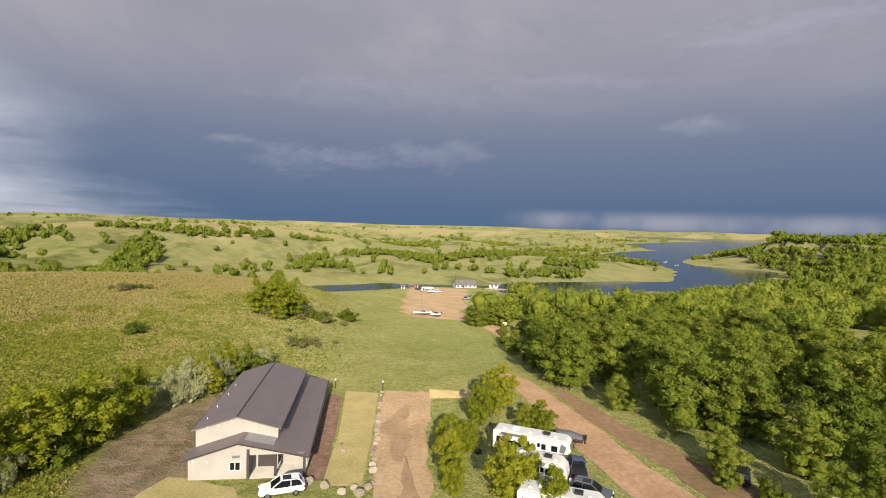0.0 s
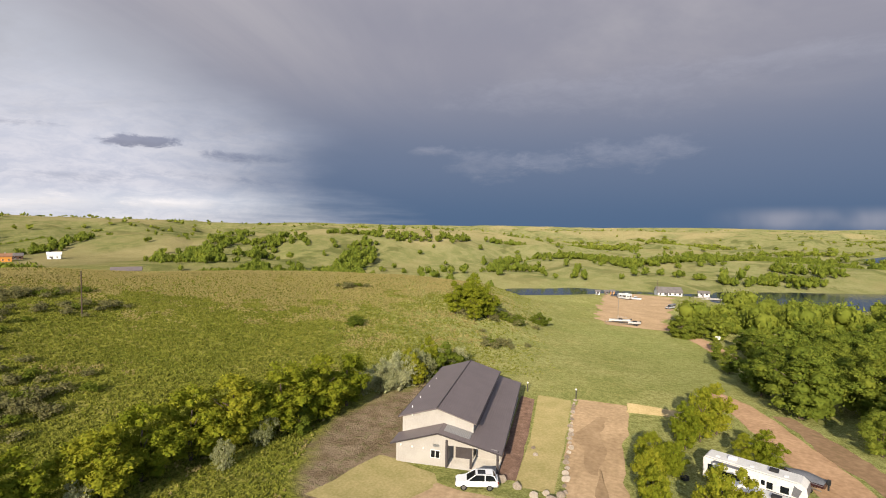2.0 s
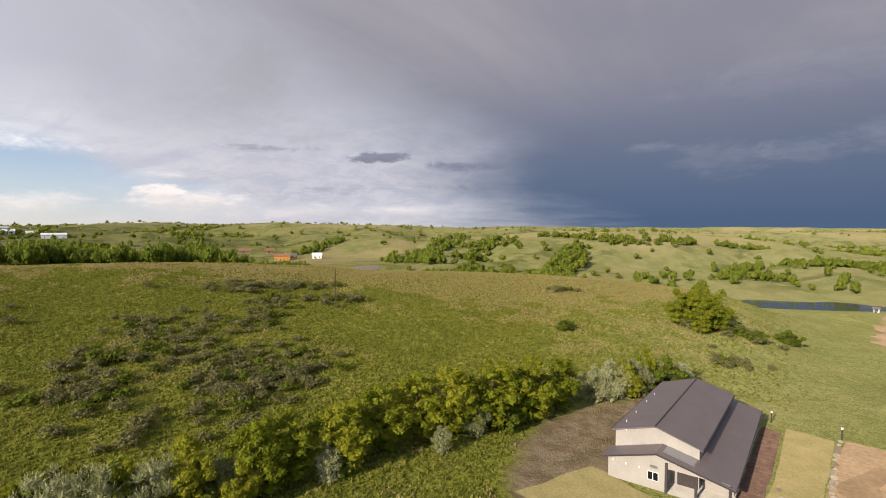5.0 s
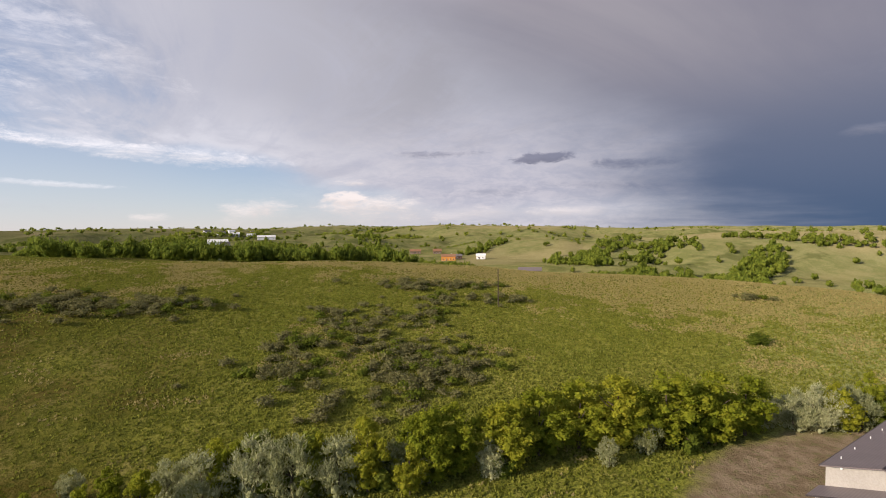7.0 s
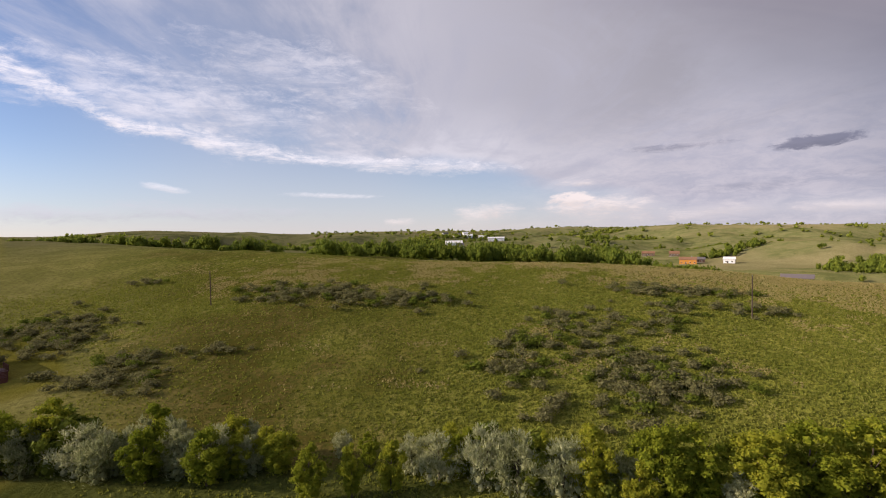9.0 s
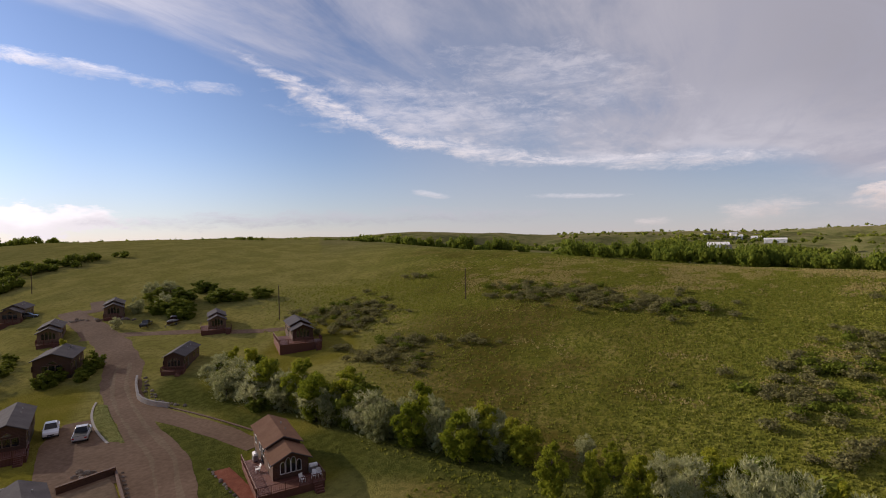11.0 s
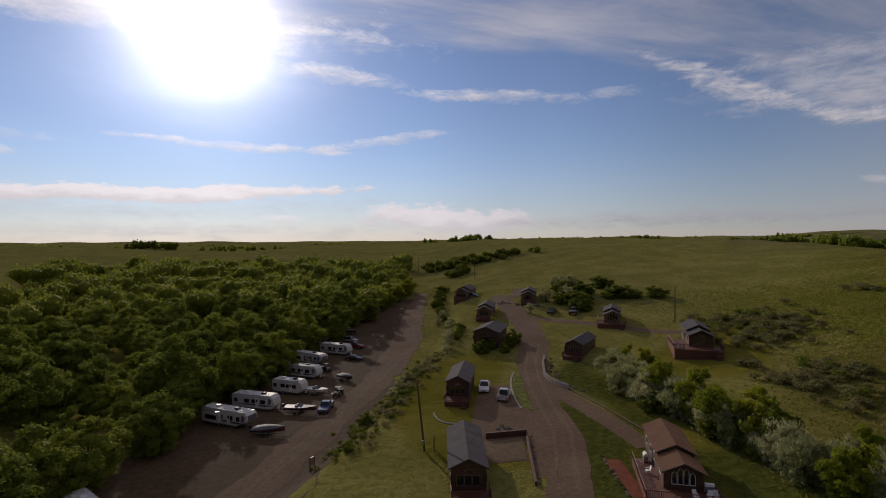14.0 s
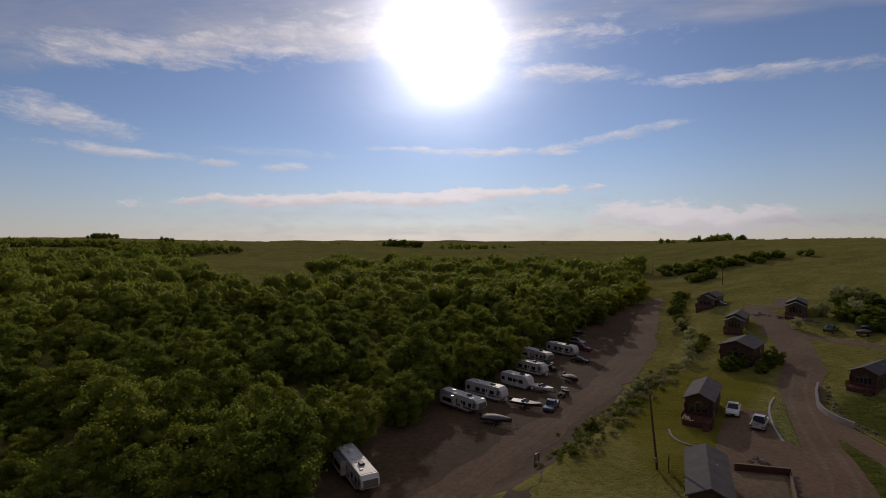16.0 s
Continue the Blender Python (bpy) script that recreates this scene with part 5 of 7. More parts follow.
for x, y, a, b, t, n in SCRUB:
    c, s = math.cos(radians(t)), math.sin(radians(t))
    for _ in range(int(n * 1.25)):
        u, v = RNG.normal(0, 0.62) * a, RNG.normal(0, 0.62) * b
        (gr if RNG.rand() < 0.16 else sc).append((x + u * c - v * s, y + u * s + v * c))
stuff_clumps("sagebrush", sc, M_SAGE, "grey-green sagebrush thickets on the hillside", "scrub", 1.75, 1.65, 34, 0.10, 51, 7, 0.4, 0.4)
stuff_clumps("hill_bushes", gr, M_DARKBUSH, "low green bushes among the sagebrush", "scrub", 1.8, 1.8, 34, 0.11, 52, 7, 0.45, 0.5)

# groves in the nearer valleys, as strips with round ends
GROVES = [(-190, 265, 16, -225, 355, 14), (-225, 355, 14, -264, 455, 12), (-327, 351, 13, -360, 429, 12), (-238, 270, 16, -212, 291, 14), (-345, 418, 9, -311, 415, 8), (-326, 489, 12, -261, 488, 13),
          (-257, 487, 14, -199, 570, 14), (-110, 384, 8, -97, 415, 7), (-95, 534, 10, -4, 475, 10), (4, 479, 9, 37, 520, 9), (29, 406, 8, 69, 401, 7)]
GROVES += [(109, 475, 15, 127, 456, 12), (78, 569, 15, 40, 700, 14), (-180, 605, 10, -150, 637, 10), (-340, 285, 16, -293, 278, 15), (-215, 215, 14, -200, 240, 12),
           (-342, 314, 12, -530, 573, 12), (-374, 414, 12, -356, 421, 10), (-987, 299, 18, -600, 205, 18), (-500, 275, 9, -520, 330, 16), (-300, 130, 8, -280, 150, 8), (350, 760, 14, 420, 770, 25)]
# trees in the draws of the far hills
n = 130000
ra = np.exp(RNG.uniform(math.log(300), math.log(4200), n))
aa = RNG.uniform(-48, 235, n)
fx, fy = -np.sin(np.radians(aa)) * ra, np.cos(np.radians(aa)) * ra
bottom = draws(fx, fy)
leafy = fbm(fx, fy, 210, 3, 77) + np.where((aa > 40) & (aa < 112), 0.12, 0) - np.where(aa > 109, 0.6, 0)
wooded = ((bottom < 0.10 + 0.12 * leafy) & (leafy > -0.45)) | ((RNG.rand(n) < 0.026) & (aa < 104))
wet = lake_edge(fx, fy) - 8
behind_crest = ra > np.interp(aa % 360, AZ, CREST_R) + 45
farm = capsules(fx, fy, [(-262, 191, 40, -452, 240, 45), (-440, 260, 30, -567, 250, 40), (-600, 20, 30, -760, 40, 40)]) < 0
grove = capsules(fx, fy, GROVES) + 4 * fbm(fx, fy, 18, 2, 29) < 0
ok = ((~farm & wooded & behind_crest) | grove) & (wet > 0) & ~inside(fx, fy, NORTH_WOOD) & ~inside(fx, fy, HILL_WOOD)
fx, fy, ra = fx[ok], fy[ok], ra[ok]
near_m = ra < 900
stuff_clumps("draw_trees", list(zip(fx[near_m], fy[near_m]))[:5200], M_GROVE, "clumps of green trees in the draws of the hills", "trees", 4.2, 6.6, 16, 0.19, 61, 4)
stuff_clumps("far_draw_trees", list(zip(fx[~near_m], fy[~near_m]))[:9000], M_GROVE, "far clumps of green trees in the draws", "trees", 7.0, 7.0, 5, 0.36, 62, 2)
# belt of trees behind the crest of the western hill
belt = [(-272 + RNG.normal(0, 22), -75 + 185 * RNG.rand()) for _ in range(270)] + [(-335 + RNG.normal(0, 26), -60 + 200 * RNG.rand()) for _ in range(240)]
belt += [(-300 + RNG.normal(0, 10), -75 - 80 * RNG.rand()) for _ in range(22)]
belt = [p for p in belt if fbm(np.array([p[0]]), np.array([p[1]]), 40, 3, 5)[0] > -0.12]
stuff_clumps("shelter_belt", belt, M_GROVE, "belt of green trees behind the hill crest", "trees", 4.2, 8.4, 40, 0.10, 63, 7, 0.6, 0.6)

# grass on the hill and in the fields, thinning out towards its edges
n = 215000
ra = np.sqrt(RNG.uniform(50 ** 2, 225 ** 2, n))
aa = RNG.uniform(-12, 140, n)
gx, gy = -np.sin(np.radians(aa)) * ra, np.cos(np.radians(aa)) * ra
ROADS = [(-3.2, 42, 4.5, -5.6, 89, 5.5), (-31, 45, 4.5, -47, 85, 4.5), (-47, -85, 5, -66, -135, 5), (-66, -135, 5, -95, -190, 5.5), (-24, -30, 5, -47, -85, 6), (-22, 56, 9, -25, 88, 11), (-13, 56, 5, -12, 88, 6), (-45, -40, 8, -52, -58, 8), (-88, -84, 14, -104, -92, 14), (-4, 190, 12, 1, 318, 18), (20, 40, 22, 14, 80, 14), (24, 66, 5, 17.5, 96, 5)]
full = step(aa, 8, 24) * (1 - step(aa, 118, 140)) * (1 - 0.75 * step(aa, 86, 104) * (1 - step(ra, 125, 170))) * (1 - step(ra, 185, 225))
ok = (capsules(gx, gy, ROADS) > 0) & (capsules(gx, gy, LAWN) > 0) & (capsules(gx, gy, SOIL) > 0.5) & ~((gy < -30) & (gx > -58)) & (RNG.rand(n) < full)
gx, gy, aa, ra = gx[ok], gy[ok], aa[ok], ra[ok]
pale = (fbm(gx, gy, 24, 4, 91) * 0.8 + 0.6 * fbm(gx, gy, 5, 2, 95) + RNG.normal(0, 0.18, len(gx)) + 1.05 * step(aa, 8, 20) * (1 - step(aa, 45, 75)) * step(ra, 95, 140) + 1.25 * step(ra, 140, 172) * step(aa, 14, 30) * (1 - step(aa, 104, 125))) > 0.86
tufts("hill_grass", gx[~pale], gy[~pale], M_TUFT, "green prairie grass on the hillside", 0.30, 71)
tufts("straw_grass", gx[pale], gy[pale], M_STRAW, "straw-coloured dry prairie grass on the hillside", 0.32, 72)
# clumps on the southern meadow and single trees on the skyline
meadow = [(-111 + RNG.normal(0, 7), -296 + RNG.normal(0, 5)) for _ in range(26)] + [(-137 + RNG.normal(0, 10), -286 + RNG.normal(0, 4)) for _ in range(30)] + [(-108 + RNG.normal(0, 4), -262 + RNG.normal(0, 3)) for _ in range(10)]
stuff_clumps("meadow_trees", meadow, M_DARKBUSH, "dark green tree clumps on the southern meadow", "trees", 3.2, 4.2, 40, 0.15, 64, 6)
skyline = [(418 + RNG.normal(0, 4), -623 + RNG.normal(0, 4)) for _ in range(7)] + [(561 + RNG.normal(0, 14), -682 + RNG.normal(0, 5)) for _ in range(12)] + [(174 - 70 * RNG.rand(), -799 + RNG.normal(0, 10)) for _ in range(34)] + [(150 + RNG.normal(0, 5), -800 + RNG.normal(0, 5)) for _ in range(7)]
stuff_clumps("skyline_trees", skyline, M_DARKBUSH, "dark trees along the far field edge", "trees", 4.2, 8.5, 30, 0.13, 65, 6)
for m in ASH + GROVE + OLIVE + BUSH:
    drop_model(m)

# ---- the steel shop building ----


def shop():
    t = thing("shop_building", -28.6, 55.6, 7.9, "cream steel shop building with dark brown metal roofs and porch", "building", z=0)
    v0, v1 = 3.2, 26.8

    def roof_plane(pts, name="roof", mat=M_ROOF, label=""):
        return part(name, slab(bmesh.new(), pts, 0.12), mat, t, label)
    # tall part
    bm = prism(bmesh.new(), [(0.3, 0), (9.8, 0), (9.8, 4.9), (5.05, 6.25), (0.3, 4.9)], "y", v0, v1 - 0.3)
    part("wall", bm, M_WALL, t)
    roof_plane([(-0.1, v0 - 0.45, 4.86), (5.05, v0 - 0.45, 6.42), (5.05, v1, 6.42), (-0.1, v1, 4.86)])
    roof_plane([(5.05, v0 - 0.45, 6.42), (10.2, v0 - 0.45, 4.86), (10.2, v1, 4.86), (5.05, v1, 6.42)])
    bm = bmesh.new()
    tube(bm, (5.05, v0 - 0.46, 6.44), (5.05, v1, 6.44), 0.09, seg_n=6)
    part("ridge_cap", bm, M_TRIM, t)
    # low front gable and side wing
    bm = prism(bmesh.new(), [(0.35, 0), (6.8, 0), (6.8, 4.0), (5.9, 4.2), (0.35, 2.55)], "y", 0.45, v0 - 0.01)
    part("front_wall", bm, M_WALL, t)
    bm = prism(bmesh.new(), [(6.8, 2.75), (13.3, 2.75), (6.8, 4.05)], "y", 0.45, 0.6)
    part("porch_gable", bm, M_WALL, t)
    part("side_wall", one_box(10.0, 13.2, v0 + 0.9, 28.3, 0, 2.6), M_WALL, t)
    part("porch_floor", one_box(6.9, 13.4, 0.3, 4.05, -0.1, 0.06), M_CONCRETE, t)
    roof_plane([(-0.25, -0.1, 2.52), (5.9, -0.1, 4.42), (5.9, v0 + 0.01, 4.42), (-0.25, v0 + 0.01, 2.52)])
    roof_plane([(5.9, -0.1, 4.42), (13.85, -0.1, 2.60), (13.85, v0 + 0.01, 2.60), (5.9, v0 + 0.01, 4.42)])
    roof_plane([(9.85, v0, 3.52), (13.85, v0, 2.60), (13.6, 28.8, 2.60), (9.85, 28.8, 3.46)], "wing_roof")
    roof_plane([(6.4, 1.1, 4.335), (9.7, 1.1, 3.58), (9.7, v0, 3.58), (6.4, v0, 4.335)], "roof_panel", M_ROOF_PALE, "paler bare metal roof panel")
    for x, y in ((6.95, 0.4), (9.95, 0.75), (13.3, 0.35)):
        part("post", one_box(x - .14, x + .14, y - .14, y + .14, 0, 2.75 + (0.7 if x < 8 else 0.45 if x < 11 else 0)), M_TRIM, t, "dark porch post")
    for name, a, b in (("fascia", (-0.25, -0.14, 2.45), (5.9, -0.14, 4.35)), ("fascia", (5.9, -0.14, 4.35), (13.85, -0.14, 2.53)),
                       ("gutter", (13.88, -0.1, 2.5), (13.63, 28.8, 2.5)), ("gutter", (-0.15, v0 - .4, 4.78), (-0.15, v1, 4.78)), ("gutter", (10.25, v0 - .4, 4.78), (10.25, v1, 4.78))):
        part(name, tube(bmesh.new(), a, b, 0.09, seg_n=5), M_TRIM, t)
    window(t, [(4.9, 1.0), (6.1, 1.0), (6.1, 2.0), (4.9, 2.0)], "y", 0.45, -1)
    part("mullion", one_box(5.46, 5.54, 0.36, 0.45, 1.0, 2.0), M_WHITE, t)
    bm = one_box(5.2, 6.0, 0.38, 0.45, 2.45, 2.75)
    part("vent", bm, M_STEEL, t, "grey louvred vent")
    door = part("door", one_box(7.5, 9.7, v0 - 0.05, v0 + 0.02, 0.05, 2.3), M_TRIM, t, "dark recessed entrance door")
    part("handle", one_box(9.4, 9.48, v0 - 0.12, v0 - 0.05, 1.0, 1.15), M_STEEL, door)
    for x, y, z in ((1.0, 0.44, 2.2), (2.5, 0.44, 2.1), (4.0, 0.44, 2.1), (1.7, v0 - 0.1, 5.1), (13.3, 28.45, 2.4)):
        bm = bmesh.new()
        bmesh.ops.create_uvsphere(bm, u_segments=8, v_segments=6, radius=0.13, matrix=pose(x, y - .06, z))
        part("soffit_lamp", bm, M_LAMP, t, "white round wall lamp", True)
    for y in (5.5, 9.5, 14.5, 18.5):
        bm = tube(bmesh.new(), (0.9, y, 5.1), (0.9, y, 5.4), 0.05, seg_n=8)
        part("vent_pipe", bm, M_WHITE, t, "white plastic vent pipe")
    part("foundation", one_box(0.25, 13.3, 0.42, 28.2, -0.6, 0.03), M_CONCRETE, t)
    return t


shop()


def patch(name, points, mat, lift, label, category, seed=0, ragged=0.25):
    """A flat patch of ground cover draped over the land, with an uneven edge."""
    n = len(points)
    edge = []
    for i in range(n):
        (ax, ay), (bx, by) = points[i], points[(i + 1) % n]
        m = max(2, int(math.hypot(bx - ax, by - ay) / 1.0))
        for k in range(m):
            t = k / m
            edge.append((ax + (bx - ax) * t, ay + (by - ay) * t))
    e = np.array(edge)
    s = np.arange(len(e))
    c = e.mean(0)
    d = e - c
    e = c + d * (1 + ragged * fbm(s * 1.0, s * 0 + seed, 4, 2, seed)[:, None] / (np.linalg.norm(d, axis=1)[:, None] + .1))
    rings = 8
    verts, faces, m = [], [], len(e)
    for k in range(rings):
        verts += [tuple(c + (p - c) * (k / rings + 0.02)) for p in e]
    verts += [tuple(p) for p in e]
    xy = np.array(verts)
    z = land(xy[:, 0], xy[:, 1]) + lift
    z[-m:] -= lift * 0.8
    for k in range(rings):
        for i in range(m):
            j = (i + 1) % m
            faces.append((k * m + i, (k + 1) * m + i, (k + 1) * m + j, k * m + j))
    faces.append(tuple(range(m)))
    ob = mesh_object(name, [(a, b, h) for (a, b), h in zip(verts, z)], faces, mat)
    return tagged(ob, label, category, kind="structure")


patch("shop_apron", [(-27, 53.5), (-12, 52), (-8, 48), (-8, 40), (-26, 40)], M_GRAVEL, 0.05, "tan gravel apron before the shop", "gravel", 3, 0.4)
patch("mulch_bed", [(-15.4, 56.6), (-13.0, 57.0), (-13.6, 64), (-14.0, 66), (-14.6, 72), (-16.6, 86), (-19.2, 87)], M_BARKMULCH, 0.07, "brown bark mulch strip beside the shop", "mulch", 4, 0.3)
patch("lawn_strip", [(-13.0, 56.0), (-8.4, 56.0), (-9.2, 70), (-10.6, 88), (-16.4, 88), (-13.9, 70)], M_DRYLAWN, 0.05, "pale dry lawn strip beside the shop", "lawn", 6, 0.3)
patch("front_grass", [(-34.0, 45), (-24.5, 45), (-21.0, 52.0), (-22.5, 55.0), (-28.0, 56.6), (-31.0, 56.8)], M_DRYLAWN, 0.06, "pale dry grass before the shop gable", "lawn", 7, 0.4)
patch("straw_patch", [(-1.6, 86), (6.5, 87), (7.2, 90.5), (-1.8, 91)], M_HAY, 0.09, "mown straw strip at the end of the driveway", "straw", 5, 0.3)


def boulder(x, y, r, seed):
    rng = np.random.RandomState(seed)
    bm = bmesh.new()
    bmesh.ops.create_icosphere(bm, subdivisions=2, radius=1)
    off = rng.uniform(-9, 9, 3)
    for v in bm.verts:
        k = 1 + 0.35 * noise.noise(Vector(v.co) * 1.3 + Vector(off))
        v.co = Vector((v.co.x * r * k, v.co.y * r * k, v.co.z * r * k * 0.75))
    me = bpy.data.meshes.new("boulder")
    bm.to_mesh(me)
    bm.free()
    me.materials.append(M_STONE)
    ob = new("boulder", me)
    ob.matrix_basis = pose(x, y, zat(x, y) + r * 0.35, 0, 0, rng.uniform(0, 360))
    return tagged(ob, "pale rounded field boulder edging the grass", "boulder", "boulders edging the driveway")


for k in range(22):
    f = k / 21
    boulder(-7.3 - 2.9 * f + RNG.normal(0, 0.15), 56.5 + 31.5 * f, RNG.uniform(0.2, 0.48) * (1.15 - 0.35 * f), 500 + k)
for k, (x, y, r) in enumerate(((-12.6, 55.6, .55), (-10.4, 54.4, .5), (-8.4, 54.2, .6), (-7.6, 55.6, .48), (-9.2, 55.4, .4), (-14.6, 56.4, .6), (-12.2, 64.5, .35), (-12.9, 66.5, .3))):
    boulder(x, y, r, 600 + k)


def lamp_post(x, y):
    t = thing("lamp_post", x, y, 0, "short post with a white globe lamp", "lamp post", "posts at the driveway")
    part("pole", tube(bmesh.new(), (0, 0, -0.3), (0, 0, 1.5), 0.09, seg_n=8), M_TRIM, t)
    bm = bmesh.new()
    bmesh.ops.create_uvsphere(bm, u_segments=10, v_segments=8, radius=0.17, matrix=pose(0, 0, 1.62))
    part("globe", bm, M_LAMP, t, "white globe", True)


lamp_post(-10, 89.2)
lamp_post(-18.6, 89.5)


def fire_ring(x, y):
    t = thing("fire_ring", x, y, 0, "round rusty steel fire ring on the grass", "fire ring")
    bm = bmesh.new()
    for i in range(16):
        a, b = 2 * math.pi * i / 16, 2 * math.pi * (i + 1) / 16
        slab_pts = [(math.cos(a) * .5, math.sin(a) * .5, .35), (math.cos(b) * .5, math.sin(b) * .5, .35), (math.cos(b) * .5, math.sin(b) * .5, 0), (math.cos(a) * .5, math.sin(a) * .5, 0)]
        vo = [bm.verts.new(p) for p in slab_pts]
        vi = [bm.verts.new((p[0] * .88, p[1] * .88, p[2])) for p in slab_pts]
        bm.faces.new(vo)
        bm.faces.new(vi[::-1])
        bm.faces.new((vo[1], vo[0], vi[0], vi[1]))
    part("ring", bm, M_BLACK, t)


fire_ring(5.6, 66.0)

# ---- cabins ----


def gable_roof(t, w, y0, y1, eave, ridge, mat, over=0.35, name="roof"):
    h = w / 2 + over
    e = eave - (ridge - eave) / (w / 2) * over + 0.14
    ridge = ridge + 0.14
    part(name, slab(bmesh.new(), [(-h, y0, e), (0, y0, ridge), (0, y1, ridge), (-h, y1, e)], 0.12), mat, t)
    part(name, slab(bmesh.new(), [(0, y0, ridge), (h, y0, e), (h, y1, e), (0, y1, ridge)], 0.12), mat, t)
    for s in (-1, 1):
        for y in (y0 - 0.02, y1 + 0.02):
            part("barge_board", tube(bmesh.new(), (s * h, y, e - 0.08), (0, y, ridge - 0.08), 0.07, seg_n=4), M_TRIM, t)


def railing(t, a, b, z, step_m=0.45, mat=None):
    """A deck railing with posts, rails and balusters between two corners."""
    mat = mat or M_DECK
    ax, ay, bx, by = *a, *b
    n = math.hypot(bx - ax, by - ay)
    k = max(2, round(n / 1.7))
    for i in range(k + 1):
        x, y = ax + (bx - ax) * i / k, ay + (by - ay) * i / k
        part("post", one_box(x - .05, x + .05, y - .05, y + .05, z, z + 1.02), mat, t)
    for h in (0.98, 0.16):
        part("rail", tube(bmesh.new(), (ax, ay, z + h), (bx, by, z + h), 0.05, seg_n=4), mat, t)
    bm = bmesh.new()
    m = int(n / 0.22)
    for i in range(1, m):
        x, y = ax + (bx - ax) * i / m, ay + (by - ay) * i / m
        box(bm, x - .02, x + .02, y - .02, y + .02, z + .16, z + .98)
    part("railing_infill", bm, mat, t)


def cabin(x, y, turn, z=None, length=11.5, w=4.1, floor=0.75, front=3.2, roof=None, log=None, deck=2.6, side_deck=0.0, arched=True, front_drop=0.55,
          label="dark brown log-sided park cabin with a gabled front and red deck", rails=True):
    """Park-model cabin: its front faces away from +y; a lower glazed front, a taller body behind, a deck round the front."""
    roof, log = roof or M_SHINGLE_GREY, log or M_LOG
    t = thing("cabin", x, y, turn, label, "cabin", "cabins along the road", z)
    ev, rg = floor + 2.75, floor + 3.75
    fe, fr = ev - front_drop, rg - front_drop
    hw = w / 2
    part("foundation", one_box(-hw + .1, hw - .1, .1, length - .1, -1.2, floor), M_TRIM, t, "dark skirting")
    if front:
        part("front_wall", prism(bmesh.new(), [(-hw, floor), (hw, floor), (hw, fe), (0, fr), (-hw, fe)], "y", 0, front), log, t)
        gable_roof(t, w, -0.7, front, fe, fr, roof, name="front_roof")
    part("wall", prism(bmesh.new(), [(-hw, floor), (hw, floor), (hw, ev), (0, rg), (-hw, ev)], "y", front + 0.004, length), log, t)
    gable_roof(t, w, front - 0.35, length + 0.35, ev, rg, roof)
    for yy in (length * 0.55, length * 0.75):
        part("roof_vent", tube(bmesh.new(), (hw * 0.45, yy, ev + 0.3), (hw * 0.45, yy, ev + 0.92), 0.07, seg_n=8), M_STEEL, t, "pale roof vent")
    # glazing in the gable
    zf, face = floor + 0.55, -0.004
    fm = M_WHITE if roof is M_SHINGLE else M_LOG_PALE
    if arched:
        window(t, arch(-0.62, -0.02, zf, zf + 1.55, 0.35), "y", face, -1, frame_mat=fm)
        window(t, arch(0.02, 0.62, zf, zf + 1.55, 0.35), "y", face, -1, frame_mat=fm)
        window(t, arch(-1.28, -0.68, zf, zf + 1.2, 0.28), "y", face, -1, frame_mat=fm)
        window(t, arch(0.68, 1.28, zf, zf + 1.2, 0.28), "y", face, -1, frame_mat=fm)
    else:
        for a in (-1.45, -0.5, 0.45):
            window(t, [(a, zf), (a + 0.9, zf), (a + 0.9, zf + 1.25), (a, zf + 1.25)], "y", face, -1, frame_mat=fm)
        window(t, [(-0.75, zf + 1.5), (0.75, zf + 1.5), (0, zf + 2.05)], "y", face, -1, frame_mat=fm)
    for s in (-1, 1):
        for yy in (front * 0.45, front + 1.6, length * 0.62, length * 0.85):
            window(t, [(yy - .45, floor + 1.0), (yy + .45, floor + 1.0), (yy + .45, floor + 2.0), (yy - .45, floor + 2.0)], "x", s * hw + s * 0.004, s, frame_mat=fm)
        door = part("door", one_box(s * hw - .03 if s > 0 else s * hw - .05, s * hw + .05 if s > 0 else s * hw + .03, front + 2.5, front + 3.4, floor, floor + 2.03), M_TRIM, t, "dark side door")
        part("handle", one_box(s * (hw + .05) - .03, s * (hw + .05) + .03, front + 2.6, front + 2.7, floor + .95, floor + 1.05), M_STEEL, door)
    if deck:
        x0 = -hw - side_deck
        x1 = hw + (1.2 if side_deck else 0.3)
        part("deck", one_box(x0, x1, -deck, -0.01, floor - 0.18, floor - 0.02), M_DECK, t, "red-stained deck")
        part("deck_skirt", one_box(x0 + .06, x1 - .06, -deck + .06, -deck + .12, -1.2, floor - 0.18), M_DECK, t)
        part("deck_skirt", one_box(x0 + .06, x0 + .12, -deck + .06, -.1, -1.2, floor - 0.18), M_DECK, t)
        part("deck_skirt", one_box(x1 - .12, x1 - .06, -deck + .06, -.1, -1.2, floor - 0.18), M_DECK, t)
        if side_deck:
            part("side_deck", one_box(x0, -hw - .01, 0, length * 0.62, floor - 0.18, floor - 0.02), M_DECK, t, "red-stained side deck")
            part("deck_skirt", one_box(x0 + .06, x0 + .12, 0, length * 0.62, -1.2, floor - 0.18), M_DECK, t)
        if rails:
            railing(t, (x0, -deck), (x1, -deck), floor - 0.02)
            railing(t, (x0, -deck), (x0, length * 0.62 if side_deck else -0.2), floor - 0.02)
            railing(t, (x1, -deck), (x1, -0.2), floor - 0.02)
        for i in range(4):
            part("stair", one_box(x1 - 1.4, x1 - 0.4, -deck - 0.28 * (i + 1), -deck - 0.28 * i, -0.6, floor - 0.18 * (i + 1)), M_DECK, t)
    return t


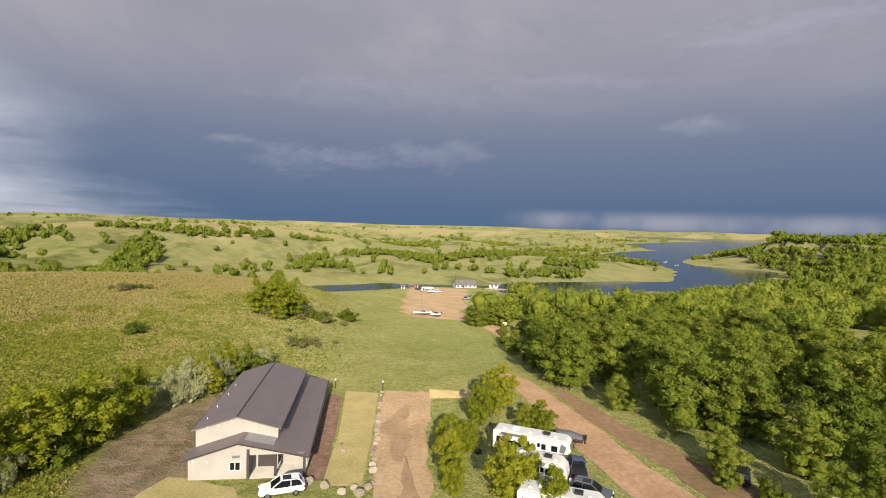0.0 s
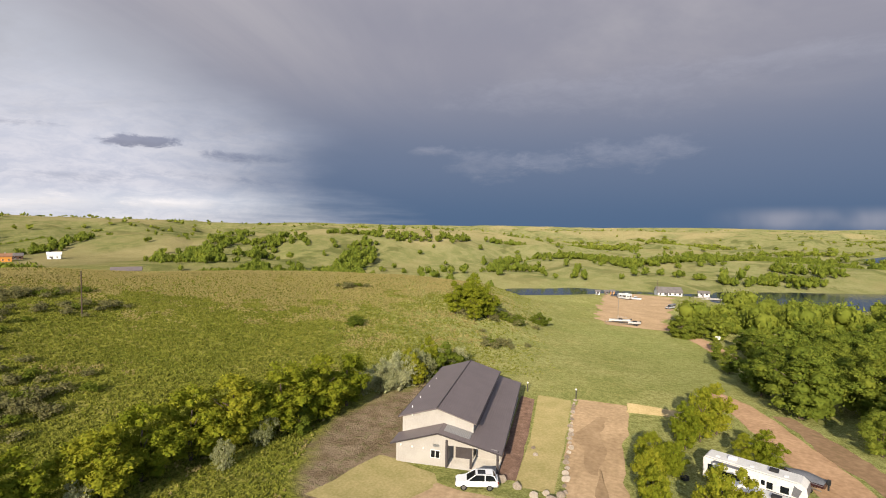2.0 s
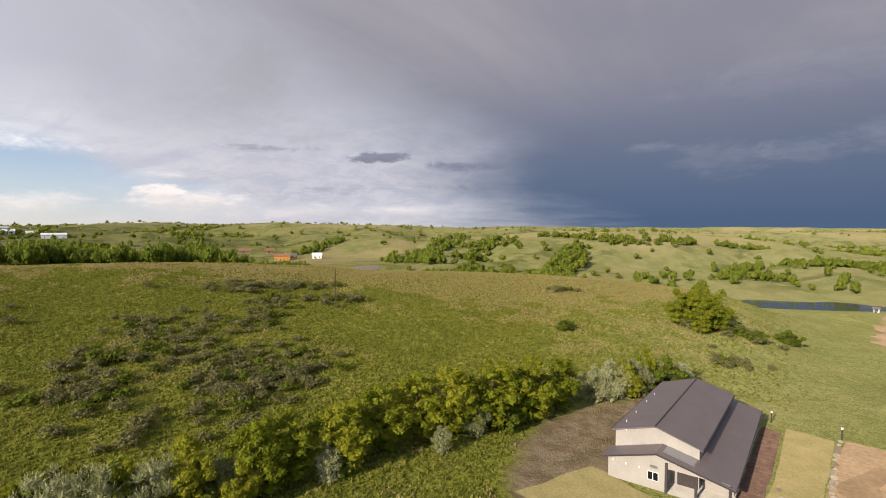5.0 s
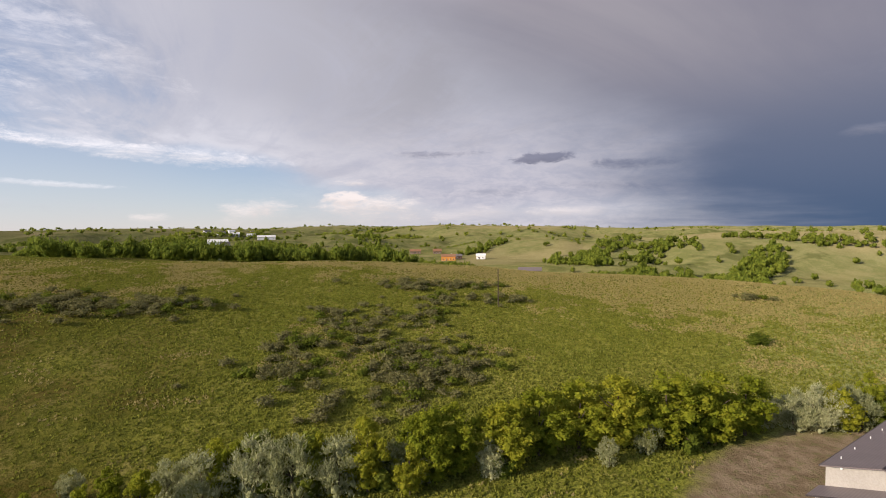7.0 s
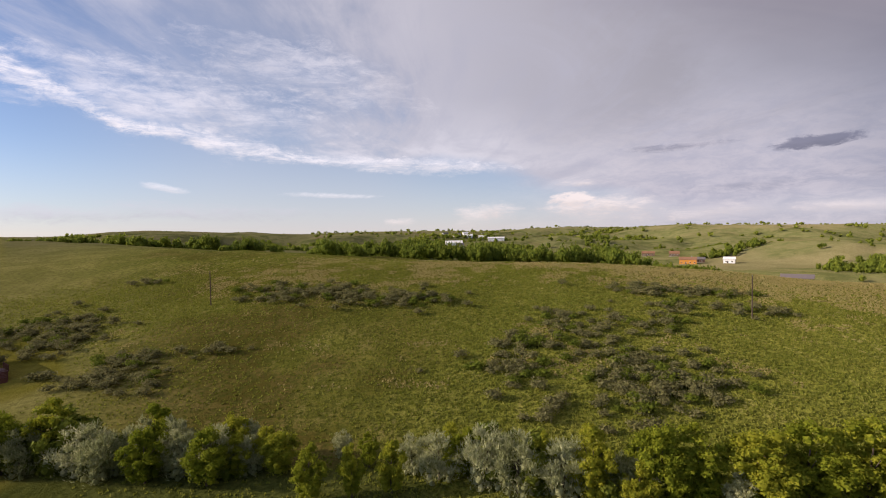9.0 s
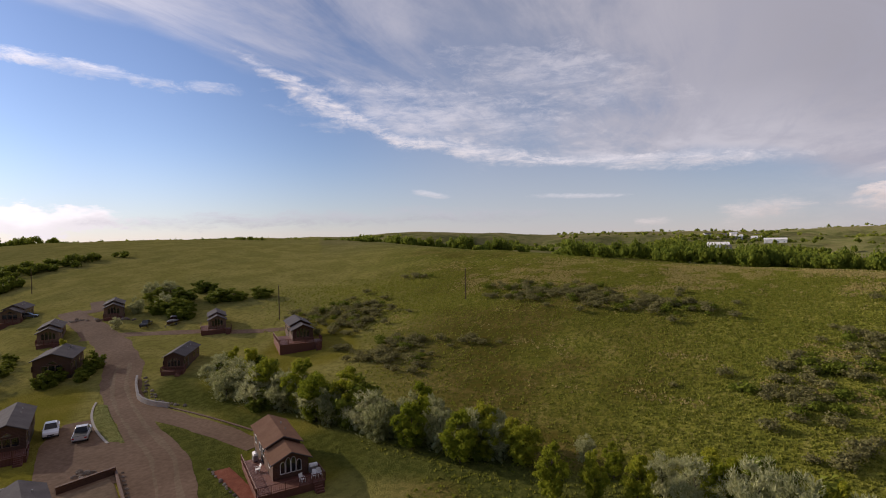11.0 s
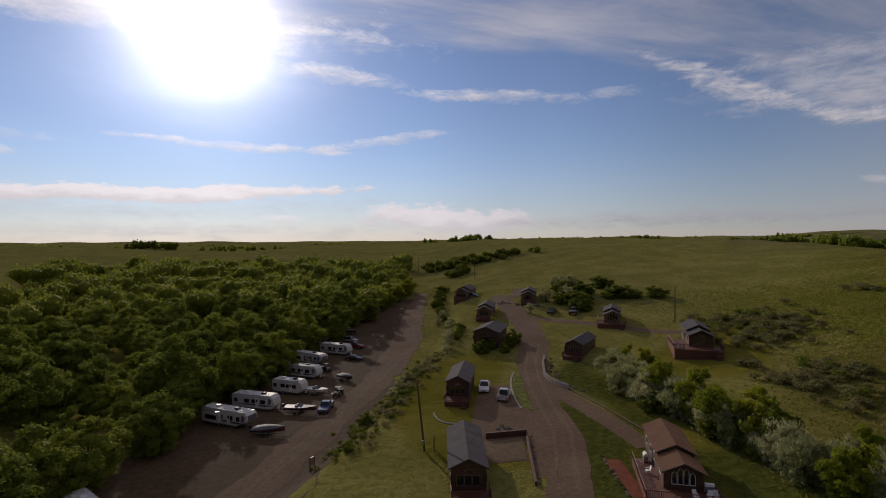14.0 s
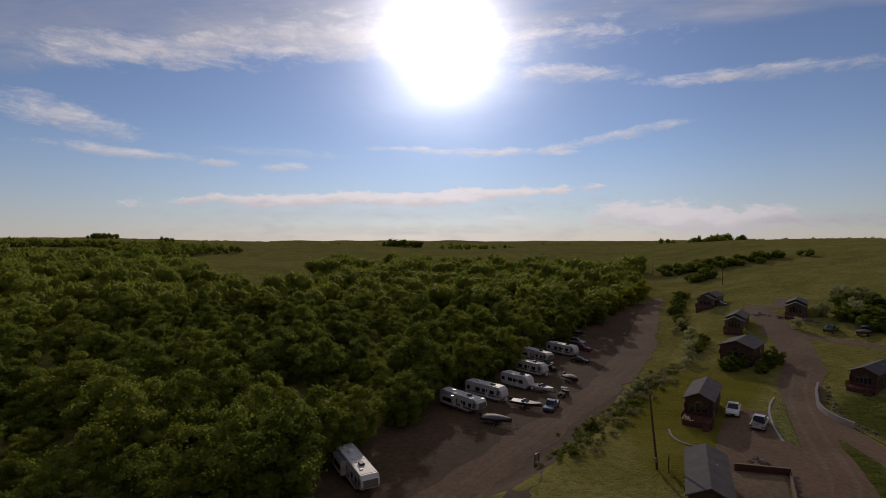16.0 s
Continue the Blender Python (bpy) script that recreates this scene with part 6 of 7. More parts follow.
def grow(ob, k):
    ob.matrix_basis = ob.matrix_basis @ Matrix.Diagonal((k, k, k, 1))


# brown-roofed cabin with the side deck
cabin(-46.0, -44.4, 147, length=12.6, w=4.3, front=3.8, floor=0.95, roof=M_SHINGLE, deck=3.0, side_deck=2.4, label="brown-shingled log cabin with arched gable windows and a wraparound deck")
cabin(-23.2, -54.2, 160, length=12.3, w=4.2, front=0.0, floor=0.45, deck=2.2, arched=False, label="long grey-roofed cabin with dark siding and a small front deck")
cabin(-34.8, -86.2, 151, length=11.6, w=4.2, front=0.0, floor=1.0, deck=3.2, arched=False, label="grey-roofed dark log cabin with a fenced front deck")
grow(cabin(-97.5, -89.0, 142, length=10.5, w=4.2, floor=1.5, deck=3.2, side_deck=3.0, front=2.8, label="grey-roofed log cabin with a broad red deck on the slope"), 1.22)
cabin(-72.0, -103.0, 128, length=12, w=4.2, front=0.0, floor=0.7, deck=2.2, label="grey-roofed log cabin half hidden behind silver bushes")
grow(cabin(-98.5, -121.5, 142, length=10.5, w=4.0, floor=0.9, deck=2.2, side_deck=1.8, front=2.8, log=M_LOG_PALE, label="weathered log cabin with a pale gable and wooden deck"), 1.12)
grow(cabin(-57.5, -122.0, 141, length=8.5, w=5.2, front=0.0, floor=0.7, deck=0, arched=False, label="long low brown cabin with a dark shed-like roof"), 1.3)
grow(cabin(-71.0, -152.0, 148, length=11.5, w=4.0, floor=0.6, deck=2.0, front=2.6, log=M_LOG_PALE, label="weathered log cabin with a dark front porch"), 1.2)
grow(cabin(-79.5, -192.0, 142, length=10, w=4.0, floor=0.5, deck=1.6, front=2.6, log=M_LOG_PALE, arched=False, label="small far log cabin beside the meadow"), 1.35)
grow(cabin(-93.5, -162.0, 147, length=10.5, w=4.0, floor=0.5, deck=2.0, front=2.6, log=M_LOG_PALE, label="far log cabin with a pale gabled porch"), 1.25)


def lawn_chair(x, y, z, turn):
    t = thing("deck_chair", x, y, turn, "white plastic deck chair", "chair", "chairs on the deck", z)
    part("seat", one_box(-.26, .26, -.26, .26, .36, .40), M_WHITE, t)
    bm = slab(bmesh.new(), [(-.26, .24, .38), (.26, .24, .38), (.26, .42, .95), (-.26, .42, .95)], .04)
    part("backrest", bm, M_WHITE, t)
    for sx in (-.23, .23):
        for sy in (-.22, .22):
            part("leg", one_box(sx - .025, sx + .025, sy - .025, sy + .025, 0, .37), M_WHITE, t)
        part("armrest", one_box(sx - .03, sx + .03, -.25, .28, .58, .62), M_WHITE, t)


def grill(x, y, z, turn, label="pale covered barbecue grill on the deck"):
    t = thing("grill", x, y, turn, label, "grill", "", z)
    part("cart", one_box(-.55, .55, -.28, .28, .1, .8, bevel=.02), M_STEEL, t)
    part("hood", prism(bmesh.new(), [(-.28, .8), (.28, .8), (.24, 1.05), (.05, 1.15), (-.2, 1.08)], "x", -.5, .5), M_WHITE, t)
    for sx in (-.45, .45):
        part("leg", one_box(sx - .04, sx + .04, -.24, .24, 0, .1), M_BLACK, t)


DECK_Z = zat(-45.6, -44.2) + 0.93
lawn_chair(-46.9, -41.6, DECK_Z, 120)
lawn_chair(-47.6, -41.3, DECK_Z, 150)
lawn_chair(-45.6, -42.2, DECK_Z, 170)
grill(-48.2, -42.8, DECK_Z, 147)
grill(-47.4, -52.0, DECK_Z, 57)
lawn_chair(-45.2, -49.2, DECK_Z, 60)


# ---- walls, kerbs and beds among the cabins ----


def wall_run(name, pts, h, th, mat, label, category, top_drop=0.0):
    """A low wall along a line, stepping with the land."""
    bm = bmesh.new()
    for (ax, ay), (bx, by) in zip(pts, pts[1:]):
        d = Vector((bx - ax, by - ay, 0))
        n = Vector((-d.y, d.x, 0)).normalized() * th / 2
        za, zb = zat(ax, ay), zat(bx, by)
        q = [Vector((ax, ay, 0)) + n, Vector((ax, ay, 0)) - n, Vector((bx, by, 0)) - n, Vector((bx, by, 0)) + n]
        zs = [za, za, zb, zb]
        lo = [bm.verts.new((p.x, p.y, zz - 0.3)) for p, zz in zip(q, zs)]
        hi = [bm.verts.new((p.x, p.y, zz + h)) for p, zz in zip(q, zs)]
        bm.faces.new(hi)
        bm.faces.new(lo[::-1])
        for i in range(4):
            j = (i + 1) % 4
            bm.faces.new((lo[i], lo[j], hi[j], hi[i]))
    me = bpy.data.meshes.new(name)
    bmesh.ops.recalc_face_normals(bm, faces=bm.faces)
    bm.to_mesh(me)
    bm.free()
    me.materials.append(mat)
    return tagged(new(name, me), label, category)


def curve_pts(a, b, c, n=12):
    return [((1 - t) ** 2 * a[0] + 2 * t * (1 - t) * b[0] + t * t * c[0], (1 - t) ** 2 * a[1] + 2 * t * (1 - t) * b[1] + t * t * c[1]) for t in (i / n for i in range(n + 1))]


wall_run("retaining_wall", [(-65.6, -106), (-63, -102.3), (-60.9, -98.6), (-59.2, -95.6), (-58.3, -93), (-57.8, -90.4), (-57.8, -87.8), (-58.3, -85.2)], 0.95, 0.4, M_CONCRETE, "curved pale concrete block retaining wall beside the road", "wall")
wall_run("kerb", curve_pts((-54.3, -100.4), (-47.6, -92.0), (-43.8, -78.4)), 0.16, 0.34, M_PALEKERB, "curved pale concrete kerb round a grass island", "kerb")
patch("grass_island", [(-54.0, -99.6), (-54.6, -97.4), (-51.2, -90.4), (-47.6, -82), (-45.2, -76.5), (-43.9, -78.6), (-46.3, -86.4), (-49.6, -93)], M_GRASS, 0.14, "mown grass island inside a kerb", "grass", 15, 0.1)
wall_run("kerb", curve_pts((-58.3, -85.0), (-58.2, -73.6), (-56.4, -60.5)), 0.16, 0.3, M_LOG, "low brown timber edging along the lawn", "kerb")
wall_run("kerb", curve_pts((-28.6, -82.0), (-27.0, -76.5), (-30.6, -75.6)), 0.15, 0.3, M_CONCRETE, "pale kerb round the cabin deck", "kerb")
# sunken parking court beside the long cabin
wall_run("court_wall", [(-32.0, -68.2), (-38.4, -67.2)], 1.0, 0.35, M_LOG, "dark timber retaining wall of a parking court", "wall")
wall_run("court_wall", [(-38.4, -67.2), (-31.6, -53.0)], 0.55, 0.3, M_LOG, "dark timber retaining wall of a parking court", "wall")
patch("parking_court", [(-31.2, -67.4), (-37.6, -66.8), (-34.4, -59.4), (-28.4, -60.6)], M_GRAVEL, 0.14, "sandy gravel parking court", "gravel", 9, 0.1)
ribbon("cabin_yard", [(-34, -66), (-38.5, -76), (-44, -86), (-47.5, -92)], [9, 10, 9, 5], M_ROAD, 0.085, 0.4, "brown gravel parking yard between cabins", 10)
ribbon("cabin_drive", [(-56, -92), (-55.2, -84), (-54.8, -72), (-52.6, -57)], [4, 4.6, 4.4, 3.6], M_ROAD, 0.07, 0.3, "brown gravel drive to a cabin", 12)
ribbon("upper_lane", [(-78, -150), (-88, -140), (-96, -127), (-104, -112), (-110, -104)], [6, 4.5, 4, 3.6, 3], M_ROAD, 0.06, 0.3, "narrow gravel lane to the upper cabins", 13)
ribbon("upper_drive", [(-90, -182), (-97, -175), (-104, -190)], [5, 5, 4], M_ROAD, 0.06, 0.3, "gravel drive to a far cabin", 14)
patch("yard_gravel", [(-31.8, -54), (-38, -56), (-45, -68), (-45.8, -75.5), (-43.6, -79), (-38.5, -74), (-38.6, -67)], M_ROAD, 0.078, "brown gravel between the court and the road", "gravel", 22, 0.3)
patch("red_bed", [(-40.6, -46.5), (-44.0, -56.2), (-45.9, -55.0), (-42.6, -45.6), (-40.2, -43.8)], M_MULCH, 0.08, "red mulch bed edged with stones", "mulch", 11, 0.3)
for k in range(16):
    f = k / 15
    ob = boulder(-39.4 - 5.0 * f, -44.6 - 12.4 * f + RNG.normal(0, .15), RNG.uniform(.16, .3), 700 + k)
    tagged(ob, "pale field stone edging a mulch bed", "stone", "stones edging beds")
for k in range(26):
    f = k / 25
    x, y = curve_pts((-66.6, -105.0), (-58.0, -92), (-60.0, -83.5))[int(f * 12)]
    ob = boulder(x + RNG.normal(0, .4), y + RNG.normal(0, .4), RNG.uniform(.2, .42), 740 + k)
    tagged(ob, "pale field stone on the lawn edge above a wall", "stone", "stones edging beds")
for k in range(30):
    f = k / 29
    ob = boulder(-84 - 12 * f + RNG.normal(0, .9), -176 + 22 * f + RNG.normal(0, .9), RNG.uniform(.3, .7), 780 + k)
    tagged(ob, "pale field stone heaped along the lane", "stone", "stones along the lane")
for k in range(14):
    ob = boulder(-36.5 + RNG.normal(0, .8), -70.3 + RNG.normal(0, .8), RNG.uniform(.2, .5), 820 + k)
    tagged(ob, "pale field stone in a rock pile", "stone", "rock pile by the court")
for k in range(12):
    f = k / 11
    ob = boulder(-38.9 + 6.6 * f, -66.6 + 13.2 * f, .22, 840 + k)
    tagged(ob, "dark timber-edge stone block by the road", "stone", "stones edging the court")


# ---- poles and signs ----


def utility_pole(x, y, h, label="weathered wooden utility pole on the grass", lean=(0, 0), arm=False, box_at=0.0):
    t = thing("utility_pole", x, y, 25, label, "utility pole", "utility poles")
    part("pole", tube(bmesh.new(), (0, 0, -0.8), (lean[0], lean[1], h), 0.17, 0.12, 10), M_POLE, t)
    if arm:
        part("crossarm", one_box(-.7, .7, -.06, .06, h - .5, h - .36), M_POLE, t)
    bm = tube(bmesh.new(), (lean[0] * .97, lean[1] * .97, h - .02), (lean[0], lean[1], h + .2), 0.06, 0.03, 8)
    part("insulator", bm, M_STEEL, t)
    if box_at:
        part("meter_box", one_box(.15, .5, -.15, .15, box_at, box_at + .6), M_STEEL, t, "grey meter box")
    return t


utility_pole(-113.9, 72.6, 10, "weathered wooden utility pole on the hillside")
utility_pole(-142, -63.5, 9.5, "weathered wooden utility pole on the hillside")
utility_pole(-114.7, -113.9, 10.5, "weathered wooden utility pole behind a cabin")
utility_pole(-22.2, -67.6, 9.8, "leaning wooden utility pole with a lamp beside a cabin", (0.56, -0.92), box_at=1.0)
utility_pole(-106, -238, 10, "far wooden utility pole in the meadow")
utility_pole(-95, -300, 10, "far wooden utility pole in the meadow")
utility_pole(-60, -330, 10, "far wooden utility pole in the meadow")


def board(x, y, turn, w, h, z0, label, mat=None, legs=2):
    t = thing("sign_board", x, y, turn, label, "sign")
    part("panel", one_box(-w / 2, w / 2, -.03, .03, z0, z0 + h), mat or M_WHITE, t)
    for s in ((-1, 1) if legs == 2 else (0,)):
        part("post", one_box(s * w * .42 - .05, s * w * .42 + .05, -.02, .1, -.4, z0 + h), M_POLE, t)
    return t


board(-23.4, -67.2, 70, 1.3, 1.4, .6, "grey wooden utility panel between two posts", M_POLE)
board(-33.0, -106.5, 60, .5, .5, 1.0, "small dark notice board on a post", M_POLE, 1)
board(23, 178, 10, 1.5, 1.0, .8, "white sign board at the edge of the trees")
board(-7.0, -72.5, 40, 1.0, 1.1, 1.0, "round-topped metal sign frame beside the lane", M_STEEL)

# ---- trailers, cars and boats ----


def trailer(x, y, turn, length=9.0, fifth=False, z=None, h=3.15, w=2.5, slide=True, swoosh=True, rear_window=True, awning=False, roofmat=None,
            label="white travel trailer with dark windows and grey stripes", group="parked trailers"):
    """Camping trailer: nose towards +x, door side towards -y."""
    t = thing("camper_trailer", x, y, turn, label, "camper", group, z)
    L, hw = length, w / 2
    z0 = 0.62
    if fifth:
        side = [(-L / 2, z0), (L / 2 - 2.6, z0), (L / 2 - 2.4, 1.35), (L / 2 - .35, 1.45), (L / 2, 1.9), (L / 2 - .15, h - .45), (L / 2 - .7, h), (-L / 2 + .25, h), (-L / 2, h - .25)]
    else:
        side = [(-L / 2, z0 + .25), (-L / 2 + .5, z0), (L / 2 - .7, z0), (L / 2 - .05, 1.2), (L / 2, 1.7), (L / 2 - .25, h - .55), (L / 2 - .9, h), (-L / 2 + .25, h), (-L / 2, h - .3)]
    bm = prism(bmesh.new(), side, "y", -hw, hw)
    es = [e for e in bm.edges if all(abs(abs(v.co.y) - hw) < 1e-4 for v in e.verts) and e.calc_length() < L and abs(e.verts[0].co.y - e.verts[1].co.y) < 1e-4]
    bmesh.ops.bevel(bm, geom=es, offset=.09, segments=2, affect="EDGES")
    part("body", bm, M_GELCOAT, t)
    part("roof", one_box(-L / 2 + .35, L / 2 - 1.0, -hw + .1, hw - .1, h - .01, h + .03), roofmat or M_RUBBERROOF, t, "off-white rubber roof")
    for xx in (-L * .22, L * .18):
        part("air_conditioner", one_box(xx - .45, xx + .45, -.35, .35, h + .03, h + .33, bevel=.07), M_BLACK if xx > 0 else M_WHITE, t, "roof air conditioner")
    for xx in (-L * .36, -L * .02, L * .3):
        part("roof_vent", one_box(xx - .2, xx + .2, -.7, -.3, h + .03, h + .14, bevel=.03), M_WHITE, t)
    for s in (-1, 1):
        f = s * hw
        xs = (-L * .40, -L * .14, L * .02, L * .24) if not fifth else (-L * .41, -L * .16, -L * .06, L * .14, L * .30)
        for k, xx in enumerate(xs):
            ww = 0.55 if k % 2 else 0.4
            bm = prism(bmesh.new(), [(xx - ww, 1.55), (xx + ww, 1.55), (xx + ww, 2.3), (xx - ww, 2.3)], "y", f, f + s * .03)
            part("window", bm, M_GLASS, t, "dark tinted window")
        if swoosh:
            for dz, a, b in ((0.0, -.45, .3), (.14, -.3, .42)):
                bm = prism(bmesh.new(), [(L * a, 1.2 + dz), (L * b, 1.02 + dz), (L * (b + .06), 1.22 + dz), (L * (a + .1), 1.3 + dz)], "y", f, f + s * .012)
                part("stripe", bm, M_GREYSTRIPE, t, "grey swoosh stripe")
            bm = prism(bmesh.new(), [(L * .36, 1.6), (L * .42, 1.5), (L * .45, 2.4), (L * .38, 2.75)], "y", f, f + s * .012)
            part("stripe", bm, M_GREYSTRIPE, t, "grey swoosh stripe")
        for xx in (-.55, .42):
            wheel(t, 0, 0, .36, .24).matrix_basis = Matrix.Translation((xx - L * .06, s * (hw - .16), 0)) @ pose(0, 0, 0, 0, 0, 90)
        part("skirt", one_box(-L / 2 + .5, L / 2 - (2.7 if fifth else .9), f - s * .02 if s > 0 else f, f if s > 0 else f + .02, .42, z0 + .02), M_GREYSTRIPE, t)
        part("drip_rail", tube(bmesh.new(), (-L / 2 + .3, f, h - .08), (L / 2 - .9, f, h - .08), .035, seg_n=4), M_STEEL, t)
    door = part("door", one_box(L * .07, L * .07 + .68, -hw - .035, -hw, .8, 2.6), M_WHITE, t, "white entry door")
    part("door_window", one_box(L * .07 + .15, L * .07 + .53, -hw - .045, -hw - .035, 1.8, 2.35), M_GLASS, door)
    if slide:
        a, b = (-L * .38, -L * .05)
        part("slide_out", one_box(a, b, -hw - .75, -hw + .05, .95, h - .25, bevel=.03), M_GELCOAT, t, "white slide-out room")
        part("slide_window", one_box(a + .5, b - .5, -hw - .775, -hw - .745, 1.5, 2.25), M_GLASS, t)
        part("slide_topper", one_box(a, b, -hw - .75, -hw, h - .25, h - .21), M_GREYSTRIPE, t)
    if awning:
        part("awning", slab(bmesh.new(), [(-L * .3, -hw - .04, 2.9), (L * .3, -hw - .04, 2.9), (L * .3, -hw - 2.4, 2.35), (-L * .3, -hw - 2.4, 2.35)], .03), M_TARP, t, "grey striped awning")
        for xx in (-L * .29, L * .29):
            part("awning_arm", tube(bmesh.new(), (xx, -hw, 1.0), (xx, -hw - 2.35, 2.33), .03, seg_n=5), M_STEEL, t)
    if rear_window:
        part("rear_window", one_box(-L / 2 - .03, -L / 2 + .02, -.7, .7, 1.6, 2.3), M_GLASS, t)
    for s in (-.9, .9):
        part("tail_light", one_box(-L / 2 - .03, -L / 2 + .02, s - .07, s + .07, 1.0, 1.25), M_RED, t)
    if fifth:
        for s in (-.6, .6):
            part("landing_leg", one_box(L / 2 - 2.75, L / 2 - 2.6, s - .06, s + .06, 0, .9), M_BLACK, t)
        part("nose_cap", prism(bmesh.new(), [(L / 2 - .02, 1.75), (L / 2 + .03, 1.9), (L / 2 - .11, h - .47), (L / 2 - .2, h - .5)], "y", -hw * .8, hw * .8), M_GREYSTRIPE, t, "grey painted nose cap")
    else:
        for s in (-1, 1):
            part("hitch", tube(bmesh.new(), (L / 2 - .4, s * .7, .5), (L / 2 + 1.0, 0, .5), .05, seg_n=6), M_BLACK, t)
        part("jack", tube(bmesh.new(), (L / 2 + .75, 0, 0), (L / 2 + .75, 0, .95), .045, seg_n=6), M_BLACK, t)
        for s in (-.17, .17):
            bm = tube(bmesh.new(), (L / 2 + .25, s, .5), (L / 2 + .25, s, 1.05), .16, seg_n=12)
            part("gas_bottle", bm, M_WHITE, t, "white gas bottle")
    for xx in (-L / 2 + .6, L / 2 - (2.9 if fifth else 1.3)):
        for s in (-.9, .9):
            part("stabiliser", one_box(xx - .05, xx + .05, s - .05, s + .05, 0, z0), M_BLACK, t)
    return t


def car(x, y, turn, body, kind="suv", z=None, label="white car", group="parked cars"):
    """Road car, nose towards +x. Kinds: suv, sedan, pickup."""
    t = thing("car", x, y, turn, label, "car" if kind != "pickup" else "pickup truck", group, z)
    if kind == "pickup":
        L, W, top = 5.8, 1.98, 1.9
        low = [(-2.9, .5), (-2.9, 1.15), (-.75, 1.18), (1.15, 1.2), (2.65, 1.1), (2.9, .85), (2.9, .5)]
        cabp = [(-.85, 1.18), (-.7, 1.8), (-.45, top), (.45, top), (1.25, 1.18)]
        axles = (-1.75, 1.85)
    elif kind == "sedan":
        L, W, top = 4.7, 1.82, 1.45
        low = [(-2.35, .4), (-2.35, .95), (-1.6, 1.0), (.9, .98), (2.1, .82), (2.35, .62), (2.35, .38)]
        cabp = [(-1.75, .98), (-1.0, 1.4), (-.6, top), (.2, top), (1.05, .97)]
        axles = (-1.4, 1.4)
    else:
        L, W, top = 4.85, 1.92, 1.74
        low = [(-2.4, .45), (-2.42, 1.05), (-2.2, 1.1), (1.05, 1.08), (2.2, .95), (2.43, .7), (2.4, .42)]
        cabp = [(-2.25, 1.08), (-1.95, 1.6), (-1.6, top), (.1, top), (1.15, 1.07)]
        axles = (-1.45, 1.5)
    hw = W / 2
    bm = prism(bmesh.new(), low, "y", -hw, hw)
    bmesh.ops.bevel(bm, geom=[e for e in bm.edges if abs(e.verts[0].co.y - e.verts[1].co.y) < 1e-4], offset=.10, segments=2, affect="EDGES")
    part("body", bm, body, t, smooth=False)
    # cabin narrows to the roof
    bm = prism(bmesh.new(), cabp, "y", -hw + .08, hw - .08)
    for v in bm.verts:
        v.co.y *= 1 - .20 * (v.co.z - 1.0) / (top - 1.0) if v.co.z > 1.0 else 1
    cabin_ob = part("greenhouse", bm, M_GLASS, t, "dark tinted windows")
    k = .82
    roof_poly = [p for p in cabp if p[1] > 1.5 or p[1] == top] if kind != "sedan" else [p for p in cabp if p[1] > 1.3]
    x0, x1 = min(p[0] for p in roof_poly), max(p[0] for p in roof_poly)
    part("roof", one_box(x0 + .1, x1 + .05, -hw * k + .06, hw * k - .06, top - .03, top + .03, bevel=.02), body, t)
    for s in (-1, 1):
        for (a, b) in zip(cabp, cabp[1:]):
            if b[1] == top and a[1] == top:
                continue
            ya, yb = s * (hw - .08) * (1 - .2 * max(0, a[1] - 1) / (top - 1)), s * (hw - .08) * (1 - .2 * max(0, b[1] - 1) / (top - 1))
            part("pillar", tube(bmesh.new(), (a[0], ya, a[1]), (b[0], yb, b[1]), .05, seg_n=5), body, t)
        xm = (x0 + x1) / 2
        part("pillar", tube(bmesh.new(), (xm, s * (hw - .08), 1.06), (xm, s * (hw - .08) * .8, top), .045, seg_n=5), body, t)
        part("mirror", one_box(cabp[-1][0] - .35, cabp[-1][0] - .2, s * hw - .02, s * hw + .16 * s, 1.05, 1.2) if s > 0 else one_box(cabp[-1][0] - .35, cabp[-1][0] - .2, -hw - .16, -hw + .02, 1.05, 1.2), body, t)
        part("headlight", one_box(low[-2][0] - .25, low[-2][0] - .01, s * hw * .62 - .2, s * hw * .62 + .2, .70, .86, bevel=.03), M_LAMP, t, "clear headlight")
        part("tail_light", one_box(low[1][0] - .012, low[1][0] + .12, s * hw * .78 - .13, s * hw * .78 + .13, .78, 1.02), M_RED, t, "red tail light")
        part("door_handle", one_box(-.35, -.15, s * (hw + .005) - .015, s * (hw + .005) + .015, .92, .96), M_STEEL, t)
        for ax in axles:
            wheel(t, 0, 0, .36, .24).matrix_basis = Matrix.Translation((ax, s * (hw - .11), 0)) @ pose(0, 0, 0, 0, 0, 90)
    if kind == "suv":
        part("sunroof", one_box(-1.0, -.1, -.5, .5, top + .03, top + .036), M_GLASS, t, "black sunroof")
        for s in (-1, 1):
            part("roof_rail", tube(bmesh.new(), (-1.7, s * .66, top + .08), (.1, s * .66, top + .08), .025, seg_n=5), M_STEEL, t)
    if kind == "pickup":
        part("bed_floor", one_box(-2.82, -.9, -hw + .12, hw - .12, 1.17, 1.205), M_BLACK, t, "black bed liner")
    part("bumper", one_box(low[0][0] - .05, low[0][0] + .15, -hw * .9, hw * .9, .42, .62, bevel=.03), M_BLACK, t)
    part("bumper", one_box(low[-1][0] - .15, low[-1][0] + .06, -hw * .9, hw * .9, .40, .58, bevel=.03), M_BLACK, t)
    part("grille", one_box(low[-2][0] - .04, low[-2][0] + .02, -.42, .42, .62, .80), M_BLACK, t)
    return t


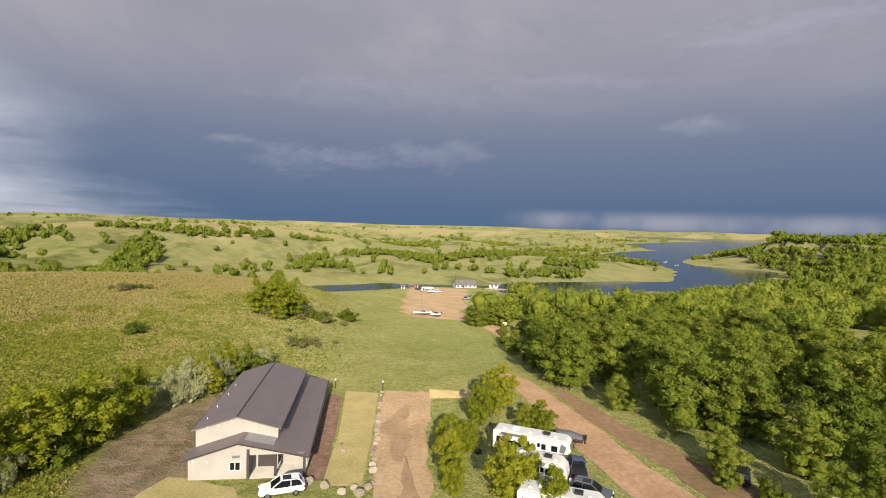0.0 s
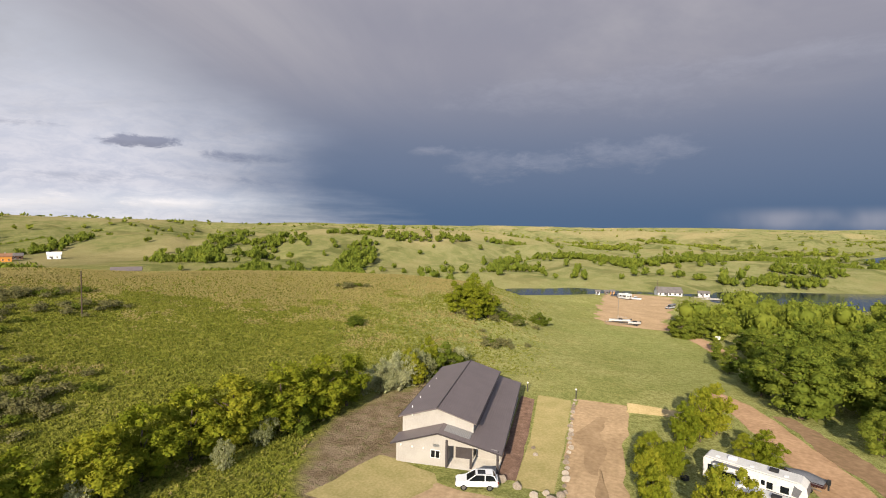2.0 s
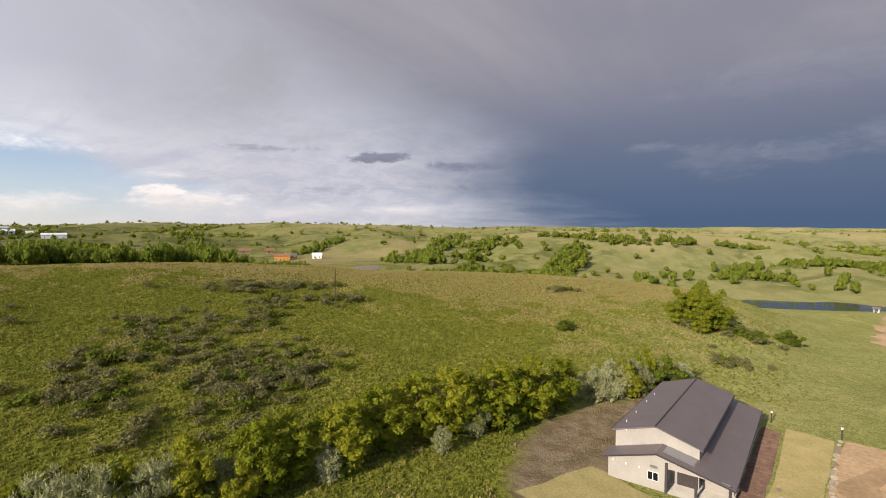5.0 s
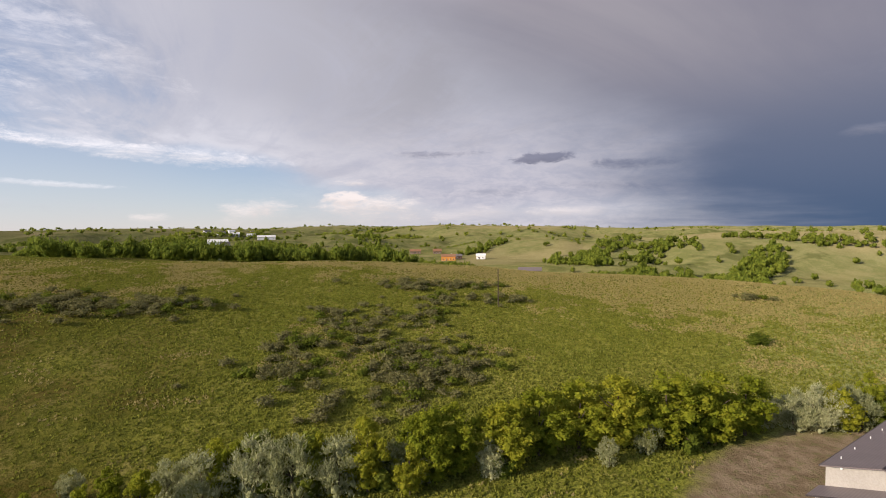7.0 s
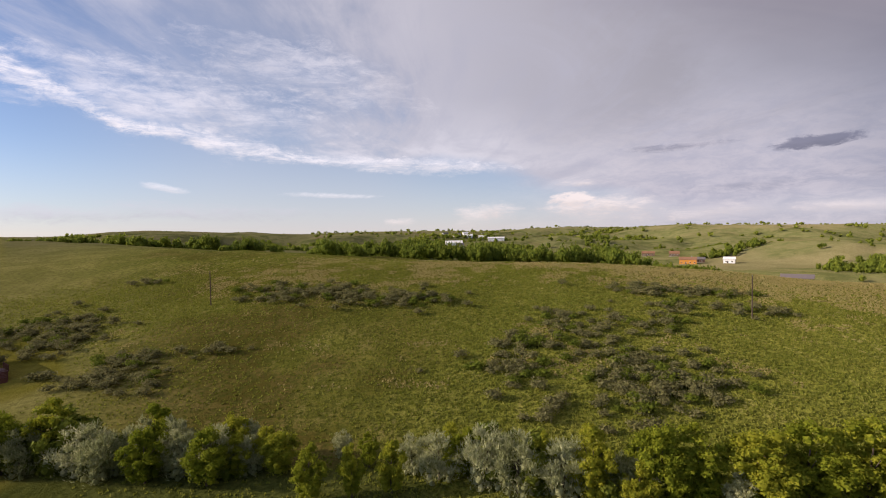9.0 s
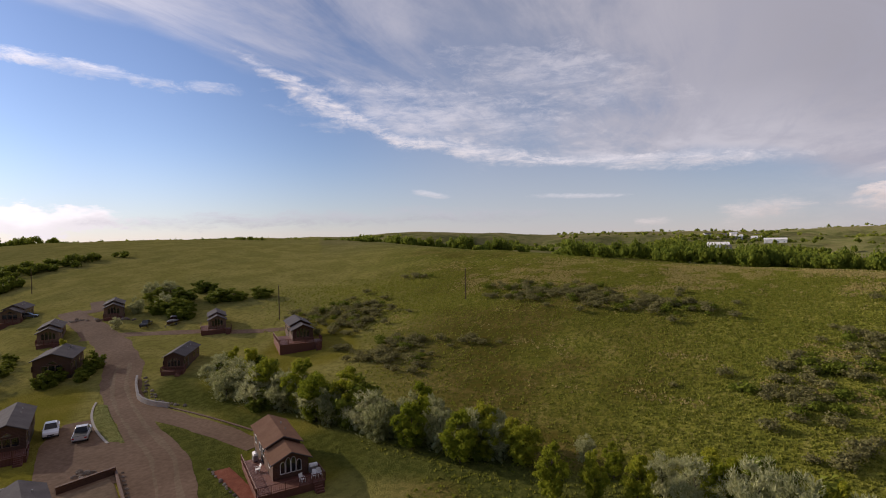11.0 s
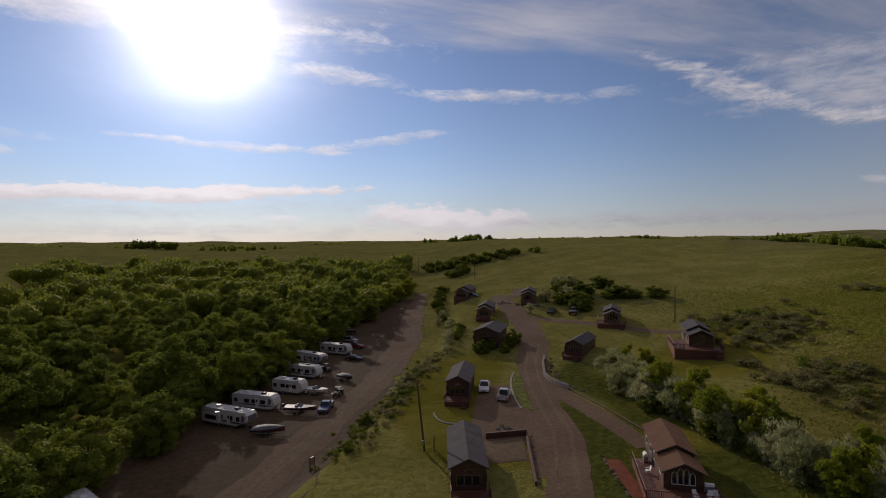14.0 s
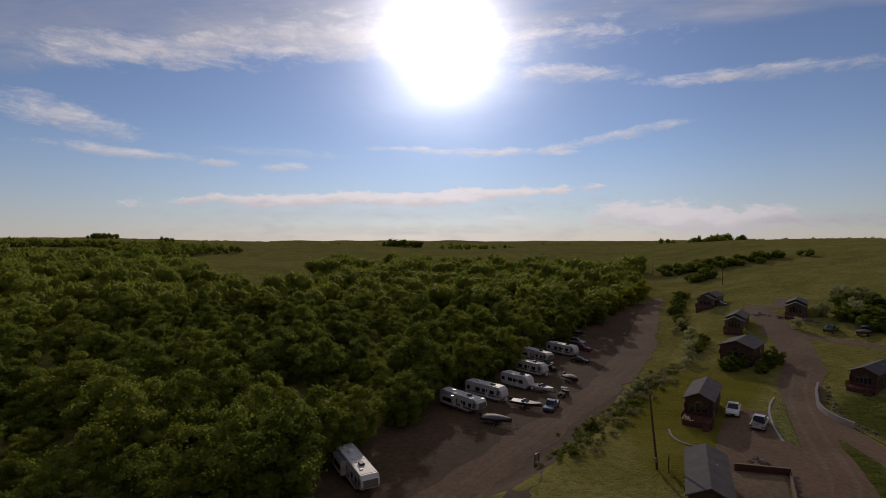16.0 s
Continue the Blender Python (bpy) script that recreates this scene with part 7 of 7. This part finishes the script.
def boat(x, y, turn, cover=True, hull=None, length=5.6, z=None, label="covered motor boat on a road trailer", group="parked boats"):
    """Motor boat on its trailer, bow towards +x."""
    t = thing("boat", x, y, turn, label, "boat", group, z)
    L = length
    st = []
    for i in range(9):
        f = i / 8
        wv = 1.08 * (1 - max(0, f - .45) ** 2 * 3.2)
        st.append((-L / 2 + L * f, max(.06, wv), .62 + .38 * max(0, f - .6) ** 1.5 * 2, 1.35 + .25 * f * f))
    bm = bmesh.new()
    rows = []
    for xx, wv, zk, zg in st:
        rows.append([bm.verts.new(p) for p in ((xx, -wv, zg), (xx, -wv * .85, zk + .3), (xx, 0, zk), (xx, wv * .85, zk + .3), (xx, wv, zg))])
    for a, b in zip(rows, rows[1:]):
        for i in range(4):
            bm.faces.new((a[i], a[i + 1], b[i + 1], b[i]))
        bm.faces.new((a[4], a[0], b[0], b[4]))
    bm.faces.new(rows[0])
    bm.faces.new(rows[-1][::-1])
    part("hull", bm, hull or M_REDHULL, t, smooth=False)
    if cover:
        bm = bmesh.new()
        rr = []
        for k, (xx, wv, zk, zg) in enumerate(st):
            up = .45 * math.sin(math.pi * min(1, (k + .6) / 8.5))
            rr.append([bm.verts.new(p) for p in ((xx, -wv * 1.03, zg - .1), (xx, -wv * .6, zg + up * .75), (xx, 0, zg + up), (xx, wv * .6, zg + up * .75), (xx, wv * 1.03, zg - .1))])
        for a, b in zip(rr, rr[1:]):
            for i in range(4):
                bm.faces.new((a[i], a[i + 1], b[i + 1], b[i]))
        bm.faces.new(rr[0])
        bm.faces.new(rr[-1][::-1])
        part("cover", bm, M_TARP, t, "grey canvas cover", True)
    else:
        part("deck", prism(bmesh.new(), [(p[0], p[1] * .92) for p in st] + [(p[0], -p[1] * .92) for p in st[::-1]], "z", 1.36, 1.42), M_GELCOAT, t, "white deck")
        part("windscreen", slab(bmesh.new(), [(.3, -.8, 1.45), (.3, .8, 1.45), (-.1, .7, 1.85), (-.1, -.7, 1.85)], .03), M_GLASS, t)
        for s in (-.45, .45):
            part("seat", one_box(-.9, -.4, s - .22, s + .22, 1.42, 1.8, bevel=.05), M_BLACK, t)
    mo = part("outboard", one_box(-L / 2 - .5, -L / 2 - .1, -.2, .2, 1.25, 1.85, bevel=.08), M_BLACK, t, "black outboard motor")
    part("leg", one_box(-L / 2 - .38, -L / 2 - .2, -.07, .07, .6, 1.25), M_BLACK, mo)
    for s in (-1, 1):
        part("trailer_rail", tube(bmesh.new(), (-L / 2 + .2, s * .75, .52), (L / 2 - .2, s * .35, .52), .05, seg_n=5), M_STEEL, t)
        for xx in (-.85, -.1):
            wheel(t, 0, 0, .31, .2).matrix_basis = Matrix.Translation((xx, s * 1.02, 0)) @ pose(0, 0, 0, 0, 0, 90)
        part("mudguard", one_box(-1.25, .3, s * 1.02 - .13, s * 1.02 + .13, .66, .7), M_STEEL, t)
    part("axle", tube(bmesh.new(), (-.45, -1.02, .36), (-.45, 1.02, .36), .05, seg_n=6), M_STEEL, t)
    part("tongue", tube(bmesh.new(), (L / 2 - .6, 0, .5), (L / 2 + 1.1, 0, .45), .05, seg_n=5), M_STEEL, t)
    part("jack", tube(bmesh.new(), (L / 2 + .9, 0, 0), (L / 2 + .9, 0, .8), .04, seg_n=6), M_STEEL, t)
    return t


def buggy(x, y, turn, mat, z=None, label="dark side-by-side utility buggy with a roll cage", group="parked buggies"):
    t = thing("utility_buggy", x, y, turn, label, "buggy", group, z)
    part("body", one_box(-1.4, 1.4, -.7, .7, .45, .95, bevel=.08), mat, t)
    part("cargo_bed", one_box(-1.42, -.5, -.68, .68, .95, 1.2, bevel=.03), M_BLACK, t)
    part("bonnet", prism(bmesh.new(), [(.5, .95), (1.4, .9), (1.35, 1.05), (.6, 1.2)], "y", -.6, .6), mat, t)
    for s in (-.35, .35):
        part("seat", one_box(-.45, .05, s - .25, s + .25, .95, 1.45, bevel=.06), M_BLACK, t)
    for s in (-1, 1):
        for a, b in (((.6, 1.15), (.3, 1.95)), ((-.5, 1.0), (-.45, 1.95)), ((.3, 1.95), (-.45, 1.95))):
            part("roll_bar", tube(bmesh.new(), (a[0], s * .66, a[1]), (b[0], s * .62, b[1]), .035, seg_n=6), M_BLACK, t)
        for ax in (-.95, .95):
            wheel(t, 0, 0, .33, .25).matrix_basis = Matrix.Translation((ax, s * .66, 0)) @ pose(0, 0, 0, 0, 0, 90)
    part("roof", one_box(-.55, .45, -.68, .68, 1.95, 2.0, bevel=.02), M_BLACK, t)
    part("headlight", one_box(1.36, 1.43, -.5, -.3, .75, .86), M_LAMP, t)
    part("headlight", one_box(1.36, 1.43, .3, .5, .75, .86), M_LAMP, t)
    return t


# by the shop and under the northern trees
car(-16.9, 54.0, 200, P_WHITE, "suv", label="white sport utility car with a black sunroof parked at the shop", group="cars at the shop")
trailer(12.9, 66.4, -22, 10.4, True, awning=False, label="white fifth-wheel camper with dark windows and black swooshes")
trailer(12.2, 59.6, -22, 7.6, False, slide=False, label="white travel trailer partly under a tree")
trailer(13.4, 51.6, -18, 9.2, False, slide=False, label="white and tan travel trailer near the gravel road")
car(18.0, 56.6, -26, P_GREY, "suv", label="grey sport utility car beside a trailer", group="cars at the trailers")
car(17.9, 62.0, 80, P_BLUE, "pickup", label="dark blue pickup behind a camper nose", group="cars at the trailers")
boat(18.8, 70.6, 150, True, length=4.2, label="small boat under a dark grey cover")
car(38.8, 62.4, 60, P_BLACK, "suv", label="black car in deep shade under trees", group="cars at the trailers")
trailer(42.5, 50.0, 60, 7.5, False, slide=False, label="travel trailer half hidden under dark trees")

# the southern row, noses towards the lane
trailer(17.9, -67.0, 123, 11.6, True, slide=True, label="fifth-wheel camper with a flat pale roof beside the woods")
trailer(4.9, -97.6, 136, 11.0, True, label="white fifth-wheel camper with a shining roof beside the lane")
trailer(0.3, -105.2, 143, 9.6, False, slide=False, label="white travel trailer with grey swooshes beside the lane")
trailer(-6.6, -113.4, 140, 7.6, False, slide=False, swoosh=False, label="plain silver-white travel trailer with a rounded front")
trailer(-10.0, -126.0, 138, 10.6, False, slide=False, label="long white travel trailer with a sloped front")
trailer(-13.0, -139.2, 128, 11.8, True, label="tall white fifth-wheel camper with wide windows")
trailer(-21.5, -147.5, 137, 9.6, False, slide=False, label="white travel trailer at the end of the row")
boat(-1.6, -90.0, 160, True, length=5.6, label="motor boat under a grey canvas cover on a trailer")
boat(-7.6, -99.2, 155, False, length=6.2, label="dark-hulled open motor boat on a trailer")
car(-12.4, -99.2, 68, P_BLUE, "pickup", label="dark blue pickup with a white cab roof on the lane", group="cars along the lane")
boat(-12.0, -110.0, 140, False, length=5.2, hull=M_GELCOAT, label="white open boat on a trailer")
buggy(-16.0, -107.5, 60, P_BLACK, label="black utility buggy beside a boat trailer")
boat(-19.4, -118.5, 120, True, length=4.6, label="small covered boat on a trailer at the lane")
buggy(-16.0, -129.0, 120, P_BLACK)
car(-25.0, -138.5, 150, P_BLACK, "sedan", label="black sedan parked in the shade of the woods", group="cars along the lane")
car(-28.0, -152.5, 140, P_RED, "pickup", label="red pickup parked beside the woods", group="cars along the lane")
car(-28.0, -160.5, 140, P_SILVER, "suv", label="silver car parked beside the woods", group="cars along the lane")
boat(-29.5, -171.0, 140, True, length=5, label="pale covered boat beside the woods")
car(-23.0, -163.5, 140, P_WHITE, "sedan", label="white sedan under the trees", group="cars along the lane")
# beside the cabins
car(-42.4, -90.8, 62, P_WHITE, "pickup", label="white pickup parked beside a cabin", group="cars at the cabins")
car(-43.6, -84.6, 235, P_SILVER, "pickup", label="silver pickup parked beside a cabin", group="cars at the cabins")
car(-84.5, -192.0, 140, P_GREY, "suv", label="grey car beside a far cabin", group="cars at the cabins")
boat(-97.5, -140.0, 30, True, length=6, label="boat under a dark cover beside stones")
boat(-101.0, -143.5, 30, True, length=5.4, label="boat under a dark cover among bushes")
car(-93.5, -146.0, 40, P_BLACK, "pickup", label="black pickup beside covered boats", group="cars at the cabins")

# ---- boat yard and far farms ----


def house(x, y, turn, w, d, eave, ridge, wall, roof, label, group="far buildings", name="house", windows=3, chimney=False, z=None):
    """A gabled building with its front along x; ridge along x."""
    t = thing(name, x, y, turn, label, "building", group, z)
    part("foundation", one_box(-w / 2 + .05, w / 2 - .05, -d / 2 + .05, d / 2 - .05, -2.0, 0.2), M_CONCRETE, t)
    part("wall", prism(bmesh.new(), [(-d / 2, 0.1), (d / 2, 0.1), (d / 2, eave), (0, ridge), (-d / 2, eave)], "x", -w / 2, w / 2), wall, t)
    o = 0.5
    e = eave - (ridge - eave) / (d / 2) * o
    part("roof", slab(bmesh.new(), [(-w / 2 - o, -d / 2 - o, e), (w / 2 + o, -d / 2 - o, e), (w / 2 + o, 0, ridge + .1), (-w / 2 - o, 0, ridge + .1)], .15), roof, t)
    part("roof", slab(bmesh.new(), [(-w / 2 - o, 0, ridge + .1), (w / 2 + o, 0, ridge + .1), (w / 2 + o, d / 2 + o, e), (-w / 2 - o, d / 2 + o, e)], .15), roof, t)
    for s in (-1, 1):
        for k in range(windows):
            cx = -w / 2 + w * (k + .5) / windows
            h0 = min(1.0, eave * .35)
            window(t, [(cx - .6, h0), (cx + .6, h0), (cx + .6, h0 + 1.1), (cx - .6, h0 + 1.1)], "y", s * (d / 2 + .004), s)
    part("door", one_box(-w * .12 - .5, -w * .12 + .5, -d / 2 - .05, -d / 2, .1, 2.1), M_TRIM, t)
    if chimney:
        part("chimney", one_box(w * .2, w * .2 + .7, -.35, .35, eave, ridge + .9), M_CONCRETE, t)
    return t


house(15.5, 334, 14, 14, 8, 2.6, 5.4, M_WHITE, M_SHINGLE_GREY, "low white boat house with a grey roof by the water", name="boat_house", windows=5)
for k, (x, m_) in enumerate(((-23, M_WHITE), (-18.2, M_LOG_PALE), (-15, M_ORANGE))):
    house(x, 300, 10, 2.0, 2.0, 2.3, 2.8, m_, M_SHINGLE_GREY, "small gabled shed at the edge of the boat yard", "sheds at the boat yard", "shed", 1)
utility_pole(9, 322, 9, "pole beside the boat house")
trailer(-8, 286, 150, 7, False, slide=False, label="white camper parked on the bare gravel yard", group="vehicles in the boat yard")
car(-2.5, 288, 175, P_WHITE, "pickup", label="white pickup parked on the bare gravel yard", group="vehicles in the boat yard")
car(-13, 292, 160, P_GREY, "suv", label="grey car parked on the bare gravel yard", group="vehicles in the boat yard")
car(13, 256, 60, P_SILVER, "pickup", label="tan pickup with a trailer by the trees", group="vehicles in the boat yard")
boat(14.5, 262, 60, True, length=5.5, label="covered boat behind a pickup by the trees")
sail = boat(-7.0, 196, 195, False, hull=M_GELCOAT, length=7.6, label="white sailing boat with a bare mast on a trailer")
part("mast", tube(bmesh.new(), (.6, 0, 1.4), (.6, 0, 9.2), .08, .05, 8), M_STEEL, sail, "tall bare mast")
part("boom", tube(bmesh.new(), (.6, 0, 2.4), (-2.6, 0, 2.3), .06, .05, 8), M_STEEL, sail)
boat(-2.0, 193.5, 200, False, hull=M_GELCOAT, length=4.2, label="small white dinghy on a trailer")


def dock(x, y, turn, L, label):
    t = thing("dock", x, y, turn, label, "dock", "docks by the boat house", WATER_Z)
    n = int(L / 1.0)
    for k in range(n):
        part("plank", one_box(k * L / n, (k + .92) * L / n, -1.1, 1.1, .35, .45), M_CONCRETE, t)
    for k in range(4):
        for s in (-1, 1):
            part("post", tube(bmesh.new(), (L * (k + .5) / 4, s * 1.0, -3), (L * (k + .5) / 4, s * 1.0, 1.0), .12, seg_n=7), M_POLE, t)
    return t


dock(30, 338, -10, 14, "grey timber dock on the bay")
dock(33, 330, 12, 12, "grey timber dock on the bay")
house(36, 345, 0, 6, 4, 2.2, 3.2, M_WHITE, M_SHINGLE_GREY, "small white hut on the dock", "docks by the boat house", "hut", 2, z=WATER_Z + 0.3)

# farms behind the western hill
house(-452, 229, 63, 14, 9, 4.4, 6.4, M_ORANGE, M_SHINGLE, "orange-brown log house with a dark roof", windows=4, chimney=True)
house(-462, 246, 60, 7, 7, 3.2, 5.0, M_LOG, M_SHINGLE_GREY, "dark brown garage beside a log house", windows=2)
house(-440, 260, 55, 9, 7, 3.8, 5.6, M_WHITE, M_WHITE, "small white shed with a pale roof", windows=2)
house(-262, 191, 50, 14, 8, 3.0, 4.6, P_GREY, M_ROOF, "dark grey house behind the hill crest", windows=4)
house(-567, 242, 65, 13, 7, 3.4, 5.4, M_LOG_PALE, M_SHINGLE, "brown farm cabin among fields", windows=3)
house(-547, 262, 65, 10, 7, 3.4, 5.8, M_LOG_PALE, M_SHINGLE, "brown farm cabin among fields", windows=3)
house(-729, 27, 92, 24, 14, 6.5, 9.5, M_WHITE, M_WHITE, "large white farm house with a pale roof", windows=5)
house(-668, 33, 92, 10, 8, 4.5, 7.5, M_WHITE, M_SHINGLE_GREY, "white gabled farm house with a grey roof", windows=3)
house(-809, 98, 85, 26, 12, 5.0, 7.0, M_WHITE, M_WHITE, "long white machine shed", windows=4)
house(-640, -52, 100, 9, 9, 6.0, 9.5, P_SILVER, M_SHINGLE_GREY, "grey farm house among trees", windows=3)
for k, (x, y) in enumerate(((-900, 60), (-930, 40), (-905, 85), (-960, 95), (-1000, 60), (-1010, 20))):
    house(x, y, 90 + 7 * k, 13, 9, 4.0, 6.5, M_WHITE, M_SHINGLE_GREY if k % 2 else M_WHITE, "small white farm building far off", windows=2)
# anchored boats on the lake
for x, y in ((312, 700), (345, 640), (385, 690), (300, 640)):
    boat(x, y, 40, False, hull=M_GELCOAT, length=9, z=WATER_Z - 1.0, label="white boat anchored on the lake", group="boats on the lake")
